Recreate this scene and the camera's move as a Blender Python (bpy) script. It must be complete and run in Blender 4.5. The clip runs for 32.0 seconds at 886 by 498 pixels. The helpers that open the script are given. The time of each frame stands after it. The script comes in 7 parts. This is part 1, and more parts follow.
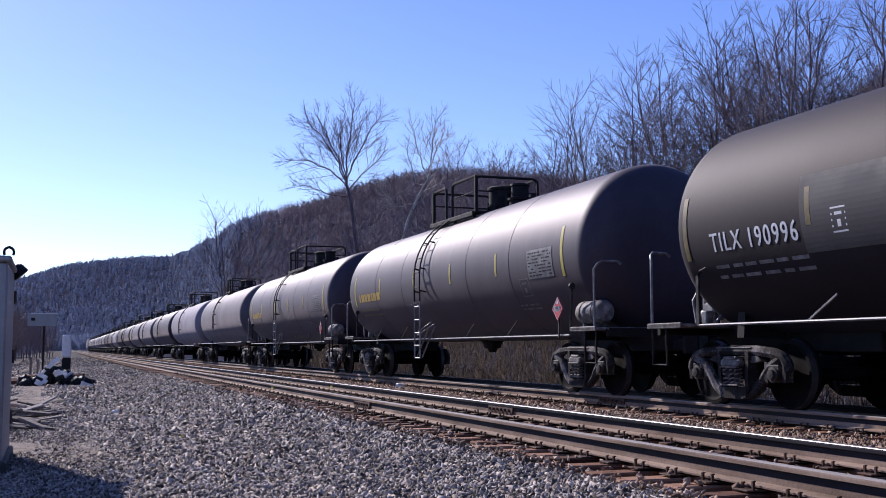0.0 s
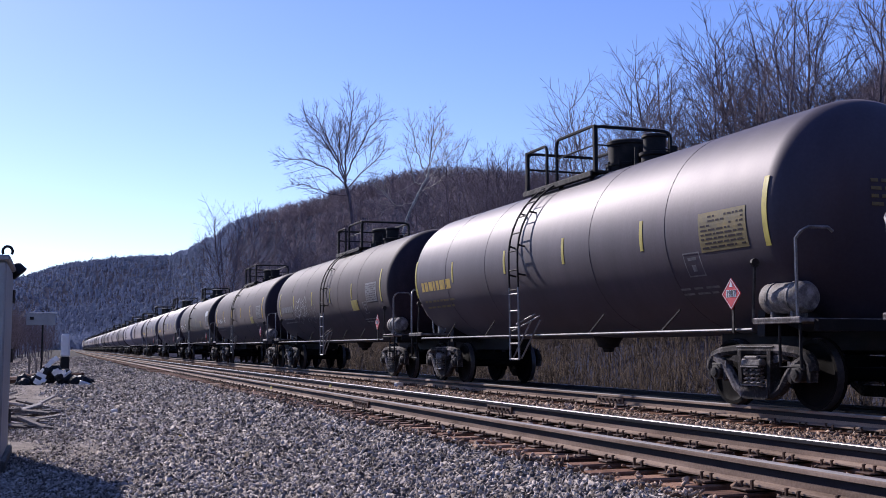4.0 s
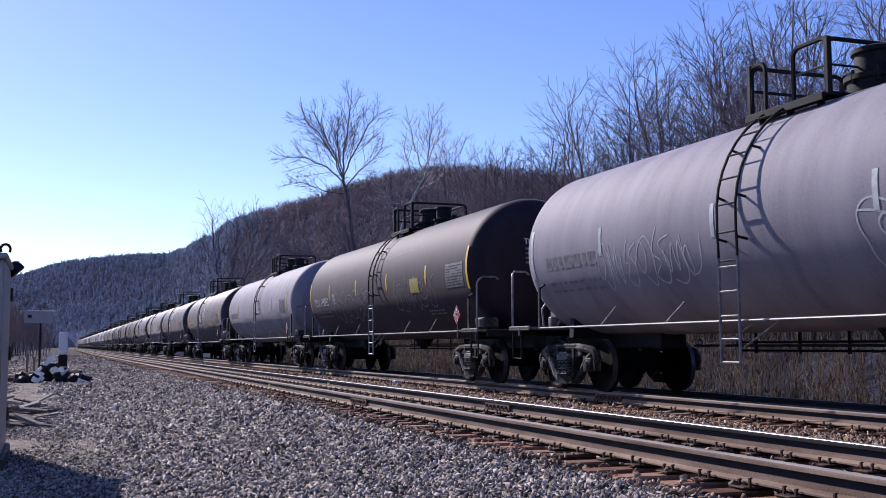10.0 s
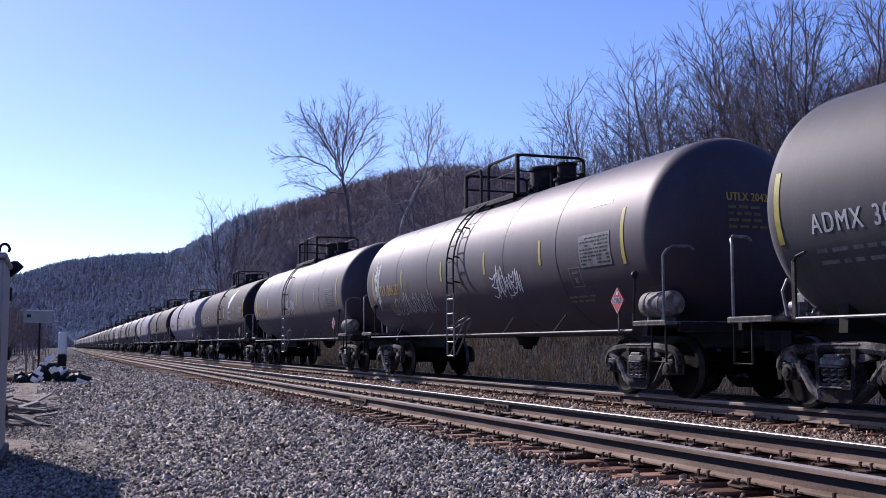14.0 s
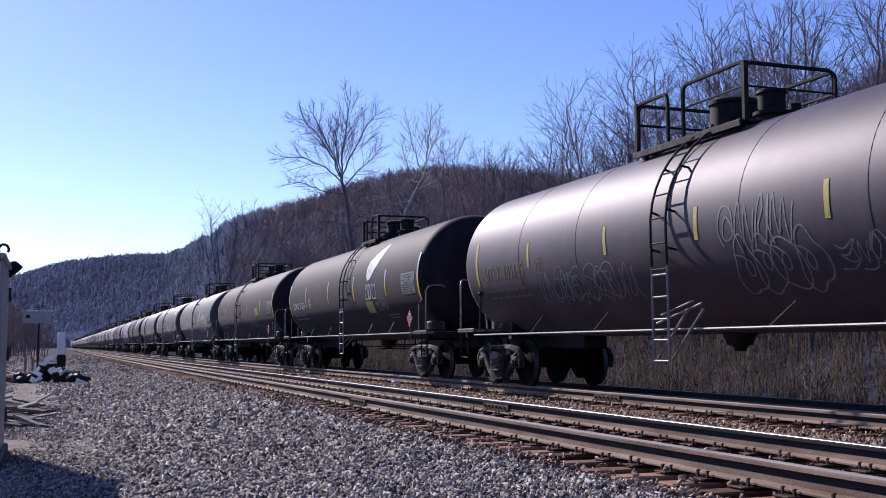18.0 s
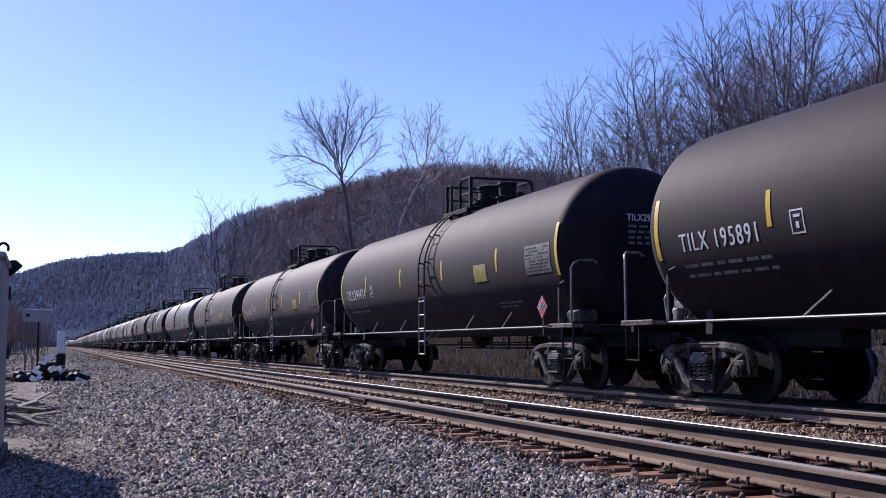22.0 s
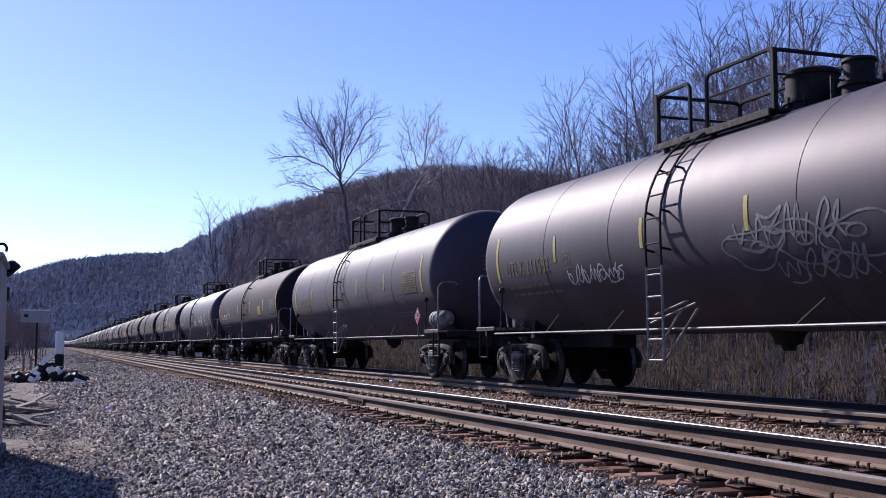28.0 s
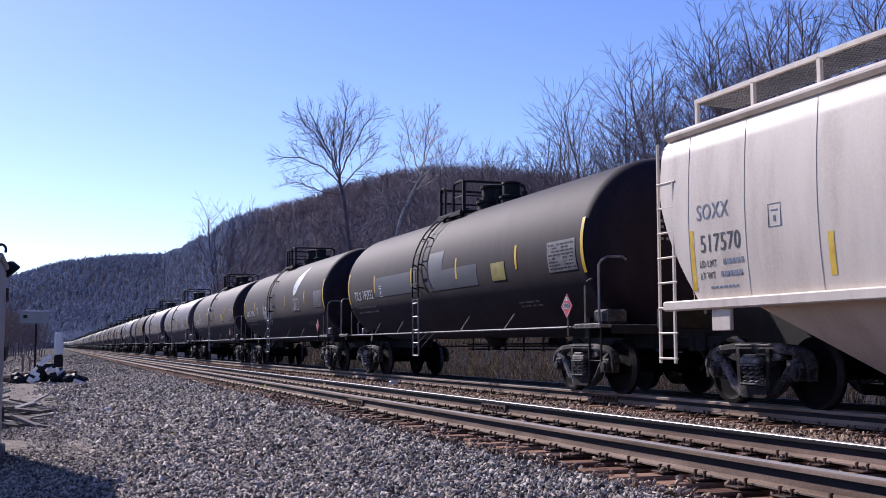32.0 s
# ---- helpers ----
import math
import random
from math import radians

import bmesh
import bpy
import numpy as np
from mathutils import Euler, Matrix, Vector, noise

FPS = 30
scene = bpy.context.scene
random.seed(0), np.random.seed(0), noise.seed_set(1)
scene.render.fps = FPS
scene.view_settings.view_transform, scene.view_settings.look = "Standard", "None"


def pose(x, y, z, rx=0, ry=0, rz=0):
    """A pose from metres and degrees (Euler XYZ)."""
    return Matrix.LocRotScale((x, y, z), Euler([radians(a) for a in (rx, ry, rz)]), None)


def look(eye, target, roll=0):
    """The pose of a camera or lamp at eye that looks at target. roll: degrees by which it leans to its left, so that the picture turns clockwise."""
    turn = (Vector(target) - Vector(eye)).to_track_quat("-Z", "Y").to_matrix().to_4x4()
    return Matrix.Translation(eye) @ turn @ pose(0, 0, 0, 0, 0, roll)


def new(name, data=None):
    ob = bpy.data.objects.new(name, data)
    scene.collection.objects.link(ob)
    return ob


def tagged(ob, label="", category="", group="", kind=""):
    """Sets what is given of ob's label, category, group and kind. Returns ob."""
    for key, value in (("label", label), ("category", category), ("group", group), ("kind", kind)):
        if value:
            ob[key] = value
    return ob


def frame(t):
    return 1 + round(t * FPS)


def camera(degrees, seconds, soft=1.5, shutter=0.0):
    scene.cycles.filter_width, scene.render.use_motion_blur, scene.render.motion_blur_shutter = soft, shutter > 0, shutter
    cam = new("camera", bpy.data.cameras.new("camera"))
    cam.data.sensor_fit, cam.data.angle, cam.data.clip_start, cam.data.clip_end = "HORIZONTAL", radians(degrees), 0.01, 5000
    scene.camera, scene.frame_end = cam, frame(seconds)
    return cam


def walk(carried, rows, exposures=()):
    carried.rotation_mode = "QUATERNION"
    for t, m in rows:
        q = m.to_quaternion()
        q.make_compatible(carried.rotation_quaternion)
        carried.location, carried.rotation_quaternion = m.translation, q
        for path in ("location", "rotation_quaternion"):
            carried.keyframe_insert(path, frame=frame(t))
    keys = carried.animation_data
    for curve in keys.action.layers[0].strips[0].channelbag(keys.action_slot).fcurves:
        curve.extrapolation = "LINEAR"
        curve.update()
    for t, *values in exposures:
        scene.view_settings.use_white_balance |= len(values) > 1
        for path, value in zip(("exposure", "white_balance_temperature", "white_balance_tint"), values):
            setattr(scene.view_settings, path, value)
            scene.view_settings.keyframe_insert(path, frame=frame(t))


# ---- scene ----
EYE = Vector((0.0, 0.0, 0.786))
YAW, PITCH, ROLL = 19.683, 5.123, 0.011
cam = camera(44.2, 32.0, soft=0.9)


def aim(yaw, pitch):
    a, b = radians(yaw), radians(pitch)
    way = Vector((math.sin(a) * math.cos(b), math.cos(a) * math.cos(b), math.sin(b)))
    return look(EYE, EYE + way * 10, ROLL)


# a tripod that creeps a little: seconds, yaw and pitch off the mean
CREEP = [(0, -0.148, 0.134), (1.5, -0.12, 0.11), (3, -0.098, 0.095), (6, -0.059, 0.065), (9, 0, 0), (13, 0.039, -0.036), (17, 0.089, 0),
         (20, 0.098, -0.045), (25, 0.128, -0.089), (28, 0.178, -0.042), (32, 0.217, 0)]
walk(cam, [(t, aim(YAW + a, PITCH + b)) for t, a, b in CREEP], [(0, 0.32, 6230, 19), (32, 0.32, 6230, 19)])

# ---- light ----
SUN_WAY = Vector((-1.19, 3.93, 2.5)).normalized()
world = bpy.data.worlds.new("sky")
scene.world = world
world.use_nodes = True
wt = world.node_tree
sky = wt.nodes.new("ShaderNodeTexSky")
sky.sky_type = "NISHITA"
sky.sun_disc = False
sky.sun_elevation = math.asin(SUN_WAY.z)
sky.sun_rotation = math.atan2(SUN_WAY.x, SUN_WAY.y)
sky.altitude = 300
sky.air_density, sky.dust_density, sky.ozone_density = 1.0, 0.2, 4.0
wt.nodes["Background"].inputs["Strength"].default_value = 0.128
tone = wt.nodes.new("ShaderNodeHueSaturation")
tone.inputs["Hue"].default_value, tone.inputs["Saturation"].default_value = 0.52, 1.13
wt.links.new(sky.outputs["Color"], tone.inputs["Color"])
wt.links.new(tone.outputs["Color"], wt.nodes["Background"].inputs["Color"])
sun_data = bpy.data.lights.new("sun", "SUN")
sun_data.energy, sun_data.angle, sun_data.color = 4.6, radians(0.53), (1.0, 0.95, 0.88)
sun = new("sun", sun_data)
sun.matrix_world = look(SUN_WAY * 60, (0, 0, 0))

# ---- plan ----
X1, X2 = 5.497, 9.911          # centre lines of the two tracks
GAUGE = 0.7525                 # half the distance of the rail heads
SPEED = 16.4716
GROUND = -0.5
rng = np.random.default_rng(7)


def track_x(y):
    """The far track's centre line: straight here, then a very slight bend to the right, and far off one to the left."""
    x = X2
    if y > 30:
        x += (y - 30) ** 2 / 30800 if y < 150 else 0.4675 + 0.00779 * (y - 150)
    if y > 650:
        x -= (y - 650) ** 2 / 5000
    return x


# ---- materials ----
def material(name, stops, rough=0.6, metal=0.0, scale=6.0, grain=60.0, bump=0.15, depth=0.01, stretch=(1, 1, 1), spec=0.5, spread=0.12, coord="Object", random=0.0, island=0.0, coat=0.0, shine=0.1, sheen=0.0):
    """A surface with stains at one scale and grain at another; stops: two or three colours between which it wanders."""
    m = bpy.data.materials.new(name)
    m.use_nodes = True
    nt = m.node_tree
    b = nt.nodes["Principled BSDF"]
    tc = nt.nodes.new("ShaderNodeTexCoord")
    mp = nt.nodes.new("ShaderNodeMapping")
    mp.inputs["Scale"].default_value = stretch
    nt.links.new(tc.outputs[coord], mp.inputs["Vector"])
    n1 = nt.nodes.new("ShaderNodeTexNoise")
    n1.inputs["Scale"].default_value, n1.inputs["Detail"].default_value, n1.inputs["Roughness"].default_value = scale, 6, 0.6
    n2 = nt.nodes.new("ShaderNodeTexNoise")
    n2.inputs["Scale"].default_value, n2.inputs["Detail"].default_value = grain, 4
    nt.links.new(mp.outputs["Vector"], n1.inputs["Vector"])
    nt.links.new(tc.outputs[coord], n2.inputs["Vector"])
    mix = nt.nodes.new("ShaderNodeMath")
    mix.operation = "MULTIPLY_ADD"
    mix.inputs[1].default_value = 0.3
    nt.links.new(n2.outputs["Fac"], mix.inputs[0])
    sub = nt.nodes.new("ShaderNodeMath")
    sub.operation = "ADD"
    sub.inputs[1].default_value = -0.15
    nt.links.new(n1.outputs["Fac"], sub.inputs[0])
    nt.links.new(sub.outputs[0], mix.inputs[2])
    last = mix.outputs[0]
    if random or island:
        if island:
            src = nt.nodes.new("ShaderNodeNewGeometry").outputs["Random Per Island"]
        else:
            src = nt.nodes.new("ShaderNodeObjectInfo").outputs["Random"]
        r = nt.nodes.new("ShaderNodeMath")
        r.operation = "MULTIPLY_ADD"
        r.inputs[1].default_value = random or island
        nt.links.new(src, r.inputs[0])
        s2 = nt.nodes.new("ShaderNodeMath")
        s2.operation = "ADD"
        s2.inputs[1].default_value = -0.5 * (random or island)
        nt.links.new(last, s2.inputs[0])
        nt.links.new(s2.outputs[0], r.inputs[2])
        last = r.outputs[0]
    ramp = nt.nodes.new("ShaderNodeValToRGB")
    els = ramp.color_ramp.elements
    lo, hi = 0.5 - spread * 1.6, 0.5 + spread * 1.6
    els[0].position, els[1].position = lo, hi
    els[0].color, els[1].color = (*stops[0], 1), (*stops[-1], 1)
    if len(stops) == 3:
        e = els.new(0.5)
        e.color = (*stops[1], 1)
    nt.links.new(last, ramp.inputs["Fac"])
    nt.links.new(ramp.outputs["Color"], b.inputs["Base Color"])
    rr = nt.nodes.new("ShaderNodeMapRange")
    rr.inputs["To Min"].default_value, rr.inputs["To Max"].default_value = max(0.05, rough - shine), min(1, rough + shine)
    rr.inputs["From Min"].default_value, rr.inputs["From Max"].default_value = 0.3, 0.7
    nt.links.new(n1.outputs["Fac"], rr.inputs["Value"])
    nt.links.new(rr.outputs["Result"], b.inputs["Roughness"])
    b.inputs["Metallic"].default_value = metal
    b.inputs["Specular IOR Level"].default_value = spec
    b.inputs["Coat Weight"].default_value = coat
    if sheen:
        b.inputs["Sheen Weight"].default_value = sheen
        b.inputs["Sheen Roughness"].default_value = 0.33
        b.inputs["Sheen Tint"].default_value = (1.0, 0.9, 0.95, 1)
        b.inputs["Specular Tint"].default_value = (1.0, 0.88, 0.94, 1)
    if bump:
        bp = nt.nodes.new("ShaderNodeBump")
        bp.inputs["Strength"].default_value, bp.inputs["Distance"].default_value = bump, depth
        nt.links.new(n2.outputs["Fac"], bp.inputs["Height"])
        nt.links.new(bp.outputs["Normal"], b.inputs["Normal"])
    return m


M = dict(
    matte=material("charcoal_tank_paint", shine=0.012, stops=[(0.00801, 0.00492, 0.00716), (0.0143, 0.00891, 0.0124), (0.0243, 0.016, 0.0215)], rough=0.7, scale=0.9, grain=25, bump=0.05, stretch=(1, 2.2, 0.5), spec=0.2, sheen=0.06),
    dusty_matte=material("dusty_charcoal_tank_paint", shine=0.012, stops=[(0.0107, 0.00652, 0.00952), (0.0191, 0.0118, 0.0165), (0.0324, 0.0211, 0.0285)], rough=0.69, scale=0.9, grain=25, bump=0.05, stretch=(1, 2.2, 0.5), spec=0.27, sheen=0.07),
    gloss=material("dusty_black_tank_paint", shine=0.012, stops=[(0.0193, 0.0134, 0.0183), (0.0294, 0.0213, 0.0278), (0.0441, 0.0332, 0.042)], rough=0.62, scale=0.8, grain=25, bump=0.04, stretch=(1, 2.0, 0.4), spec=0.45, sheen=0.1),
    rosy=material("rosy_worn_tank_paint", shine=0.012, stops=[(0.0253, 0.0182, 0.0249), (0.0372, 0.028, 0.0375), (0.0542, 0.042, 0.0541)], rough=0.58, scale=0.8, grain=25, bump=0.04, stretch=(1, 2.0, 0.4), spec=0.52, sheen=0.1),
    dark_gloss=material("clean_black_tank_paint", shine=0.012, stops=[(0.0234, 0.0189, 0.0243), (0.0361, 0.0297, 0.0373), (0.051, 0.0416, 0.0519)], rough=0.55, scale=0.7, grain=25, bump=0.03, stretch=(1, 1.6, 0.4), spec=0.5, sheen=0.04),
    grey=material("weathered_grey_tank_paint", shine=0.012, stops=[(0.19, 0.171, 0.197), (0.26, 0.239, 0.266), (0.31, 0.289, 0.314)], rough=0.72, spec=0.25, scale=0.8, grain=30, bump=0.04, stretch=(1, 2.0, 0.4), sheen=0.1),
    mid_grey=material("dirty_mid_grey_tank_paint", shine=0.012, stops=[(0.0777, 0.0658, 0.0719), (0.109, 0.0939, 0.102), (0.145, 0.126, 0.136)], rough=0.65, spec=0.35, scale=0.8, grain=30, bump=0.04, stretch=(1, 2.0, 0.4), sheen=0.13),
    slate=material("dark_slate_grey_tank_paint", shine=0.012, stops=[(0.042, 0.042, 0.044), (0.058, 0.058, 0.06), (0.078, 0.078, 0.08)], rough=0.65, spec=0.35, scale=0.8, grain=30, bump=0.04, stretch=(1, 2.0, 0.4), sheen=0.13),
    faded=material("faded_brown_black_tank_paint", shine=0.012, stops=[(0.00686, 0.0045, 0.00552), (0.0116, 0.00775, 0.00945), (0.0189, 0.0129, 0.0155)], rough=0.66, spec=0.28, scale=0.5, grain=20, bump=0.04, stretch=(1, 1.2, 0.6), sheen=0.07),
    cream=material("cream_hopper_paint", [(0.57, 0.465, 0.36), (0.71, 0.6, 0.475), (0.79, 0.685, 0.555)], 0.5, scale=0.9, grain=30, bump=0.03, stretch=(1, 2, 0.4)),
    patch=material("grey_overpaint", [(0.026, 0.0235, 0.026), (0.035, 0.032, 0.035), (0.046, 0.0425, 0.046)], 0.7, scale=2, grain=30, bump=0.03),
    blue_patch=material("slate_overpaint", [(0.05, 0.052, 0.06), (0.07, 0.075, 0.086), (0.085, 0.09, 0.1)], 0.6, scale=2, grain=30, bump=0.03),
    black=material("sooty_black_steel", [(0.007, 0.0065, 0.0068), (0.014, 0.012, 0.012), (0.028, 0.023, 0.021)], 0.7, scale=4, grain=50, bump=0.2, spec=0.2),
    cast=material("dusty_cast_steel", [(0.014, 0.012, 0.0105), (0.034, 0.029, 0.026), (0.11, 0.097, 0.086)], 0.7, scale=5, grain=60, bump=0.3, spec=0.2),
    frame_steel=material("dust_caked_cast_steel", [(0.00825, 0.00675, 0.00675), (0.0338, 0.0292, 0.0277), (0.225, 0.199, 0.188)], 0.8, scale=2.6, grain=30, bump=0.3, spec=0.1, spread=0.12),
    dusty=material("dust_and_sunlit_top_steel", [(0.064, 0.0544, 0.048), (0.16, 0.14, 0.128), (0.336, 0.304, 0.284)], 0.7, scale=8, grain=60, bump=0.3, spec=0.3),
    rail_bar=material("worn_bare_steel_bar", [(0.1, 0.095, 0.095), (0.18, 0.172, 0.172), (0.3, 0.29, 0.29)], 0.5, metal=0.2, scale=6, grain=70, bump=0.1),
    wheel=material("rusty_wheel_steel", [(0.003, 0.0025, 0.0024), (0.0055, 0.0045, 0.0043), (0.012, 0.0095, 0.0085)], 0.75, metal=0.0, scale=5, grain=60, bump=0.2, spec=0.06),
    tread=material("polished_tread_steel", [(0.4, 0.4, 0.42), (0.52, 0.52, 0.54)], 0.4, shine=0.06, metal=1.0, scale=8, grain=90, bump=0.05),
    dull_tread=material("dull_wheel_tread", [(0.05, 0.048, 0.05), (0.1, 0.097, 0.1)], 0.5, shine=0.06, metal=0.6, scale=8, grain=90, bump=0.05),
    dull_head=material("dull_rail_head", [(0.17, 0.145, 0.13), (0.27, 0.24, 0.22), (0.36, 0.32, 0.3)], 0.75, metal=0.0, scale=5, grain=60, bump=0.1, spec=0.2, stretch=(1, 0.2, 1)),
    gauge_and_web_shade=material("dark_gauge_face_and_web_shade", [(0.012, 0.011, 0.014), (0.03, 0.027, 0.032)], 0.6, scale=6, grain=70, bump=0.1, spec=0.1, stretch=(1, 0.2, 1)),
    gauge_edge=material("worn_rail_corner", [(0.16, 0.15, 0.16), (0.26, 0.25, 0.26)], 0.5, shine=0.06, metal=1.0, scale=8, grain=90, bump=0.05),
    yellow=material("yellow_reflective_tape", [(0.62, 0.36, 0.02), (0.8, 0.5, 0.03), (0.9, 0.6, 0.06)], 0.45, scale=5, grain=60, bump=0.05),
    dull_yellow=material("dirty_yellow_tape", [(0.3, 0.23, 0.04), (0.45, 0.36, 0.06), (0.55, 0.45, 0.08)], 0.55, scale=5, grain=60, bump=0.05),
    pale=material("pale_reflective_tape", [(0.35, 0.35, 0.34), (0.5, 0.5, 0.48), (0.6, 0.6, 0.57)], 0.5, scale=5, grain=60, bump=0.05),
    white=material("white_stencil_paint", [(0.45, 0.45, 0.45), (0.7, 0.7, 0.7), (0.8, 0.8, 0.8)], 0.6, scale=6, grain=60, bump=0.05),
    faint=material("worn_white_stencil", [(0.08, 0.075, 0.075), (0.16, 0.155, 0.155), (0.25, 0.24, 0.24)], 0.6, scale=6, grain=60, bump=0.05),
    gold=material("yellow_stencil_paint", [(0.3, 0.19, 0.03), (0.5, 0.33, 0.05), (0.6, 0.4, 0.07)], 0.6, scale=6, grain=60, bump=0.05),
    faint_gold=material("worn_yellow_stencil", [(0.1, 0.075, 0.03), (0.16, 0.12, 0.04), (0.22, 0.16, 0.05)], 0.6, scale=6, grain=60, bump=0.05),
    spray=material("white_spray_paint", [(0.5, 0.5, 0.5), (0.72, 0.72, 0.72), (0.82, 0.82, 0.82)], 0.6, scale=7, grain=50, bump=0.05),
    dull_spray=material("thin_grey_spray_paint", [(0.1, 0.1, 0.1), (0.18, 0.18, 0.18), (0.27, 0.27, 0.27)], 0.65, scale=7, grain=50, bump=0.05),
    ink=material("black_stencil_paint", [(0.02, 0.02, 0.025), (0.05, 0.05, 0.06)], 0.6, scale=6, grain=60, bump=0.05),
    blue_ink=material("faded_blue_stencil", [(0.08, 0.11, 0.16), (0.16, 0.19, 0.25)], 0.6, scale=6, grain=60, bump=0.05),
    red=material("red_placard", [(0.45, 0.03, 0.04), (0.6, 0.05, 0.06)], 0.5, scale=6, grain=60, bump=0.03),
    sheet=material("off_white_placard", [(0.6, 0.58, 0.57), (0.75, 0.73, 0.72)], 0.5, scale=6, grain=60, bump=0.03),
    label=material("yellow_notice_sheet", [(0.25, 0.2, 0.045), (0.37, 0.3, 0.07), (0.45, 0.37, 0.1)], 0.55, scale=6, grain=60, bump=0.03),
    rail=material("brown_rail_steel", [(0.141, 0.0922, 0.064), (0.252, 0.175, 0.127), (0.364, 0.266, 0.201)], 0.75, metal=0.0, spec=0.12, scale=4, grain=50, bump=0.2, stretch=(1, 0.2, 1)),
    tie=material("creosoted_tie_wood", [(0.0497, 0.0226, 0.0141), (0.191, 0.0882, 0.0493), (0.397, 0.226, 0.141)], 0.85, scale=7, grain=40, bump=0.5, depth=0.015, stretch=(0.5, 6, 6), random=0.45, spread=0.18, spec=0.15),
    iron=material("rusted_track_iron", [(0.035, 0.02, 0.014), (0.075, 0.04, 0.027), (0.13, 0.075, 0.05)], 0.75, scale=8, grain=60, bump=0.3, spec=0.2),
    stone=material("grey_ballast_stone", [(0.0518, 0.0417, 0.036), (0.205, 0.17, 0.147), (0.54, 0.465, 0.408)], 0.8, scale=9, grain=80, bump=0.3, island=0.85, spread=0.26, spec=0.18),
    rusty_stone=material("rust_stained_ballast_stone", [(0.072, 0.0414, 0.0275), (0.24, 0.158, 0.11), (0.576, 0.425, 0.319)], 0.8, scale=9, grain=80, bump=0.3, island=0.75, spread=0.26, spec=0.15),
    # near-black, so the shade in gaps between loose stones is in the colour
    bed=material("ballast_grit_gap_shade", [(0.015, 0.012, 0.011), (0.035, 0.029, 0.026), (0.08, 0.068, 0.06)], 0.95, scale=1.6, grain=45, bump=1.0, depth=0.05, spread=0.2, spec=0.08),
    dust=material("trodden_grit_and_dust", [(0.163, 0.138, 0.113), (0.327, 0.28, 0.229), (0.566, 0.49, 0.406)], 0.95, scale=2.2, grain=38, bump=1.0, depth=0.03, spread=0.2, spec=0.0),
    # leaf litter with the hills' blue haze mixed into its colour
    earth=material("haze_tinted_leaf_earth", [(0.0273, 0.0282, 0.0398), (0.0501, 0.0513, 0.0714), (0.0819, 0.085, 0.117)], 0.95, scale=0.05, grain=0.35, bump=1.0, depth=1.5, spec=0.0),
    bark=material("grey_brown_bark", [(0.0756, 0.0576, 0.0648), (0.154, 0.12, 0.134), (0.258, 0.211, 0.23)], 0.85, scale=2.5, grain=18, bump=0.5, depth=0.03, stretch=(2, 2, 0.4), spec=0.15),
    pale_bark=material("pale_mottled_bark", [(0.196, 0.175, 0.154), (0.42, 0.385, 0.35), (0.7, 0.658, 0.602)], 0.75, scale=1.3, grain=18, bump=0.3, depth=0.03, spread=0.2, spec=0.15),
    wood=material("bare_hillside_woods", [(0.132, 0.11, 0.131), (0.211, 0.178, 0.21), (0.33, 0.282, 0.328)], 0.9, scale=0.012, grain=0.3, bump=0.0, island=0.2, spread=0.2, spec=0.0),
    # distance haze is painted into the far ridge's colour as blue
    far_wood=material("far_haze_blue_woods", [(0.222, 0.259, 0.355), (0.279, 0.321, 0.442), (0.348, 0.398, 0.543)], 0.9, scale=0.006, grain=0.1, bump=0.0, island=0.1, spread=0.2, spec=0.0),
    weed=material("dry_weed_stalks", [(0.0374, 0.0279, 0.0216), (0.068, 0.0512, 0.0392), (0.17, 0.129, 0.0972)], 0.9, scale=0.7, grain=5, bump=0.0, island=0.4, spread=0.22, spec=0.05),
    alum=material("weathered_aluminium_sheet", [(0.2, 0.2, 0.205), (0.27, 0.27, 0.275), (0.33, 0.33, 0.335)], 0.55, metal=0.3, scale=2, grain=40, bump=0.05),
    plank=material("grey_weathered_plank", [(0.07, 0.052, 0.042), (0.2, 0.165, 0.14), (0.4, 0.35, 0.31)], 0.85, scale=5, grain=40, bump=0.4, stretch=(6, 0.5, 6), random=0.6, spread=0.2, spec=0.15),
    tarp=material("black_plastic_sheet", [(0.005, 0.005, 0.006), (0.012, 0.012, 0.014)], 0.6, spec=0.2, scale=4, grain=25, bump=0.6, depth=0.03),
)


def let_light_through(m, share):
    """Fine twigs in the mass: part of the light goes on through them."""
    nt = m.node_tree
    b, out = nt.nodes["Principled BSDF"], nt.nodes["Material Output"]
    thin = nt.nodes.new("ShaderNodeBsdfTranslucent")
    mix = nt.nodes.new("ShaderNodeMixShader")
    mix.inputs["Fac"].default_value = share
    nt.links.new(b.inputs["Base Color"].links[0].from_socket, thin.inputs["Color"])
    nt.links.new(b.outputs["BSDF"], mix.inputs[1])
    nt.links.new(thin.outputs["BSDF"], mix.inputs[2])
    nt.links.new(mix.outputs["Shader"], out.inputs["Surface"])


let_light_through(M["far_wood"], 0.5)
let_light_through(M["wood"], 0.4)


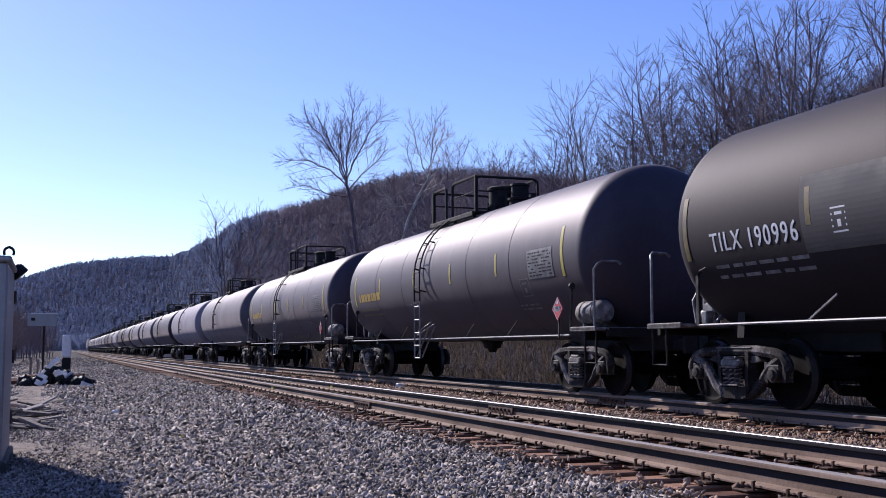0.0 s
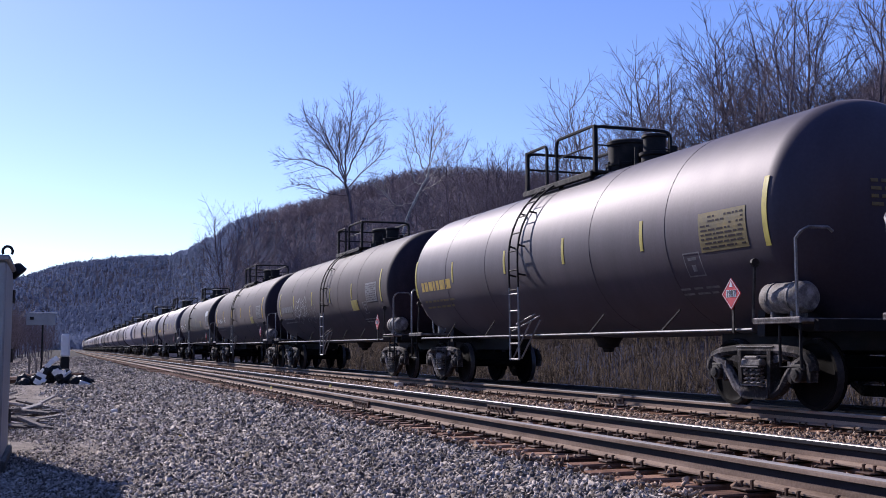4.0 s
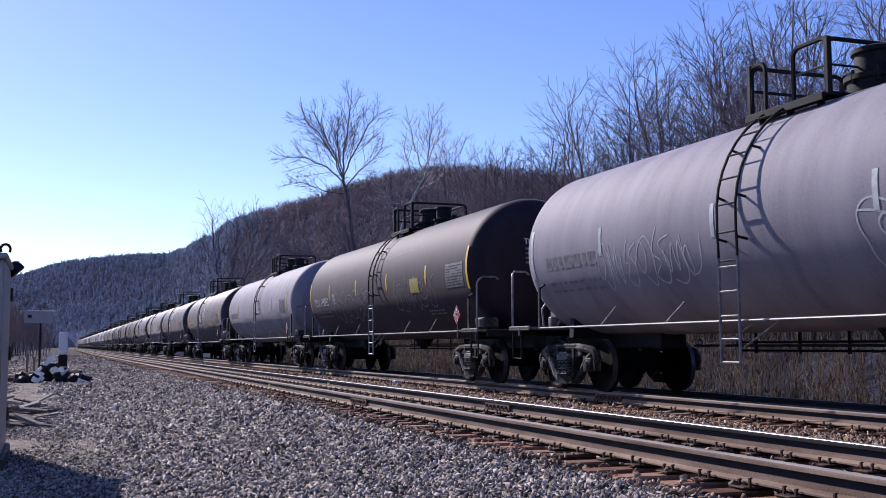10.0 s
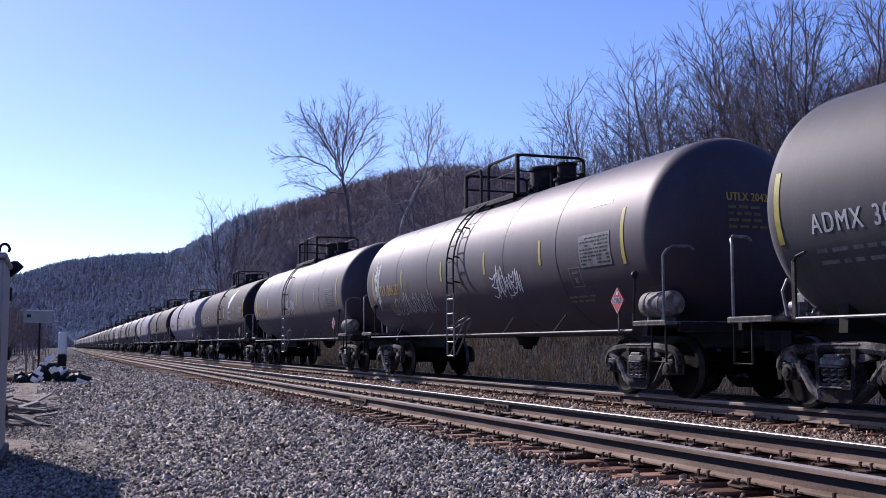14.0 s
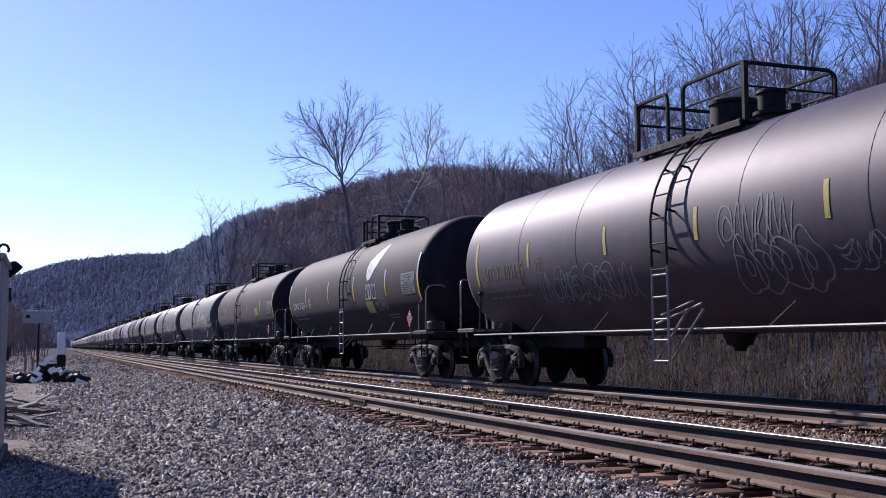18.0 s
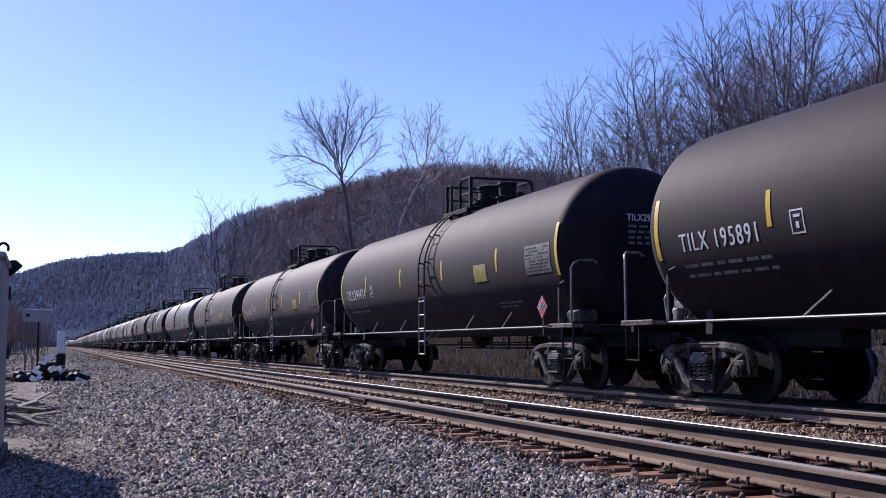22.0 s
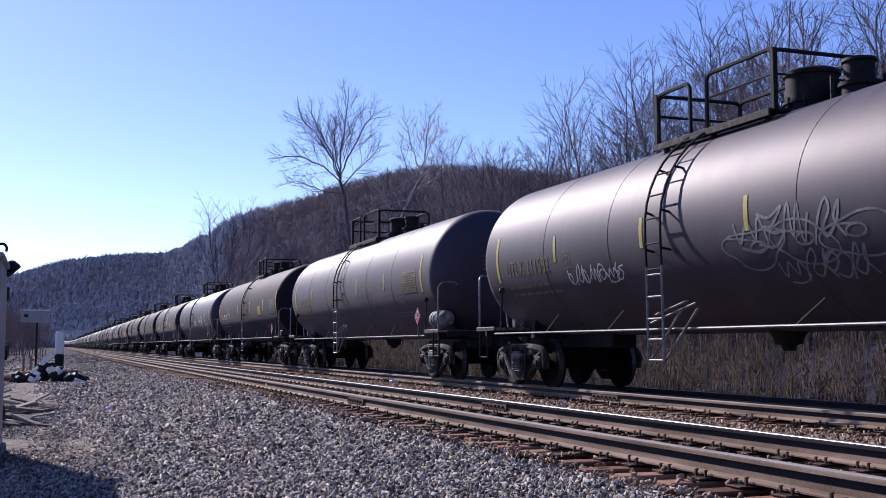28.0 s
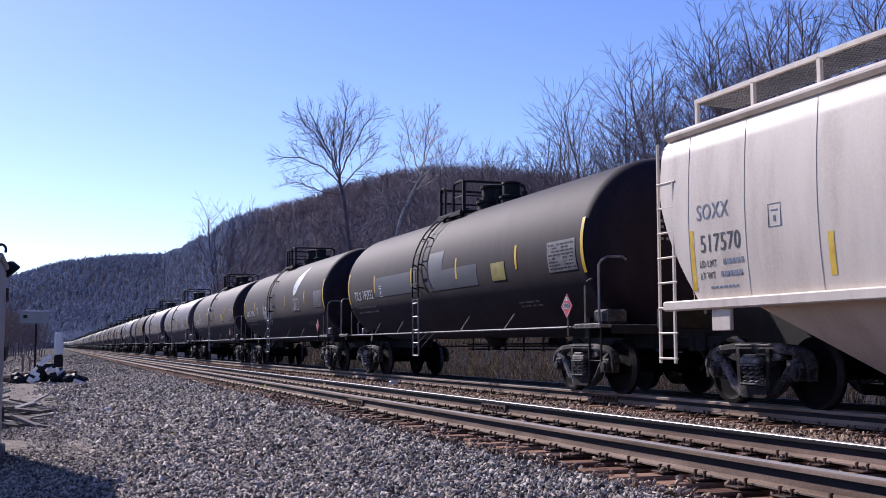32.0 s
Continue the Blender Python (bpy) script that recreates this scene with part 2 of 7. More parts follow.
# ---- mesh building ----
class Shape:
    """Gathers corners and faces of one mesh."""

    def __init__(self):
        self.v, self.f = [], []

    def add(self, verts, faces):
        n = len(self.v)
        self.v += [tuple(p) for p in verts]
        self.f += [tuple(i + n for i in f) for f in faces]
        return self

    def box(self, c, s, b=0.0, turn=None):
        """A box about c of size s, its edges cut by b."""
        hx, hy, hz = (q / 2 for q in s)
        b = min(b, 0.45 * min(s))
        pts, faces = [], []
        if b <= 0:
            pts = [(x, y, z) for x in (-hx, hx) for y in (-hy, hy) for z in (-hz, hz)]
            faces = [(0, 1, 3, 2), (4, 6, 7, 5), (0, 4, 5, 1), (2, 3, 7, 6), (0, 2, 6, 4), (1, 5, 7, 3)]
        else:
            for z, inset in ((-hz, b), (-hz + b, 0), (hz - b, 0), (hz, b)):
                x, y = hx - inset, hy - inset
                k = b if inset == 0 else b * 0.4
                pts += [(x, -y + k, z), (x, y - k, z), (x - k, y, z), (-x + k, y, z), (-x, y - k, z), (-x, -y + k, z), (-x + k, -y, z), (x - k, -y, z)]
            faces = [tuple(range(7, -1, -1)), tuple(range(24, 32))]
            for r in range(3):
                for i in range(8):
                    j = (i + 1) % 8
                    faces.append((8 * r + i, 8 * r + j, 8 * r + 8 + j, 8 * r + 8 + i))
        m = Matrix.Translation(c) @ (turn.to_4x4() if turn else Matrix())
        return self.add([m @ Vector(p) for p in pts], faces)

    def cyl(self, a, b, r0, r1=None, n=8, caps=True):
        a, b = Vector(a), Vector(b)
        r1 = r0 if r1 is None else r1
        z = (b - a).normalized()
        x = z.orthogonal().normalized()
        y = z.cross(x)
        pts = []
        for p, r in ((a, r0), (b, r1)):
            for i in range(n):
                t = 2 * math.pi * i / n
                pts.append(p + (x * math.cos(t) + y * math.sin(t)) * r)
        faces = [(i, (i + 1) % n, n + (i + 1) % n, n + i) for i in range(n)]
        if caps:
            faces += [tuple(range(n - 1, -1, -1)), tuple(range(n, 2 * n))]
        return self.add(pts, faces)

    def tube(self, path, r, n=6):
        """A bent round bar along the path."""
        path = [Vector(p) for p in path]
        rings = []
        x = None
        for i, p in enumerate(path):
            d = (path[min(i + 1, len(path) - 1)] - path[max(i - 1, 0)]).normalized()
            x = d.orthogonal().normalized() if x is None else (x - d * x.dot(d)).normalized()
            y = d.cross(x)
            rings.append([p + (x * math.cos(2 * math.pi * k / n) + y * math.sin(2 * math.pi * k / n)) * r for k in range(n)])
        pts = [q for ring in rings for q in ring]
        faces = [(n * i + k, n * i + (k + 1) % n, n * i + n + (k + 1) % n, n * i + n + k) for i in range(len(path) - 1) for k in range(n)]
        faces += [tuple(range(n - 1, -1, -1)), tuple(range(n * (len(path) - 1), n * len(path)))]
        return self.add(pts, faces)

    def lathe(self, profile, c=(0, 0, 0), axis="y", n=32):
        """Turns (place along the axis, radius) pairs about the axis."""
        pts = []
        for s, r in profile:
            for i in range(n):
                t = 2 * math.pi * i / n
                u, w = r * math.cos(t), r * math.sin(t)
                p = {"y": (u, s, w), "x": (s, u, w), "z": (u, w, s)}[axis]
                pts.append((p[0] + c[0], p[1] + c[1], p[2] + c[2]))
        m = len(profile)
        faces = [(n * i + k, n * i + (k + 1) % n, n * i + n + (k + 1) % n, n * i + n + k) for i in range(m - 1) for k in range(n)]
        faces += [tuple(range(n - 1, -1, -1)), tuple(range(n * (m - 1), n * m))]
        return self.add(pts, faces)

    def slab(self, outline, a, b, axis="x"):
        """An outline in the two other axes, drawn out from a to b."""
        n = len(outline)
        put = {"x": lambda s, u, w: (s, u, w), "y": lambda s, u, w: (u, s, w), "z": lambda s, u, w: (u, w, s)}[axis]
        pts = [put(a, u, w) for u, w in outline] + [put(b, u, w) for u, w in outline]
        faces = [tuple(range(n)), tuple(range(2 * n - 1, n - 1, -1))] + [(i, n + i, n + (i + 1) % n, (i + 1) % n) for i in range(n)]
        return self.add(pts, faces)

    def mesh(self, name, mat, smooth=False):
        me = bpy.data.meshes.new(name)
        me.from_pydata(self.v, [], self.f)
        bm = bmesh.new()
        bm.from_mesh(me)
        bmesh.ops.recalc_face_normals(bm, faces=bm.faces)
        bm.to_mesh(me)
        bm.free()
        me.materials.append(mat)
        if smooth:
            me.shade_smooth()
            me.set_sharp_from_angle(angle=radians(38))
        return me


def part(name, me, parent, at=(0, 0, 0), label="", rz=0):
    ob = new(name, me)
    ob.parent = parent
    ob.location = at
    if rz:
        ob.rotation_euler = (0, 0, rz)
    return tagged(ob, label)


def thing(name, label, category, at=(0, 0, 0), group="", kind=""):
    ob = new(name)
    ob.empty_display_size = 0.3
    ob.location = at
    return tagged(ob, label, category, group, kind)


MESHES = {}


def kept(key, make):
    """A mesh made once and shared."""
    if key not in MESHES:
        MESHES[key] = make()
    return MESHES[key]


def raw_mesh(name, verts, faces, mat, smooth=False):
    """A large mesh from arrays; all its faces have the same number of corners."""
    me = bpy.data.meshes.new(name)
    nv, nf, k = len(verts), len(faces), faces.shape[1]
    me.vertices.add(nv)
    me.vertices.foreach_set("co", np.asarray(verts, dtype=np.float32).ravel())
    me.loops.add(nf * k)
    me.loops.foreach_set("vertex_index", np.asarray(faces, dtype=np.int32).ravel())
    me.polygons.add(nf)
    me.polygons.foreach_set("loop_start", np.arange(0, nf * k, k, dtype=np.int32))
    me.update(calc_edges=True)
    me.materials.append(mat)
    if smooth:
        me.shade_smooth()
    return me


# ---- ground ----
def smooth(t):
    t = min(1.0, max(0.0, t))
    return t * t * (3 - 2 * t)


# azimuth from the track in degrees: where the hillside starts, where its crest is, and the crest's slope as seen from the track
HILLS = [(-180, 700, 1500, 0.05), (-60, 600, 1400, 0.05), (-12, 800, 1700, 0.056), (-1.6, 950, 1900, 0.058), (0.2, 950, 1900, 0.068), (3, 950, 1900, 0.074), (5.6, 900, 1800, 0.078), (7.8, 540, 960, 0.096),
         (9.3, 420, 760, 0.108), (11.3, 330, 640, 0.122), (14, 250, 560, 0.133), (17, 190, 500, 0.139), (20.5, 150, 460, 0.140), (25, 110, 400, 0.135), (33, 75, 330, 0.125), (38, 62, 300, 0.145), (42, 55, 270, 0.2),
         (60, 45, 220, 0.28), (100, 45, 220, 0.28), (140, 90, 400, 0.15), (180, 700, 1500, 0.05)]


def hill(az):
    for a, b in zip(HILLS, HILLS[1:]):
        if az <= b[0]:
            k = (az - a[0]) / (b[0] - a[0])
            return tuple(p + (q - p) * k for p, q in zip(a[1:], b[1:]))
    return HILLS[-1][1:]


def ground_z(x, y):
    r = math.hypot(x, y)
    az = math.degrees(math.atan2(x, y))
    r0, rc, slope = hill(az)
    k = smooth((r - r0) / (rc - r0))
    lump = noise.noise(Vector((x * 0.006, y * 0.006, 3.1))) * 14 * k
    far = max(0.0, r - rc) * 0.03
    z = GROUND + (slope * rc - 2) * k + lump * (1 - k * 0.6) - far
    # a low bank behind the far track
    side = x - (X2 + 2.4)
    if side > 0:
        z += 1.7 * smooth(side / 7) - 0.25 * smooth(side / 1.5) + 0.25 * noise.noise(Vector((x * 0.25, y * 0.25, 0)))
    if -9 < x < X2 + 2:
        z -= 0.22 * smooth((x + 9) / 2.5)
    if x < -6:
        z += 0.12 * noise.noise(Vector((x * 0.3, y * 0.3, 9))) * smooth((-6 - x) / 3)
    return z


def make_ground():
    azs = np.radians(np.concatenate([np.linspace(-180, -14, 24, endpoint=False), np.linspace(-14, 62, 190, endpoint=False), np.linspace(62, 180, 30, endpoint=False)]))
    rs = np.concatenate([np.linspace(1.0, 30, 40), np.geomspace(31, 4200, 90)])
    verts = [(0, 0, GROUND)]
    for r in rs:
        for a in azs:
            x, y = r * math.sin(a), r * math.cos(a)
            verts.append((x, y, ground_z(x, y)))
    n = len(azs)
    s = Shape()
    s.v = verts
    s.f = [(0, 1 + (i + 1) % n, 1 + i) for i in range(n)]
    for j in range(len(rs) - 1):
        for i in range(n):
            a, b = 1 + j * n + i, 1 + j * n + (i + 1) % n
            s.f.append((a, b, b + n, a + n))
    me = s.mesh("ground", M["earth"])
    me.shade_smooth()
    tagged(new("ground", me), "leaf-littered earth tinted with blue haze, rising to a wooded ridge", "ground", kind="structure")


make_ground()


def bed_z(x):
    """The ballast across the two tracks."""
    left, right = X1 - 1.55, X2 + 1.55
    if x < left:
        return max(-0.245 - (left - x) * 0.16, GROUND + 0.03)
    if x > right:
        return max(-0.245 - (x - right) * 0.55, GROUND - 0.3)
    return -0.245 if X1 + 1.4 < x < X2 - 1.4 else -0.27


def make_bed():
    xs = np.concatenate([np.linspace(-7.5, -2.4, 8), np.linspace(-2.2, X1 - 1.5, 26), np.linspace(X1 - 1.4, X2 + 1.5, 30), np.linspace(X2 + 1.6, X2 + 2.7, 6)])
    ys = np.concatenate([np.linspace(-560, -5, 40, endpoint=False), np.linspace(-5, 45, 150, endpoint=False), np.geomspace(45, 1100, 70)])
    s = Shape()
    for y in ys:
        bend = track_x(y) - X2
        for x in xs:
            edge = smooth((x + 7.5) / 3)
            z = bed_z(x) + 0.03 * noise.noise(Vector((x * 1.7, y * 1.7, 0))) * (1 if x < X1 - 1.3 else 0.4)
            s.v.append((x + bend, y, z * edge + (GROUND - 0.06) * (1 - edge)))
    n = len(xs)
    s.f = [(j * n + i, j * n + i + 1, j * n + n + i + 1, j * n + n + i) for j in range(len(ys) - 1) for i in range(n - 1)]
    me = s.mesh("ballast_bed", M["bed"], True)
    tagged(new("ballast_bed", me), "crushed stone ballast under both tracks, coloured dark for shaded gaps", "ballast", kind="structure")


make_bed()


def scatter_stones(where, mat, label):
    """Loose angular stones, thickest where the camera stands near."""
    base = np.array([(-1, -1, -1), (1, -1, -1), (1, 1, -1), (-1, 1, -1), (-1, -1, 1), (1, -1, 1), (1, 1, 1), (-1, 1, 1)], float)
    quads = np.array([(0, 3, 2, 1), (4, 5, 6, 7), (0, 1, 5, 4), (1, 2, 6, 5), (2, 3, 7, 6), (3, 0, 4, 7)])
    spots = []

    def strew(x0, x1, y0, y1, per, size, dip=0.0, ties=None, all_round=False):
        n = int((x1 - x0) * (y1 - y0) * per)
        x, y = rng.uniform(x0, x1, n), rng.uniform(y0, y1, n)
        az = np.degrees(np.arctan2(x, y))
        near = (az > -4.5) & (az < 43) if not all_round else az == az
        for a, b in zip(x[near], y[near]):
            if 6 < b < 30 and a < 1.5 and where == "shoulder" and size > 0.013:
                # towards the trodden ground the stones thin out
                if rng.random() > 0.05 + 0.95 * smooth((a - 0.12 - 0.5 * noise.noise(Vector((a * 1.1, b * 0.35, 4)))) / 0.75):
                    continue
            z = bed_z(a) + 0.012 - dip
            if ties is not None and abs((b + 3.0 + 0.254) % 0.508 - 0.254) < 0.13:
                if abs(a - ties) < 1.42 + 0.16 * noise.noise(Vector((a * 2, b * 1.4, ties))) + rng.uniform(-0.12, 0.12) and rng.random() < 0.95:
                    continue
                z = -0.2
            spots.append((a, b, z, size * rng.uniform(0.6, 1.5)))

    if where == "shoulder":
        strew(-0.2, 4.3, 5.2, 8.0, 1750, 0.0185)
        strew(-0.2, 4.3, 8.0, 11.5, 1250, 0.021)
        strew(-0.3, 4.3, -7, 5, 420, 0.024, all_round=True)
        strew(-0.2, 4.3, 11.5, 17, 720, 0.024)
        strew(-0.3, 4.3, 17, 26, 330, 0.03)
        strew(-0.3, 4.2, 26, 48, 150, 0.03)
        strew(-1, 3.8, 48, 80, 40, 0.036)
        strew(-1.6, 1.1, 8.5, 16, 620, 0.0105, -0.014)
        strew(-1.8, 1.0, 16, 26, 420, 0.0125, -0.014)
        strew(-5, 0.2, 20, 45, 60, 0.02)
        strew(-7, 1.5, 45, 100, 12, 0.035)
        strew(-3, 4.1, 80, 160, 7, 0.05)
    else:
        strew(4.0, X1 - GAUGE - 0.1, 5, 14, 900, 0.018, 0.05, X1)
        strew(4.0, X1 - GAUGE - 0.1, 14, 30, 420, 0.025, 0.05, X1)
        strew(X1 - GAUGE + 0.1, X1 + GAUGE - 0.1, 4.5, 22, 420, 0.02, 0.045, X1)
        strew(X1 + GAUGE + 0.1, X1 + 1.4, 5, 20, 520, 0.021, 0.025, X1)
        strew(X1 + 1.35, X2 - 1.3, 5, 16, 620, 0.021, -0.01)
        strew(X1 + 1.35, X2 - 1.3, 16, 36, 260, 0.029, -0.01)
        strew(X2 - 1.35, X2 - GAUGE - 0.1, 6, 30, 480, 0.021, 0.025, X2)
        strew(X2 - GAUGE + 0.1, X2 + 2.2, 8, 26, 160, 0.027, 0.04)
    spots_a = np.array(spots)
    n = len(spots_a)
    shape = base[None] * rng.uniform(0.25, 1.2, (n, 8, 3))
    shape *= spots_a[:, 3][:, None, None] * rng.uniform(0.55, 1.35, (n, 1, 3)) * np.array([1.5, 0.95, 0.5])
    e = rng.normal(size=(n, 4))
    e /= np.linalg.norm(e, axis=1)[:, None]
    w, a, b, c = e.T
    rot = np.stack([1 - 2 * (b * b + c * c), 2 * (a * b - c * w), 2 * (a * c + b * w), 2 * (a * b + c * w), 1 - 2 * (a * a + c * c), 2 * (b * c - a * w),
                    2 * (a * c - b * w), 2 * (b * c + a * w), 1 - 2 * (a * a + b * b)], 1).reshape(n, 3, 3)
    v = np.einsum("nij,nkj->nki", rot, shape) + spots_a[:, None, :3]
    f = (quads[None] + (np.arange(n) * 8)[:, None, None]).reshape(-1, 4)
    me = raw_mesh("ballast_stones", v.reshape(-1, 3), f, M[mat])
    tagged(new("ballast_stones", me), label, "gravel", kind="stuff")


def make_yard():
    """Trodden dust and grit beside the ballast, its edge coming and going under the stones."""
    s = Shape()
    xs, ys = np.linspace(-7, 1.7, 30), np.concatenate([np.linspace(-20, 30, 90, endpoint=False), np.geomspace(30, 160, 40)])
    for y in ys:
        for x in xs:
            wave = 0.05 * noise.noise(Vector((x * 0.9, y * 0.45, 2))) + 0.02 * noise.noise(Vector((x * 4, y * 4, 5)))
            s.v.append((x, y, bed_z(x) + 0.02 + wave - 0.07 * smooth((x - 0.5 - 0.3 * noise.noise(Vector((x, y * 0.35, 4)))) / 0.9) - 0.3 * smooth((-4 - x) / 3)))
    n = len(xs)
    s.f = [(j * n + i, j * n + i + 1, j * n + n + i + 1, j * n + n + i) for j in range(len(ys) - 1) for i in range(n - 1)]
    tagged(new("trodden_ground", s.mesh("trodden_ground", M["dust"], True)), "pale trodden grit and dust beside the ballast", "ground", kind="structure")


make_yard()
scatter_stones("shoulder", "stone", "loose angular grey and purple-grey ballast stones")
scatter_stones("track", "rusty_stone", "rust-stained brown ballast stones between the ties")

# ---- tracks ----
RAIL = [(-0.07, -0.178), (0.07, -0.178), (0.07, -0.166), (0.012, -0.145), (0.009, -0.1), (0.0075, -0.052), (0.0385, -0.042), (0.038, -0.02), (0.0355, -0.009), (0.031, -0.003), (0.022, 0.0),
        (-0.022, 0.0), (-0.031, -0.003), (-0.0355, -0.009), (-0.038, -0.02), (-0.0385, -0.042), (-0.0075, -0.052), (-0.009, -0.1), (-0.012, -0.145), (-0.07, -0.166)]


def rail_mesh(x_of, side):
    """A rail with a worn running face, an upper web painted dark as the head's shade, and a dusty foot; the gauge side
    of the head is dark.
    """
    s = Shape()
    ys = [-560, -200, -60, 0, 30, 45, 60, 80, 100, 125, 150, 300, 640] + [660 + 40 * i for i in range(12)]
    for y in ys:
        s.v += [(u + x_of(y), y, w) for u, w in RAIL]
    n = len(RAIL)
    s.f = [(n * j + i, n * j + (i + 1) % n, n * j + n + (i + 1) % n, n * j + n + i) for j in range(len(ys) - 1) for i in range(n)]
    me = s.mesh("rail", M["rail"])
    for name in ("tread", "gauge_edge", "gauge_and_web_shade", "dull_head"):
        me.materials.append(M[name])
    # index 3 on faces 15 and 16 paints the shade below the head
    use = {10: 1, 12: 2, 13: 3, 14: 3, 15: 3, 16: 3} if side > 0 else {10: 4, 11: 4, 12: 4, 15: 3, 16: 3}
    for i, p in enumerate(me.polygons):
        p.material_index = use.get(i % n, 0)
    return me


def make_track(x, name, label):
    track = thing(name, label, "railway track", (0, 0, 0), "the two tracks", "structure")
    x_of = lambda y: track_x(y) - X2
    for side in (-1, 1):
        part("rail", rail_mesh(lambda y, s=side: x + s * GAUGE + x_of(y), side), track, label="brown steel rail with a bright worn head")
    tie = kept("tie", lambda: Shape().box((0, 0, -0.29), (2.6, 0.225, 0.17), 0.012).mesh("tie", M["tie"]))
    joined = Shape()
    step = 0.508
    count = 0
    y = -3.0
    while y < 320:
        jog = 0.24 * noise.noise(Vector((y * 3.3, x, 1)))
        if 2 < y < 78:
            part("tie", tie, track, (x + jog + x_of(y), y, -0.008 + 0.016 * noise.noise(Vector((y * 1.3, 5, x)))), rz=0.06 * noise.noise(Vector((y * 2, 1, x))))
            count += 1
        else:
            joined.box((x + jog + x_of(y), y, -0.298), (2.6, 0.225, 0.17))
        y += step
    tagged(part("far_ties", joined.mesh("far_ties", M["tie"]), track), kind="stuff")
    # plates and spikes hold the rails down
    plates, spikes, anchors = Shape(), Shape(), Shape()
    y = 3.1
    i = 0
    while y < 46:
        for side in (-1, 1):
            cx = x + side * GAUGE + x_of(y)
            plates.box((cx, y, -0.201), (0.33, 0.17, 0.014), 0.004)
            for dx, dy in ((-0.095, -0.06), (-0.095, 0.065), (0.095, -0.05), (0.1, 0.06)):
                h = 0.01 + 0.035 * abs(noise.noise(Vector((y * 7, dx * 50, dy * 50 + x))))
                spikes.box((cx + dx, y + dy, -0.18 + h / 2), (0.018, 0.018, 0.03 + h), 0)
                spikes.box((cx + dx * 0.93, y + dy, -0.166 + h), (0.024, 0.02, 0.01), 0.002)
            if i % 2 == 0:
                anchors.box((cx, y + 0.135, -0.188), (0.15, 0.013, 0.018), 0.003)
        y += step
        i += 1
    tagged(part("tie_plates", plates.mesh("tie_plates", M["iron"]), track), kind="stuff")
    tagged(part("spikes", spikes.mesh("spikes", M["iron"]), track), kind="stuff")
    tagged(part("rail_anchors", anchors.mesh("rail_anchors", M["iron"]), track), kind="stuff")
    return track


near_track = make_track(X1, "near_track", "empty track of brown rails on wooden ties")
far_track = make_track(X2, "far_track", "track of brown rails under the tank cars")


def joint_bar():
    s = Shape()
    for side in (-1, 1):
        s.slab([(side * 0.014, -0.14), (side * 0.045, -0.15), (side * 0.04, -0.1), (side * 0.032, -0.045), (side * 0.012, -0.05)], -0.46, 0.46, "y")
        for i in range(6):
            y = -0.36 + 0.144 * i
            s.cyl((side * 0.03, y, -0.095), (side * 0.075, y, -0.095), 0.02, n=6)
    return s.mesh("joint_bar", M["iron"])


part("joint_bar", kept("joint", joint_bar), near_track, (X1 - GAUGE, 17.2, 0), "bolted rusty joint bar")
part("joint_bar", kept("joint", joint_bar), near_track, (X1 + GAUGE, 15.0, 0), "bolted rusty joint bar")
part("joint_bar", kept("joint", joint_bar), far_track, (X2 - GAUGE, 17.0, 0), "bolted rusty joint bar")
for x, y in ((X1 - GAUGE, 25.0), (X1 + GAUGE, 25.5)):
    part("paint_mark", Shape().box((0, 0, -0.1), (0.035, 0.22, 0.075), 0.004).mesh("paint_mark", M["dull_yellow"]), near_track, (x, y, 0), "yellow paint mark on the web")


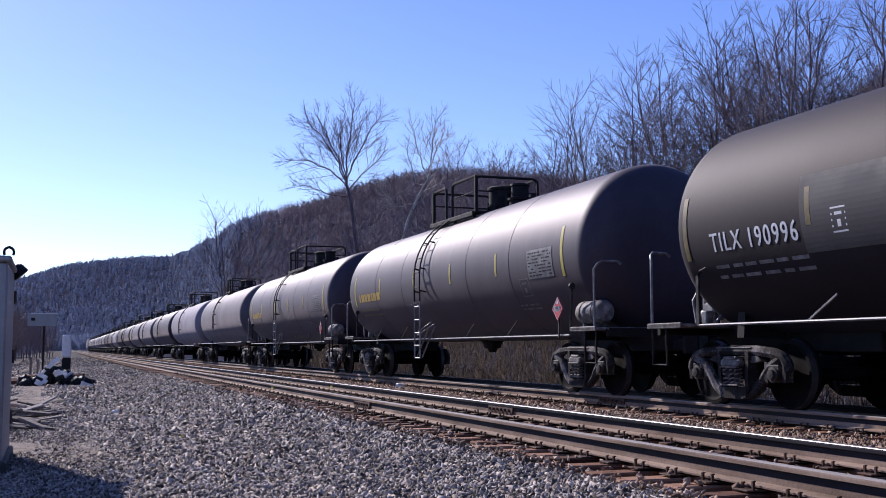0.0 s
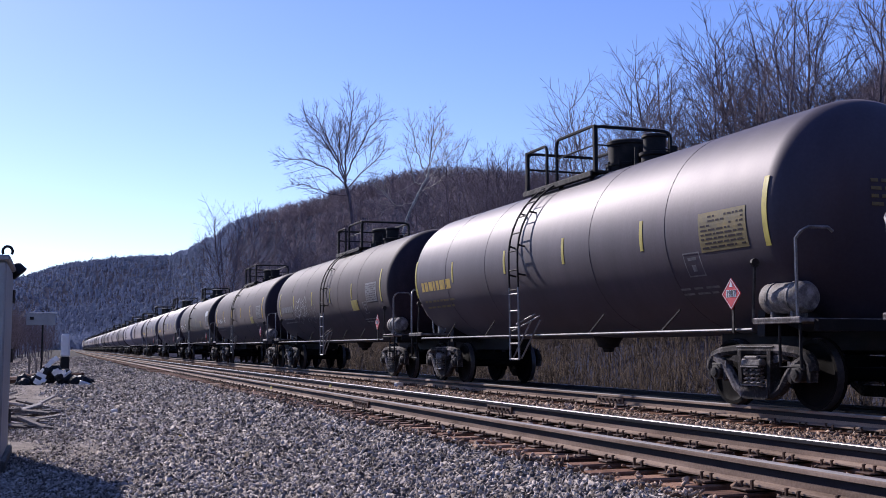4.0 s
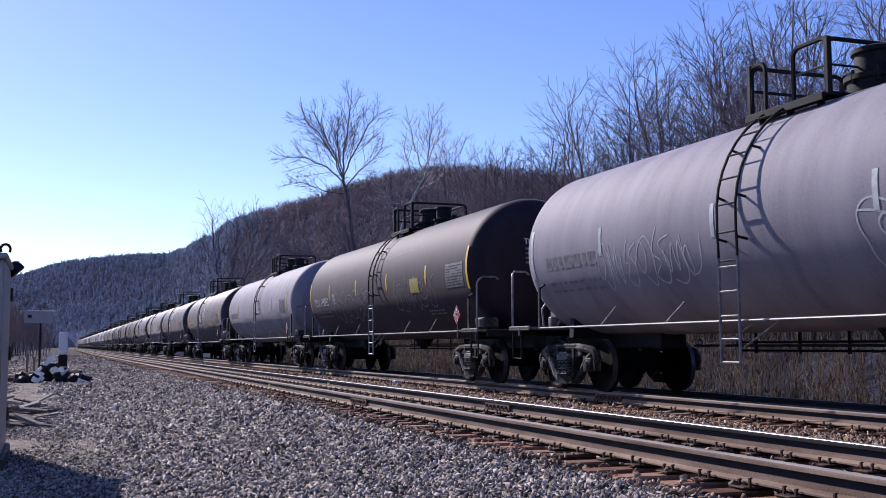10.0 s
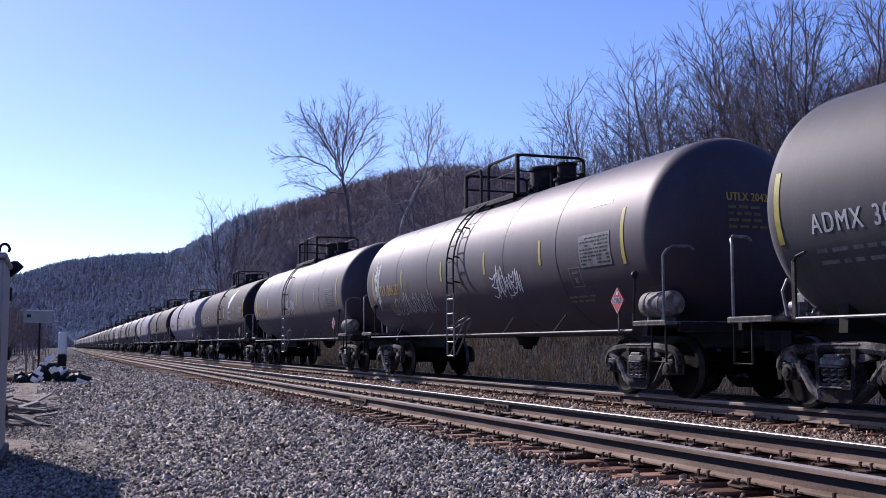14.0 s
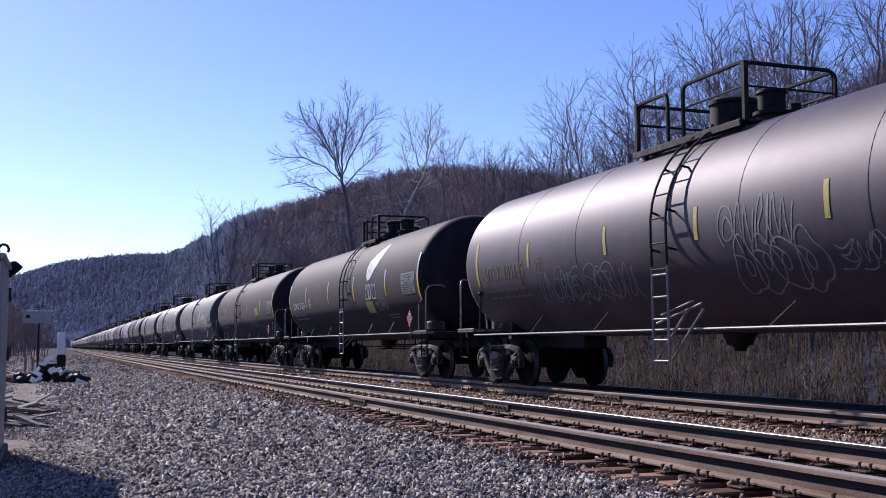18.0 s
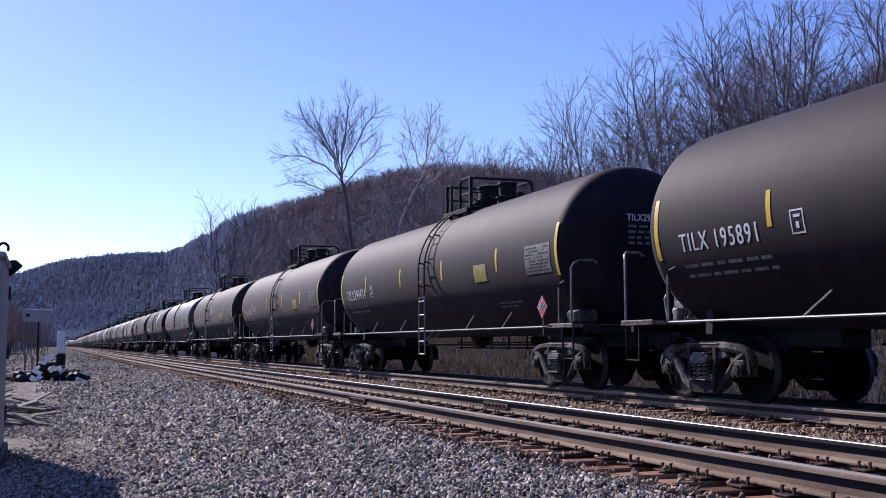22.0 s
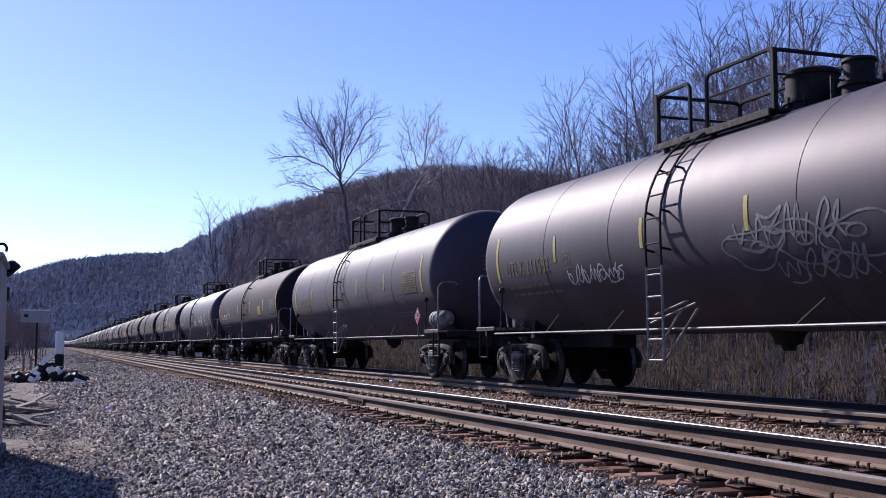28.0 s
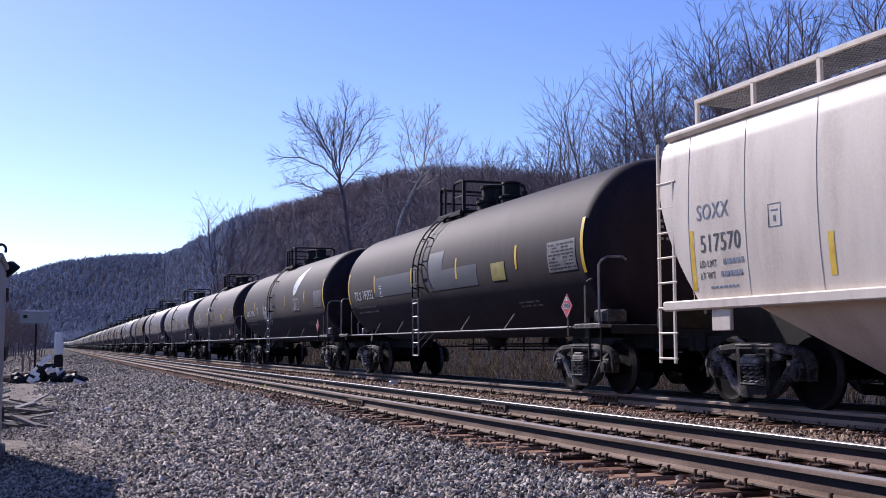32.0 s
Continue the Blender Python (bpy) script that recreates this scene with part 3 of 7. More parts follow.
# ---- bare trees ----
def grow_tree(seed, trunk, limbs, thin, reach=0.45, first=0.3, gap=0.3, levels=2, rise=0.1, base_part=0.75, fit=0.0):
    """A bare tree: a trunk, limbs drawn along given lines or sent out round the trunk, and on them branches and twigs that curve upwards."""
    rg = random.Random(seed)
    nodes, parent = [np.array(trunk[0], float)], [-1]

    def along(at, pts, bits, wob):
        """Nodes through the points after the node at; gives their numbers."""
        made = [at]
        p = nodes[at]
        for q in pts:
            q = np.array(q, float)
            for i in range(bits):
                step = p + (q - p) * (i + 1) / bits
                if i < bits - 1:
                    step = step + np.array([rg.gauss(0, wob) for _ in range(3)])
                nodes.append(step)
                parent.append(made[-1])
                made.append(len(nodes) - 1)
            p = q
        return made

    def shoot(at, d, length, bits, lift):
        """A shoot that bends upwards."""
        made = [at]
        d = Vector(d).normalized()
        for i in range(bits):
            d = (d + Vector((rg.gauss(0, 0.09), rg.gauss(0, 0.09), rg.gauss(0, 0.06) + lift))).normalized()
            nodes.append(nodes[made[-1]] + np.array(d) * length / bits)
            parent.append(made[-1])
            made.append(len(nodes) - 1)
        return made

    def clothe(run, length, level):
        """Side branches, left and right by turns, along the outer part of a shoot; the lower ones are longer."""
        n = len(run) - 1
        count = max(3, int(length / gap * (1.0 if level else 1.35)))
        turn = rg.uniform(0, 6.28)
        for k in range(count):
            f = 0.22 + 0.76 * (k + rg.uniform(0.1, 0.9)) / count
            i = run[min(n - 1, max(1, round(f * n)))]
            axis = Vector(nodes[i] - nodes[parent[i]]).normalized()
            side = axis.orthogonal().normalized()
            turn += 2.4 + rg.uniform(-0.5, 0.5)
            side.rotate(Matrix.Rotation(turn, 3, axis))
            lean = radians(rg.uniform(32, 52))
            d = axis * math.cos(lean) + side * math.sin(lean)
            l = length * (0.25 + 0.36 * (1 - f)) * rg.uniform(0.75, 1.2)
            if level >= levels:
                shoot(i, d, max(0.14, l * 0.8), 2, 0.08)
            else:
                clothe(shoot(i, d, l, 4 if level == 0 else 3, rise), l, level + 1)

    stem = along(0, trunk[1:], 4, 0.02)
    base = int(len(stem) * base_part)
    high = trunk[-1][2] - trunk[0][2]
    if limbs:
        for f, line in limbs:
            at = stem[min(len(stem) - 1, round(f * (len(stem) - 1)))]
            run = along(at, line, 4, 0.05)
            clothe(run, sum(float(np.linalg.norm(nodes[b] - nodes[a])) for a, b in zip(run, run[1:])), 1)
    else:
        turn, f = rg.uniform(0, 6.28), first
        while f < 0.97:
            i = stem[max(1, round(f * (len(stem) - 1)))]
            turn += 2.4 + rg.uniform(-0.45, 0.45)
            lean = radians(rg.uniform(26, 44))
            d = Vector((math.cos(turn) * math.sin(lean), math.sin(turn) * math.sin(lean), math.cos(lean)))
            l = high * reach * (1.12 - f) * rg.uniform(0.8, 1.2)
            clothe(shoot(i, d, l, 6, rise * 0.5), l, 1)
            f += rg.uniform(0.036, 0.07)
    if fit:
        most = max(p[2] for p in nodes)
        nodes = [p * fit / most for p in nodes]
    return tree_shapes(nodes, parent, max(3, base), thin)


def tree_shapes(nodes, parent, base, thin):
    """Trunk and crown meshes of a branching skeleton; every limb is as thick as what it carries asks for."""
    n = len(nodes)
    area = np.zeros(n)
    heir = [-1] * n
    for i in range(n - 1, 0, -1):
        if area[i] == 0:
            area[i] = thin ** 2.7
        p = parent[i]
        area[p] += area[i]
        if heir[p] < 0 or area[i] > area[heir[p]]:
            heir[p] = i
    rad = area ** (1 / 2.7)
    stem, crown = Shape(), Shape()
    heads = [0] + [i for i in range(1, n) if heir[parent[i]] != i]
    for h in heads:
        chain = [h] if h == 0 else [parent[h], h]
        while heir[chain[-1]] >= 0:
            chain.append(heir[chain[-1]])
        if len(chain) < 2:
            continue
        big = rad[chain[1] if h else 0]
        sides = 8 if h == 0 else 5 if big > thin * 6 else 3
        cuts = [(stem, chain[:base]), (crown, chain[base - 1:])] if h == 0 else [(crown, chain)]
        for shape, run in cuts:
            if len(run) < 2:
                continue
            pts = [Vector(nodes[i]) for i in run]
            rr = [rad[i] for i in run]
            if h:
                rr[0] = rr[1]
            x, rings = None, []
            for i, q in enumerate(pts):
                d2 = (pts[min(i + 1, len(pts) - 1)] - pts[max(i - 1, 0)]).normalized()
                x = d2.orthogonal().normalized() if x is None else (x - d2 * x.dot(d2)).normalized()
                y = d2.cross(x)
                rings += [q + (x * math.cos(2 * math.pi * k / sides) + y * math.sin(2 * math.pi * k / sides)) * rr[i] for k in range(sides)]
            shape.add(rings, [(sides * i + k, sides * i + (k + 1) % sides, sides * i + sides + (k + 1) % sides, sides * i + sides + k) for i in range(len(pts) - 1) for k in range(sides)])
    return stem, crown


TREES = {}


def tree_meshes(key, mat, **kw):
    if key not in TREES:
        stem, crown = grow_tree(**kw)
        for s in (stem, crown):
            s.quads = np.array(s.f)
        a = raw_mesh("trunk", np.array(stem.v), stem.quads, M[mat], True)
        b = raw_mesh("crown", np.array(crown.v), crown.quads, M[mat], True)
        TREES[key] = (a, b)
    return TREES[key]


def plant(key, x, y, turn, label, size=1.0, group="bare trees behind the tracks", mat="bark", z=None, **kw):
    a, b = tree_meshes(key, mat, **kw)
    t = thing("tree", label, "tree", (x, y, ground_z(x, y) if z is None else z), group)
    t.rotation_euler = (0, 0, turn)
    t.scale = (size, size, size)
    part("trunk", a, t)
    part("crown", b, t)
    return t


def leaning(seed, high):
    """A slightly crooked leader of that height."""
    rg = random.Random(seed)
    a, b = rg.uniform(-0.5, 0.5), rg.uniform(-0.5, 0.5)
    return [(0, 0, -0.6)] + [(a * f + rg.gauss(0, 0.07), b * f + rg.gauss(0, 0.07), high * f) for f in (0.12, 0.25, 0.4, 0.55, 0.7, 0.85, 1.0)]


def forked(seed, high):
    """A trunk that parts low down into three or four rising stems."""
    rg = random.Random(seed)
    at = high * rg.uniform(0.16, 0.26)
    turn = rg.uniform(0, 6.28)
    limbs = []
    n = rg.choice((3, 4, 4))
    for k in range(n):
        w = turn + 6.283 * k / n + rg.uniform(-0.4, 0.4)
        wide = high * rg.uniform(0.1, 0.24)
        tall = high * rg.uniform(0.8, 1.0)
        limbs.append((1.0, [(math.cos(w) * wide * e, math.sin(w) * wide * e, at + (tall - at) * f) for e, f in ((0.35, 0.2), (0.62, 0.45), (0.85, 0.72), (1.0, 1.0))]))
    return dict(trunk=[(0, 0, -0.6), (rg.gauss(0, 0.05), rg.gauss(0, 0.05), at * 0.5), (0, 0, at)], limbs=limbs)


KINDS = [dict(seed=11 + i, trunk=leaning(11 + i, 8.6), limbs=None, thin=0.0044, reach=0.46 + 0.05 * (i % 2), first=0.32 + 0.04 * i, gap=0.275, fit=8.6) for i in range(3)]
KINDS += [dict(seed=21 + i, thin=0.0044, gap=0.275, fit=8.6, **forked(21 + i, 8.6)) for i in range(3)]
SMALL = [dict(seed=31 + i, thin=0.011, gap=0.5, fit=8.6, **forked(31 + i, 8.6)) for i in range(3)]
rt = random.Random(5)
# the row behind the far track: bearing from the camera in degrees, how steep its top stands, distance beyond the track
ROW = [(24.3, 0.205, 9.0), (25.2, 0.222, 8.2), (26.1, 0.232, 9.4), (27.4, 0.243, 7.4), (28.0, 0.25, 8.8), (28.7, 0.268, 9.2), (29.6, 0.28, 7.2), (30.9, 0.289, 8.4), (32.0, 0.286, 10.0), (32.5, 0.295, 8.6), (33.1, 0.302, 7.4), (33.7, 0.3, 8.2), (34.2, 0.305, 9.6), (34.8, 0.31, 8.8), (35.4, 0.32, 7.2), (36.0, 0.315, 8.4), (36.4, 0.325, 10.2),
       (36.9, 0.335, 9.2), (37.2, 0.33, 8.0), (37.8, 0.345, 7.0), (38.5, 0.35, 8.2), (39.2, 0.345, 9.0), (40.0, 0.355, 9.4), (41.0, 0.35, 7.6), (42.6, 0.36, 8.4)]
for i, (az, steep, off) in enumerate(ROW):
    x = X2 + off
    y = x / math.tan(radians(az))
    foot = ground_z(x, y)
    high = 0.945 * steep * math.hypot(x, y) + EYE.z - foot
    plant(("row", i % 6), x, y, rt.uniform(0, 6.28), "bare slender tree with fine grey-brown twigs", high / 8.6, **KINDS[i % 6])
for i in range(12):
    az = (20.2 + 0.62 * i if i < 10 else 26.5 + 2.3 * (i - 10)) + rt.uniform(-0.25, 0.25)
    far = float(np.interp(az, [20, 26, 42], [56, 50, 38])) + rt.uniform(-4, 8)
    x, y = far * math.sin(radians(az)), far * math.cos(radians(az))
    steep = float(np.interp(az, [20, 22, 25.5, 28.5, 33, 42], [0.195, 0.2, 0.212, 0.2, 0.2, 0.22])) * rt.uniform(0.84, 1.0)
    high = steep * far + EYE.z - ground_z(x, y)
    plant(("row", (i + 2) % 6), x, y, rt.uniform(0, 6.28), "bare tree at the edge of the wooded slope", high / 8.6, **KINDS[(i + 2) % 6])
for i in range(18):
    y = 54 + 5 * i + rt.uniform(-2, 2)
    x = 22.5 + rt.uniform(-2, 5) + 0.02 * i * i
    far = math.hypot(x, y)
    az = math.degrees(math.atan2(x, y))
    high = float(np.interp(az, [8, 12, 16, 19, 24], [0.085, 0.11, 0.13, 0.15, 0.17])) * far
    plant(("small", i % 3), x, y, rt.uniform(0, 6.28), "small bare tree at the foot of the wooded slope", high / 8.6 * rt.uniform(0.7, 1.0), **SMALL[i % 3])
# two tall trees that stand clear of the ridge
plant("lone", 22.2, 85.0, 0.0, "tall bare spreading tree with a fan of dark limbs", 1.03, z=0.5, seed=41, thin=0.0092, gap=0.3, base_part=0.9,
      trunk=[(1.3, 0, -1), (0.9, 0, 5.5), (0.35, 0, 9.5), (0.0, 0, 12.2), (-0.35, 0, 13.4)],
      limbs=[(0.95, [(-1.5, 0.4, 14.3), (-3.4, 0.9, 15.1), (-5.4, 1.2, 15.0)]), (1.0, [(-1.3, -0.6, 15.0), (-2.6, -1.2, 16.7), (-4.2, -1.8, 17.8)]), (1.0, [(-0.9, 0.4, 15.3), (-1.9, 0.8, 17.3), (-2.6, 1.2, 19.2)]),
             (0.97, [(-0.3, 0.1, 15.2), (0.1, 0.3, 17.6), (0.4, 0.4, 20.3)]), (1.0, [(0.1, -0.8, 15.0), (1.0, -1.5, 17.0), (2.2, -2.0, 18.7)]), (0.9, [(0.9, 0.6, 13.9), (2.1, 1.2, 15.0), (3.6, 1.6, 16.6)]),
             (0.85, [(-0.8, -1.6, 13.8), (-1.6, -3.0, 15.5), (-1.8, -4.0, 17.2)]), (0.78, [(-1.5, 0.6, 12.4), (-3.0, 1.0, 13.0), (-4.4, 1.2, 13.2)])])
plant("pale", 27.0, 82.0, 0.0, "tall bare tree with pale mottled bark and slanting trunk", 1.0, z=1.5, mat="pale_bark", seed=57, thin=0.0095, gap=0.32, base_part=0.9,
      trunk=[(-3.6, 0, -2), (-2.0, 0, 5.2), (-0.9, 0, 9.4), (0.1, 0, 11.6), (0.85, 0, 12.9)],
      limbs=[(1.0, [(0.4, 0.3, 14.2), (0.0, 0.6, 15.8), (-0.35, 0.8, 17.8)]), (1.0, [(0.9, -0.5, 14.4), (1.0, -0.9, 16.2), (1.1, -1.2, 18.0)]), (1.0, [(1.3, 0.4, 14.2), (1.9, 0.9, 15.8), (2.9, 1.2, 17.6)]),
             (0.85, [(-0.4, -0.6, 12.4), (-1.0, -1.2, 13.8), (-1.6, -1.6, 15.2)]), (0.95, [(1.6, -0.4, 13.6), (2.5, -0.7, 14.8), (3.2, -1.0, 15.6)]), (0.7, [(-1.6, 0.4, 10.6), (-2.4, 0.8, 11.6), (-3.2, 1.0, 12.2)]), (0.8, [(0.8, 0.9, 12.0), (2.2, 1.6, 12.8), (3.4, 2.2, 13.8)])])
plant("far", 25.2, 170.0, 1.0, "bare tree on the shoulder of the hill", 2.5, seed=63, thin=0.0065, gap=0.33, **forked(63, 8.6))


for i in range(22):
    far = 92 + 4.5 * i + rt.uniform(-3, 3)
    az = radians(-2.6 + 2.5 * ((i * 0.618) % 1) + 0.004 * i)
    steep = 0.056 - 0.011 * (math.degrees(az) + 2.6)
    plant(("small", i % 3), far * math.sin(az), far * math.cos(az), rt.uniform(0, 6.28), "bare brown thicket tree beside the line", (steep * far + 1.2) / 8.6 * rt.uniform(0.75, 1.0), "thicket beside the line", **SMALL[i % 3])


def hill_woods(count):
    """Bare woods on the hillsides: short trunks with many upswept boughs, standing close; the far ridge and the near slope are two woods."""
    rnd = random.Random(9)
    woods = {"far_wood": ([], []), "wood": ([], [])}

    def spike(V, F, p, q, r):
        n = len(V)
        d = (q - p).normalized()
        x = d.orthogonal().normalized() * r
        y = d.cross(x)
        V.extend([p + x, p - 0.5 * x + 0.87 * y, p - 0.5 * x - 0.87 * y, q])
        F.extend([(n, n + 1, n + 3), (n + 1, n + 2, n + 3), (n + 2, n, n + 3)])

    made = 0
    while made < count:
        az = rnd.uniform(-4, 8.6) if rnd.random() < 0.5 else rnd.uniform(8, 46)
        r0, rc, slope = hill(az)
        k = rnd.random()
        crest = rnd.random() < 0.18
        r = rc * rnd.uniform(0.93, 1.03) if crest else r0 * 0.8 + (rc * 1.05 - r0 * 0.8) * (k if rnd.random() < 0.6 else k * 0.45)
        a = radians(az)
        x, y = r * math.sin(a), r * math.cos(a)
        if x < 15 and y < 800:
            continue
        z = ground_z(x, y)
        h = rnd.uniform(5, 9) * (1.5 if rnd.random() < 0.07 else 1.0) if r > 900 else rnd.uniform(7, 13)
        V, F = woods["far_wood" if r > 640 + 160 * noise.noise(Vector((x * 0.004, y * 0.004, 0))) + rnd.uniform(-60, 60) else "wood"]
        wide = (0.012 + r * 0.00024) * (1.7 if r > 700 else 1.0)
        foot = Vector((x, y, z - 0.5))
        top = Vector((x + rnd.uniform(-0.6, 0.6), y + rnd.uniform(-0.6, 0.6), z + 0.7 * h))
        spike(V, F, foot, top, wide * 1.2)
        for i in range(9 if r > 700 else 14):
            p = foot.lerp(top, rnd.uniform(0.2, 0.95))
            w, e = rnd.uniform(0, 6.28), rnd.uniform(0.1, 1.35)
            l = h * rnd.uniform(0.25, 0.42)
            spike(V, F, p, p + Vector((math.cos(w) * math.cos(e) * l, math.sin(w) * math.cos(e) * l, math.sin(e) * l)), wide)
        made += 1
    for mat, name, label in (("far_wood", "far_woods", "bare winter woods on the far ridge, tinted with blue haze"), ("wood", "hillside_woods", "bare grey-brown winter woods covering the near hillside")):
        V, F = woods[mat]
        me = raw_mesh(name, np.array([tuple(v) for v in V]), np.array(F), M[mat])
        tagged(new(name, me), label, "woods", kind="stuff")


hill_woods(28000)


def dry_weeds():
    """Dead stalks and brush on the bank behind the far track."""
    rnd = random.Random(4)
    V, F = [], []
    for i in range(27000):
        y = 6 + 110 * rnd.random() ** 1.7
        x = X2 + 2.3 + 9 * rnd.random() ** 1.4 + 0.03 * y
        if i > 17000:
            y = 52 + 150 * rnd.random()
            x = -2.2 - 16 * rnd.random() ** 1.5 - 0.02 * y
        z = ground_z(x, y) - 0.05
        h = rnd.uniform(0.3, 1.35) * (1 + 0.004 * y) * (1 if i <= 17000 else 1.8 if y < 80 else 3.2)
        lean = Vector((rnd.gauss(0, 0.14), rnd.gauss(0, 0.14), 1)) * h
        w = rnd.uniform(0.004, 0.011) * (1 + 0.02 * y)
        p = Vector((x, y, z))
        for j in range(3):
            if j:
                p = Vector((x, y, z)) + lean * rnd.uniform(0.2, 0.8)
                lean2 = Vector((rnd.gauss(0, 0.4), rnd.gauss(0, 0.4), 0.6)) * h * 0.4
            else:
                lean2 = lean
            n = len(V)
            a = rnd.uniform(0, 3.14)
            e = Vector((math.cos(a), math.sin(a), 0)) * w
            g = Vector((-e.y, e.x, 0))
            V.extend([p + e, p - 0.5 * e + 0.87 * g, p - 0.5 * e - 0.87 * g, p + lean2])
            F.extend([(n, n + 1, n + 3), (n + 1, n + 2, n + 3), (n + 2, n, n + 3)])
    me = raw_mesh("dry_weeds", np.array([tuple(v) for v in V]), np.array(F), M["weed"])
    tagged(new("dry_weeds", me), "dead brown weeds and brush on the bank", "weeds", kind="stuff")


dry_weeds()


# ---- the train ----
RT, ZC = 1.53, 2.52            # tank radius and the height of its axis
HALF = 7.75                    # half the straight part of a tank
HEAD = 0.6


ORIGIN = [7.45]                # distance of the leading corner post before the car's middle


def y_of(rel):
    """Place along a car from the distance behind its leading corner post."""
    return ORIGIN[0] - rel


def tank_mesh(mat, dl):
    h = HALF - dl
    prof = []
    for i in range(13):
        a = math.pi / 2 * i / 12
        prof.append((-h - HEAD * math.cos(a) ** 1.0, max(0.02, RT * math.sin(a) ** 0.72)))
    prof += [(-h + 0.03, RT), (-h / 2, RT), (0, RT), (h / 2, RT), (h - 0.03, RT)]
    prof += [(-s, r) for s, r in reversed(prof[:13])]
    return Shape().lathe(prof, (0, 0, ZC), "y", 72).mesh("tank", M[mat], True)


def on_tank(u, w, lift=0.008):
    """A point on the camera's side of the tank: u along it, w metres of arc above the axis."""
    a = w / RT
    return (-(RT + lift) * math.cos(a), u, ZC + (RT + lift) * math.sin(a))


def sticker(name, u0, u1, w0, w1, mat, lift=0.006):
    """A thin sheet wrapped on the tank's side from u0 to u1 and w0 to w1."""
    n = max(2, int(abs(w1 - w0) / 0.06))
    s = Shape()
    for i in range(n + 1):
        w = w0 + (w1 - w0) * i / n
        for u in (u0, u1):
            s.v.append(on_tank(u, w, lift))
    for i in range(n + 1):
        w = w0 + (w1 - w0) * i / n
        for u in (u0, u1):
            s.v.append(on_tank(u, w, 0.001))
    m = 2 * (n + 1)
    s.f = [(2 * i, 2 * i + 1, 2 * i + 3, 2 * i + 2) for i in range(n)]
    s.f += [(2 * i, 2 * i + 2, m + 2 * i + 2, m + 2 * i) for i in range(n)] + [(2 * i + 1, m + 2 * i + 1, m + 2 * i + 3, 2 * i + 3) for i in range(n)]
    s.f += [(0, m, m + 1, 1), (2 * n, 2 * n + 1, m + 2 * n + 1, m + 2 * n)]
    return s.mesh(name, M[mat])


def letters(text, size, wide=1.0, apart=1.08, words=1.0, cuts=0):
    """Corners and faces of a line of writing in the plane, from the built-in font, cut across to bend round a tank."""
    cu = bpy.data.curves.new("writing", "FONT")
    cu.body, cu.size, cu.resolution_u = text, size, 3
    cu.space_character, cu.space_word = apart, words
    ob = bpy.data.objects.new("writing", cu)
    me = ob.to_mesh()
    bm = bmesh.new()
    bm.from_mesh(me)
    for i in range(cuts):
        bmesh.ops.bisect_plane(bm, geom=bm.verts[:] + bm.edges[:] + bm.faces[:], plane_co=(0, size * 0.72 * (i + 1) / (cuts + 1), 0), plane_no=(0, 1, 0))
    bm.verts.index_update()
    pts = [(v.co.x * wide, v.co.y) for v in bm.verts]
    faces = [tuple(v.index for v in f.verts) for f in bm.faces]
    bm.free()
    ob.to_mesh_clear()
    bpy.data.objects.remove(ob)
    return pts, faces


def bold(s, pts, faces, place, by=0.01):
    """Writing set three times, a little shifted, for a heavier stroke."""
    for k, d in enumerate((-by, 0, by)):
        n = len(s.v)
        s.v += [place(x + d, y, k) for x, y in pts]
        s.f += [tuple(i + n for i in f) for f in faces]


def lettering(name, text, rel, w, size, mat, wide=0.86):
    pts, faces = letters(text, size, wide * 0.87, 1.2, 1.2, 4)
    s = Shape()
    bold(s, pts, faces, lambda x, y, k: on_tank(y_of(rel) - x, w + y, 0.0035 + 0.0006 * k), 0.007)
    return s.mesh(name, M[mat])


def bars(name, rel, w, rows, mat, size=0.055, gap=0.13, seed=1):
    """Small unreadable writing: rows of short bars."""
    rnd = random.Random(seed)
    s = Shape()
    for j, length in enumerate(rows):
        x = 0.0
        while x < length:
            l = rnd.uniform(0.12, 0.34)
            q = Shape()
            y0 = w - j * gap
            u = y_of(rel) - x
            q.v = [on_tank(u, y0, 0.005), on_tank(u - l, y0, 0.005), on_tank(u - l, y0 + size, 0.005), on_tank(u, y0 + size, 0.005)]
            s.add(q.v, [(0, 1, 2, 3)])
            x += l + rnd.uniform(0.05, 0.1)
    return s.mesh(name, M[mat])


def frame_box(name, rel, w, wd, ht, mat, line=0.02):
    """A square outline with two short bars in it."""
    s = Shape()
    u = y_of(rel)
    for a, b, c, d in ((0, wd, 0, line), (0, wd, ht - line, ht), (0, line, 0, ht), (wd - line, wd, 0, ht), (wd * 0.25, wd * 0.75, ht * 0.68, ht * 0.8), (wd * 0.38, wd * 0.62, ht * 0.22, ht * 0.5)):
        n = 4 if d - c > line else 1
        for i in range(n):
            e, f = c + (d - c) * i / n, c + (d - c) * (i + 1) / n
            s.add([on_tank(u - a, w + e, 0.004), on_tank(u - b, w + e, 0.004), on_tank(u - b, w + f, 0.004), on_tank(u - a, w + f, 0.004)], [(0, 1, 2, 3)])
    return s.mesh(name, M[mat])


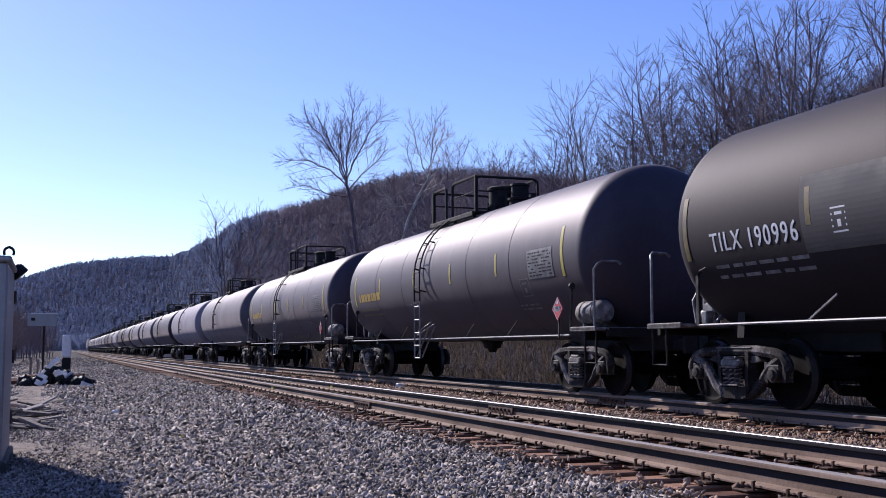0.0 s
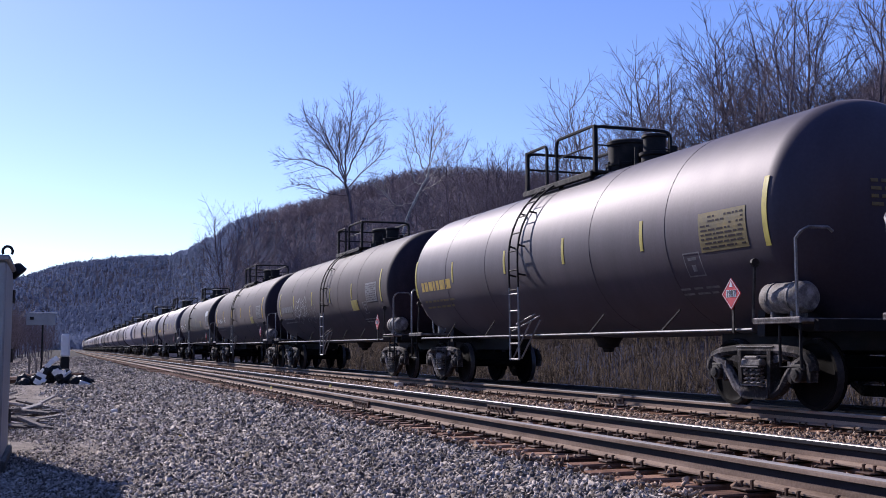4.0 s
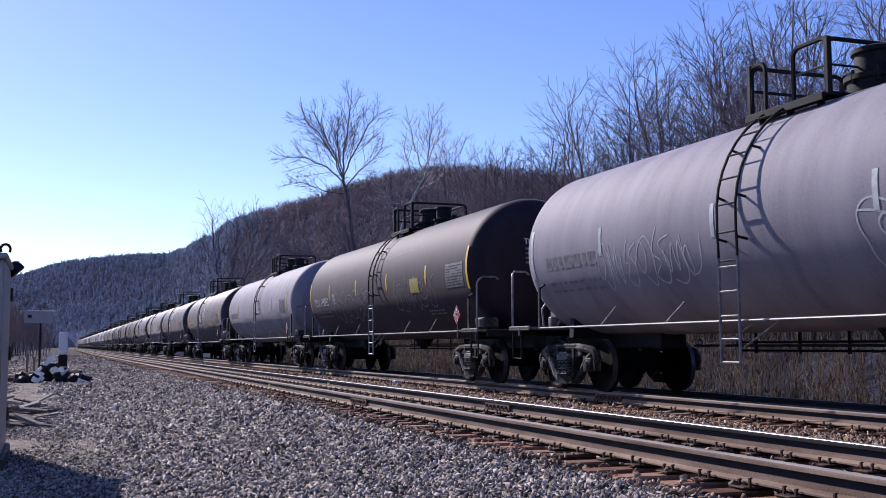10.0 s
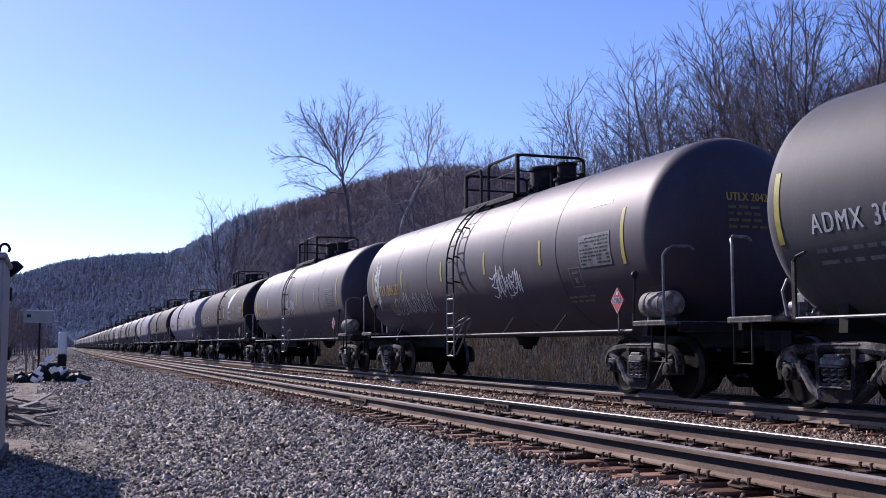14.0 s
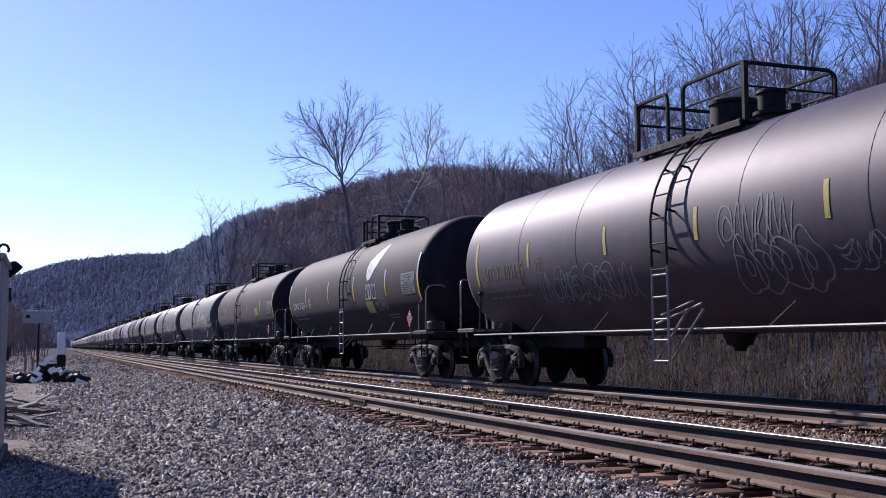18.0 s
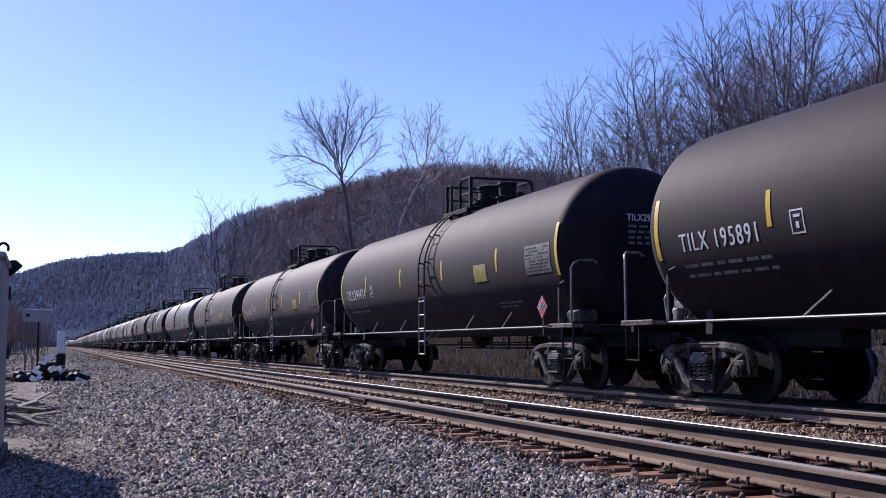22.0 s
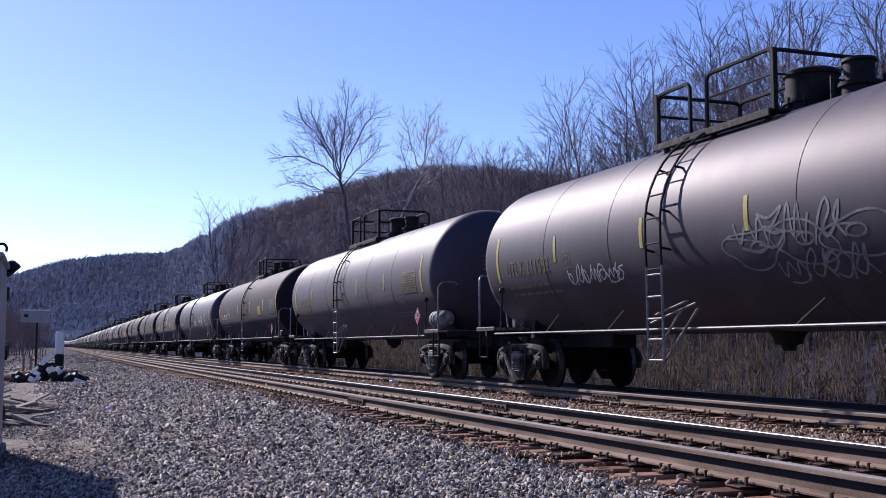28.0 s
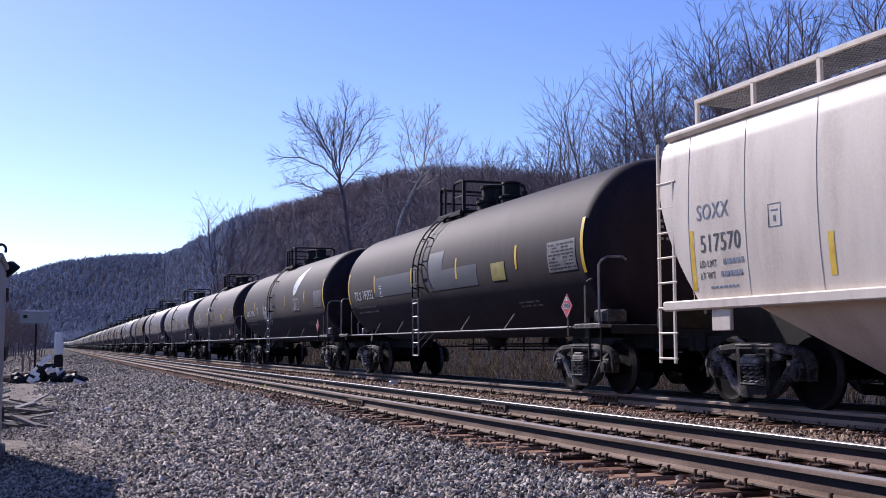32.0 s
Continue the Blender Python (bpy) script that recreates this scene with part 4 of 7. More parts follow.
def ribbon(s, pts, width, lift=0.0035):
    """A painted stroke on the tank's side through the points (u, w)."""
    n0 = len(s.v)
    for i, p in enumerate(pts):
        a, b = pts[max(0, i - 1)], pts[min(len(pts) - 1, i + 1)]
        dx, dy = b[0] - a[0], b[1] - a[1]
        l = math.hypot(dx, dy) or 1
        nx, ny = -dy / l * width / 2, dx / l * width / 2
        s.v += [on_tank(p[0] + nx, p[1] + ny, lift), on_tank(p[0] - nx, p[1] - ny, lift)]
    s.f += [(n0 + 2 * i, n0 + 2 * i + 1, n0 + 2 * i + 3, n0 + 2 * i + 2) for i in range(len(pts) - 1)]


PEN = [
    [(0.0, 0.2), (0.22, 1.0), (0.36, 0.1), (0.58, 0.9), (0.72, 0.0), (1.0, 0.7)],
    [(0.0, 0.5), (0.35, 0.95), (0.6, 0.6), (0.3, 0.2), (0.15, 0.6), (0.55, 1.05), (0.95, 0.6), (0.7, -0.05), (0.4, 0.2)],
    [(0.1, 1.1), (0.3, 0.1), (0.5, 0.3), (0.35, 0.75), (0.1, 0.5), (0.45, 0.05), (0.9, 0.35), (1.15, 1.0)],
    [(0.2, 0.0), (0.0, 0.45), (0.3, 0.95), (0.7, 0.8), (0.75, 0.3), (0.4, 0.15), (0.25, 0.5), (0.55, 0.65), (0.95, 0.3), (1.1, -0.15)],
    [(0.0, 0.9), (0.4, 0.75), (0.9, 1.0), (0.55, 0.55), (0.15, 0.5), (0.6, 0.3), (1.0, 0.4), (0.5, 0.0), (-0.05, 0.1)],
    [(0.05, -0.1), (0.3, 0.7), (0.55, 1.1), (0.6, 0.7), (0.35, 0.3), (0.55, 0.05), (0.85, 0.5), (0.95, 1.0), (0.8, 0.5), (1.05, 0.0)],
    [(0.0, 0.7), (0.2, 0.2), (0.45, 0.75), (0.65, 0.2), (0.85, 0.8), (1.05, 0.15), (0.7, -0.1), (0.2, 0.0)],
    [(0.5, 1.1), (0.2, 0.6), (0.55, 0.45), (0.2, 0.1), (0.65, -0.05), (0.95, 0.4), (0.6, 0.75), (1.1, 0.95)],
]
HOOKS = [[(0.28, 0.25), (0.12, 0.55), (0.0, 0.78), (0.25, 0.88), (0.48, 0.95), (0.75, 0.94), (1.02, 1.0), (0.92, 0.75), (0.84, 0.5), (0.88, 0.2)], [(0.48, 0.95), (0.56, 0.7), (0.62, 0.5), (0.74, 0.52), (0.66, 0.35), (0.85, 0.0)]]


def flowing(pts, bits=5):
    """A smooth line through the points."""
    out = []
    n = len(pts)
    for i in range(n - 1):
        p0, p1, p2, p3 = pts[max(0, i - 1)], pts[i], pts[i + 1], pts[min(n - 1, i + 2)]
        for k in range(bits):
            t = k / bits
            out.append(tuple(0.5 * (2 * b + (c - a) * t + (2 * a - 5 * b + 4 * c - d) * t * t + (3 * b - a - 3 * c + d) * t ** 3) for a, b, c, d in zip(p0, p1, p2, p3)))
    return out + [pts[-1]]


def scrawl(rel0, rel1, w0, w1, seed, width=0.035, loops=6, style="pen"):
    """Sprayed strokes that spell nothing, one line for each sign: quick pen strokes, fat bubbles with a curl inside, tall arches or hooks."""
    rnd = random.Random(seed)
    wide, tall = (rel1 - rel0) / loops, w1 - w0
    slant = rnd.uniform(0.0, 0.2)
    last = -1
    signs = []
    for i in range(loops):
        if style == "pen":
            pick = rnd.choice([q for q in range(len(PEN)) if q != last])
            last = pick
            grow, rise = rnd.uniform(1.0, 1.35), rnd.uniform(0.85, 1.1)
            line = flowing([(x * grow + rnd.uniform(-0.05, 0.05), y * rise + rnd.uniform(-0.06, 0.06)) for x, y in PEN[pick]])
        elif style == "bubble":
            a0, m, k = rnd.uniform(0, 6.28), rnd.choice((2, 3, 3, 4)), rnd.uniform(0.1, 0.22)
            line = []
            for t in np.linspace(0, 6.6, 34):
                r = 0.5 + k * math.sin(m * t + a0) * 0.6
                line.append((0.55 + r * 1.25 * math.cos(t + 2.2), 0.5 + r * 1.02 * math.sin(t + 2.2)))
            e = line[-1]
            cx, cy = rnd.uniform(0.45, 0.7), rnd.uniform(0.45, 0.65)
            line += [((e[0] + cx) / 2, (e[1] + cy) / 2 + 0.1)] + [(cx + 0.17 * math.cos(t), cy + 0.15 * math.sin(t)) for t in np.linspace(1.5, 8.2, 14)]
        elif style == "arch":
            curl = [(0.55 + 0.06 * math.cos(t), 0.9 + 0.07 * math.sin(t)) for t in np.linspace(2.6, 8.6, 9)]
            line = flowing([(0.3, 0.02), (0.05, 0.25), (-0.08, 0.6), (0.1, 0.88), (0.4, 1.0)]) + curl + flowing([(0.68, 0.92), (0.85, 0.66), (0.98, 0.36), (1.1, 0.12), (0.9, 0.0), (0.7, 0.08)])
        else:
            line = flowing(HOOKS[i % 2])
        step = i // 2 * 2 if style == "hook" else i
        span = 2.0 if style == "hook" else 1.0
        s = Shape()
        ribbon(s, [(y_of(rel0 + wide * (step + x * span) + slant * y * tall * 0.5), w0 + y * tall) for x, y in line], width * rnd.uniform(0.7, 0.9))
        signs.append(s.mesh("graffiti", M["spray"]))
    return signs


def wheelset_mesh():
    s = Shape()
    for d in (-1, 1):
        prof = [(0.80, 0.10), (0.815, 0.13), (0.80, 0.2), (0.79, 0.34), (0.80, 0.385), (0.822, 0.405), (0.822, 0.452), (0.78, 0.457), (0.725, 0.462), (0.715, 0.486), (0.69, 0.484), (0.685, 0.40), (0.70, 0.38), (0.73, 0.3), (0.72, 0.16), (0.69, 0.12)]
        s.lathe([(d * a, r) for a, r in prof], (0, 0, 0), "x", 28)
    s.lathe([(-1.03, 0.07), (-0.86, 0.075), (-0.84, 0.09), (0.84, 0.09), (0.86, 0.075), (1.03, 0.07)], (0, 0, 0), "x", 12)
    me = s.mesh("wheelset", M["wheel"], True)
    me.materials.append(M["dull_tread"])
    for p in me.polygons:
        c = p.center
        if math.hypot(c.y, c.z) > 0.448 and abs(c.x) > 0.72:
            p.material_index = 1
    return me


def sideframe_mesh():
    """A cast truck side: rounded top chord, sloping arms that meet under the springs, columns beside them, and jaws over the bearings."""
    s = Shape()

    def chord(pts, r):
        s.tube([(0, u, w) for u, w in pts], r, 8)

    chord([(-1.12, 0.5), (-1.1, 0.6), (-1.02, 0.69), (-0.85, 0.735), (-0.45, 0.77), (0.45, 0.77), (0.85, 0.735), (1.02, 0.69), (1.1, 0.6), (1.12, 0.5)], 0.072)
    chord([(-0.98, 0.66), (-0.76, 0.56), (-0.62, 0.42), (-0.5, 0.27), (-0.36, 0.185), (0.36, 0.185), (0.5, 0.27), (0.62, 0.42), (0.76, 0.56), (0.98, 0.66)], 0.07)
    for d in (-1, 1):
        s.slab([(d * 0.37, 0.76), (d * 0.29, 0.76), (d * 0.27, 0.2), (d * 0.34, 0.2)], -0.085, 0.085, "x")
        s.slab([(d * 0.6, 0.64), (d * 0.5, 0.7), (d * 0.37, 0.7), (d * 0.37, 0.6), (d * 0.44, 0.6)], -0.05, 0.05, "x")
        s.slab([(d * 0.74, 0.62), (d * 0.68, 0.62), (d * 0.68, 0.37), (d * 0.75, 0.34)], -0.06, 0.06, "x")
        s.slab([(d * 1.14, 0.6), (d * 1.06, 0.6), (d * 1.05, 0.36), (d * 1.12, 0.36)], -0.06, 0.06, "x")
    s.slab([(-0.32, 0.27), (0.32, 0.27), (0.3, 0.14), (0.2, 0.115), (-0.2, 0.115), (-0.3, 0.14)], -0.095, 0.095, "x")
    return s.mesh("sideframe", M["frame_steel"], True)


def spring_mesh():
    s = Shape()
    for dx, dy in ((-0.07, -0.15), (-0.07, -0.02), (-0.07, 0.12)):
        s.tube([(dx + 0.05 * math.cos(a * 0.9), dy + 0.05 * math.sin(a * 0.9), 0.30 + 0.0085 * a) for a in range(29)], 0.014, 4)
    for z in (0.3, 0.545):
        s.box((-0.08, 0, z), (0.12, 0.4, 0.02), 0.004)
    return s.mesh("spring_nest", M["dusty"])


def bolster_end_mesh(side):
    """End of the crosswise beam, showing above the springs, and a pale strip that paints the frame's top sunlit."""
    s = Shape()
    s.box((side * 1.09, 0, 0.6), (0.1, 0.44, 0.1), 0.02)
    s.box((side * 1.1, 0, 0.665), (0.08, 0.3, 0.05), 0.015)
    # added pale strip: sunlight on the top chord, put in as colour
    s.box((side * 1.0, 0, 0.81), (0.15, 0.82, 0.02), 0.006)
    return s.mesh("bolster_end", M["dusty"])


def bearing_mesh():
    s = Shape()
    s.lathe([(-0.10, 0.06), (-0.09, 0.1), (0.06, 0.105), (0.07, 0.07), (0.1, 0.065), (0.105, 0.02)], (0, 0, 0), "x", 14)
    s.box((-0.02, 0, 0.09), (0.14, 0.24, 0.08), 0.015)
    return s.mesh("bearing", M["cast"])


def bolster_mesh():
    s = Shape()
    s.slab([(-1.12, 0.44), (1.12, 0.44), (1.12, 0.66), (0.5, 0.70), (-0.5, 0.70), (-1.12, 0.66)], -0.2, 0.2, "y")
    s.lathe([(0.70, 0.3), (0.78, 0.3)], (0, 0, 0), "z", 16)
    for d in (-1, 1):
        s.box((0, d * 0.55, 0.42), (1.5, 0.1, 0.12), 0.02)
    return s.mesh("bolster", M["black"])


def brake_beam_mesh(e):
    s = Shape()
    for d in (-1, 1):
        s.slab([(e * 0.40, 0.28), (e * 0.47, 0.26), (e * 0.43, 0.44), (e * 0.47, 0.60), (e * 0.40, 0.58), (e * 0.37, 0.44)], d * 0.72, d * 0.82, "x")
    s.box((0, e * 0.38, 0.42), (1.5, 0.05, 0.07), 0.008)
    return s.mesh("brake_beam", M["black"])


def make_truck(car, y):
    truck = part("truck", kept("bolster", bolster_mesh), car, (0, y, 0), "freight truck of cast steel side frames")
    wheels = []
    for d in (-1, 1):
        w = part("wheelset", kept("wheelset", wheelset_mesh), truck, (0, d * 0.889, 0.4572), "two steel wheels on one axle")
        wheels.append(w)
        side = part("sideframe", kept("sideframe", sideframe_mesh), truck, (d * 1.0, 0, 0), "dusty cast side frame")
        part("spring_nest", kept("springs", spring_mesh), truck, (d * 1.0 - 0.02, 0, 0))
        part("bolster_end", kept(("bolster_end", d), lambda: bolster_end_mesh(d)), truck, label="dust-coated beam end with the frame's top painted sunlit")
        for e in (-1, 1):
            part("bearing", kept(("bearing", d), lambda: bearing_mesh()), truck, (d * 1.03, e * 0.889, 0.4572), rz=0 if d > 0 else math.pi)
        part("brake_beam", kept(("brakes", d), lambda: brake_beam_mesh(d)), truck)
    return wheels


def ladder_mesh(kind):
    """Ladder from below the sill, up over the tank's curve to its top; at y = 0."""
    s = Shape()
    w = 0.21
    path = [(-1.645, 1.9), (-1.645, 2.0), (-1.65, 2.2), (-1.655, 2.3)]
    for i in range(11):
        a = radians(-4 + 8.2 * i)
        path.append((-(RT + 0.13) * math.cos(a), ZC + (RT + 0.13) * math.sin(a)))
    path = path[:4] + [q for q in path[4:] if q[1] > 2.42]
    dense = []
    for a, b in zip(path, path[1:]):
        dense += [(a[0] + (b[0] - a[0]) * k / 4, a[1] + (b[1] - a[1]) * k / 4) for k in range(4)]
    dense.append(path[-1])
    for d in (-w, w):
        s.tube([(x, d, z) for x, z in path], 0.019, 6)
    run, nxt = 0.0, 0.0
    for a, b in zip(dense, dense[1:]):
        if run >= nxt:
            s.cyl((a[0], -w, a[1]), (a[0], w, a[1]), 0.013, n=6)
            nxt += 0.36
        run += math.hypot(b[0] - a[0], b[1] - a[1])
    for z, x in ((2.2, -1.65), (2.75, -1.63), (3.4, -1.4)):
        a = math.asin(min(1, max(-1, (z - ZC) / RT)))
        for d in (-w, w):
            s.cyl((x, d, z), (-RT * math.cos(a), d * 1.1, z - 0.03), 0.018, n=6)
    return s.mesh("ladder", M["black"], True)


def ladder_low_mesh(kind):
    s = Shape()
    w = 0.21
    for d in (-w, w):
        s.tube([(-1.63, d, 0.57), (-1.635, d, 1.2), (-1.64, d, 1.75), (-1.645, d, 1.95)], 0.021, 6)
    for z, x in ((0.58, -1.63), (0.88, -1.632), (1.18, -1.635), (1.5, -1.638), (1.82, -1.642)):
        s.cyl((x, -w, z), (x, w, z), 0.016, n=6)
    return s.mesh("lower_ladder", M["rail_bar"], True)


def stay_mesh(kind):
    s = Shape()
    if kind == "A":
        for d in (-0.2, 0.3):
            s.cyl((-1.56, d, 0.78), (-1.45, d - 0.62, 1.12), 0.014, n=5)
    else:
        for d in (-0.2, 0.2):
            s.cyl((-1.575, d, 0.6), (-1.53, d - 0.75, 1.3), 0.02, n=6)
        s.cyl((-1.56, 0.25, 1.12), (-1.5, -0.85, 1.38), 0.016, n=6)
        s.cyl((-1.56, 0.1, 1.24), (-1.5, -0.65, 1.42), 0.016, n=6)
    return s.mesh("ladder_stay", M["rail_bar"], True)


def platform_mesh(a, b):
    """Walkway round the fittings on top of the tank, y from a (front) down to b."""
    s = Shape()
    ln, mid = a - b, (a + b) / 2
    for d in (-1, 1):
        s.box((d * 0.72, mid, 3.97), (0.3, ln, 0.035), 0.006)
        s.box((d * 0.87, mid, 3.93), (0.03, ln, 0.1), 0.006)
    for y in (a - 0.12, b + 0.12):
        s.box((0, y, 3.985), (1.5, 0.24, 0.035), 0.006)
    for d in (-1, 1):
        for y in (a - 0.2, mid, b + 0.2):
            s.box((d * 0.74, y, 3.86), (0.07, 0.07, 0.22), 0.006)
    return s.mesh("walkway", M["black"] if a < 1 else M["cast"])


def handrail_mesh(a, b, gap0, gap1, high):
    """Rails round the walkway, open on the ladder's side between gap0 and gap1."""
    s = Shape()
    z0 = 3.95

    def arch(p, q, h, r=0.032):
        (x0, y0), (x1, y1) = p, q
        d = Vector((x1 - x0, y1 - y0, 0))
        l = d.length
        d = d / l
        c = min(0.12, l / 3)
        pts = [(x0, y0, z0), (x0, y0, h - c)]
        for t in (30, 60, 90):
            k = radians(t)
            pts.append((x0 + d.x * c * (1 - math.cos(k)), y0 + d.y * c * (1 - math.cos(k)), h - c + c * math.sin(k)))
        for t in (90, 60, 30):
            k = radians(t)
            pts.append((x1 - d.x * c * (1 - math.cos(k)), y1 - d.y * c * (1 - math.cos(k)), h - c + c * math.sin(k)))
        pts += [(x1, y1, h - c), (x1, y1, z0)]
        s.tube(pts, r, 6)

    n = 0.78
    arch((-n, a), (-n, gap0), high - 0.02)
    arch((-n, gap1), (-n, b), high)
    arch((-n, a - 0.03), (n, a - 0.03), high - 0.03)
    arch((-n, b + 0.03), (n, b + 0.03), high - 0.01)
    arch((n, a), (n, b), high - 0.02)
    s.box((-n, a, (z0 + high) / 2), (0.075, 0.075, high - z0), 0.006)
    s.box((-n, b, (z0 + high) / 2), (0.075, 0.075, high - z0), 0.006)
    s.tube([(-n, a - 0.02, high - 0.36), (n, a - 0.02, high - 0.36), (n, b, high - 0.36)], 0.022, 5)
    s.tube([(-n, gap1, high - 0.36), (-n, b, high - 0.36), (n, b, high - 0.36)], 0.016, 5)
    return s.mesh("handrail", M["black"], True)


def manway_mesh(kind):
    s = Shape()
    if kind == "B":
        s.lathe([(3.9, 0.38), (4.12, 0.38), (4.12, 0.41), (4.16, 0.41), (4.17, 0.36), (4.5, 0.36), (4.52, 0.39), (4.57, 0.39), (4.6, 0.35), (4.62, 0.02)], (0, 0, 0), "z", 24)
    else:
        s.lathe([(3.9, 0.42), (4.15, 0.42), (4.16, 0.46), (4.22, 0.46), (4.23, 0.33), (4.5, 0.32), (4.52, 0.36), (4.57, 0.36), (4.6, 0.3), (4.62, 0.02)], (0, 0, 0), "z", 24)
        s.slab([(-0.52, 4.1), (-0.3, 4.1), (-0.24, 4.48), (-0.36, 4.48)], -0.16, 0.16, "x")
    return s.mesh("manway", M["black"], True)


def manway_bolts_mesh(kind):
    s = Shape()
    n, r, z = (10, 0.395, 4.02) if kind == "B" else (8, 0.44, 4.1)
    for i in range(n):
        a = 6.283 * i / n
        s.cyl((r * math.cos(a), r * math.sin(a), z), (r * math.cos(a), r * math.sin(a), z + 0.18), 0.023, n=6)
    return s.mesh("manway_bolts", M["black"], True)


def valve_mesh():
    s = Shape()
    s.lathe([(3.95, 0.24), (4.15, 0.24), (4.17, 0.28), (4.22, 0.28), (4.24, 0.2), (4.48, 0.2), (4.5, 0.23), (4.54, 0.22), (4.56, 0.02)], (0, 0, 0), "z", 18)
    s.box((0.05, 0.32, 4.2), (0.2, 0.36, 0.16), 0.03)
    s.cyl((-0.2, 0.25, 4.05), (-0.2, 0.25, 4.36), 0.06, n=8)
    s.cyl((0.2, -0.3, 4.05), (0.2, -0.3, 4.3), 0.07, n=8)
    return s.mesh("valve_housing", M["black"], True)


def sill_mesh(side, dl, z):
    s = Shape()
    x = side * 1.5
    a, b = 7.4 - dl, -7.4 + dl
    s.tube([(x, a, z), (x, 0, z), (x, b, z)], 0.019, 8)
    return s.mesh("side_bar", M["rail_bar"], True)


def brace_mesh(side, mat):
    return Shape().box((side * 1.47, -0.24, 1.27), (0.02, 0.62, 0.028), 0.004, Matrix.Rotation(radians(-29), 3, "X")).mesh("brace", M[mat])


def stub_sill_mesh():
    """Sill, bolster web and end beam under one end of a car; y grows outwards from the car's end."""
    s = Shape()
    s.box((0, -1.8, 0.93), (0.5, 3.6, 0.36), 0.02)
    s.slab([(-0.95, 0.95), (0.95, 0.95), (0.9, 1.6), (0.6, 1.2), (-0.6, 1.2), (-0.9, 1.6)], -1.72, -1.56, "y")
    s.slab([(-1.3, 1.0), (1.3, 1.0), (1.3, 1.14), (-1.3, 1.14)], -0.1, -0.02, "y")
    return s.mesh("stub_sill", M["black"])


def coupler_mesh():
    s = Shape()
    s.box((0, 0.2, 0.86), (0.2, 0.75, 0.2), 0.03)
    s.slab([(-0.14, 0.55), (0.16, 0.55), (0.2, 0.72), (0.08, 0.84), (-0.02, 0.74), (-0.18, 0.74)], 0.72, 1.0, "z")
    s.tube([(-0.25, 0.1, 0.85), (-0.28, 0.3, 0.6), (-0.2, 0.55, 0.42), (-0.1, 0.72, 0.45)], 0.03, 6)
    return s.mesh("coupler", M["black"])


def end_platform_mesh():
    """Crosswise step platform at the end of a car; y grows outwards."""
    s = Shape()
    for d in (-1, 1):
        s.box((d * 1.12, 0, 1.13), (0.8, 0.92, 0.05), 0.008)
        s.box((d * 1.5, 0, 1.13), (0.04, 0.94, 0.08), 0.01)
    s.box((0, 0.3, 1.13), (2.9, 0.26, 0.05), 0.008)
    return s.mesh("end_platform", M["dusty"])


def grab_mesh(side):
    """Tall bent grab rail at the outer corner of the end platform."""
    s = Shape()
    x = side * 1.48
    s.tube([(x, 0.0, 1.14), (x, 0.0, 2.12), (x + side * -0.03, 0.06, 2.2), (x - side * 0.1, 0.12, 2.25), (x - side * 0.35, 0.16, 2.25), (x - side * 0.42, 0.16, 2.2)], 0.022, 6)
    return s.mesh("grab_rail", M["rail_bar"], True)


def step_mesh(side):
    s = Shape()
    x = side * 1.46
    s.tube([(x, 0.2, 1.12), (x, 0.2, 0.56), (x, -0.2, 0.56), (x, -0.2, 1.12)], 0.02, 6)
    return s.mesh("corner_step", M["black"], True)


def post_mesh(side, kind):
    """Corner post where the tank's saddle meets the side bar."""
    s = Shape()
    x = side * 1.5
    if kind == "B":
        s.cyl((x, 0, 1.12), (x * 0.985, -0.03, 1.86), 0.022, n=6)
        s.lathe([(-0.02, 0.06), (0.02, 0.06)], (x * 0.985, -0.03, 1.88), "y", 8)
    elif kind == "A":
        s.box((x, 0, 1.46), (0.035, 0.075, 0.7), 0.008)
        s.tube([(x, 0, 1.8), (x, -0.05, 1.86), (x + side * 0.0, -0.22, 1.9)], 0.022, 6)
    else:
        s.slab([(0.0, 1.1), (0.22, 1.1), (0.16, 2.0), (0.02, 2.0)], x - 0.02, x + 0.02, "x")
    # far-side post takes darker steel in place of shade under the tank
    return s.mesh("corner_post", M["cast" if side < 0 else "black"], kind == "B")


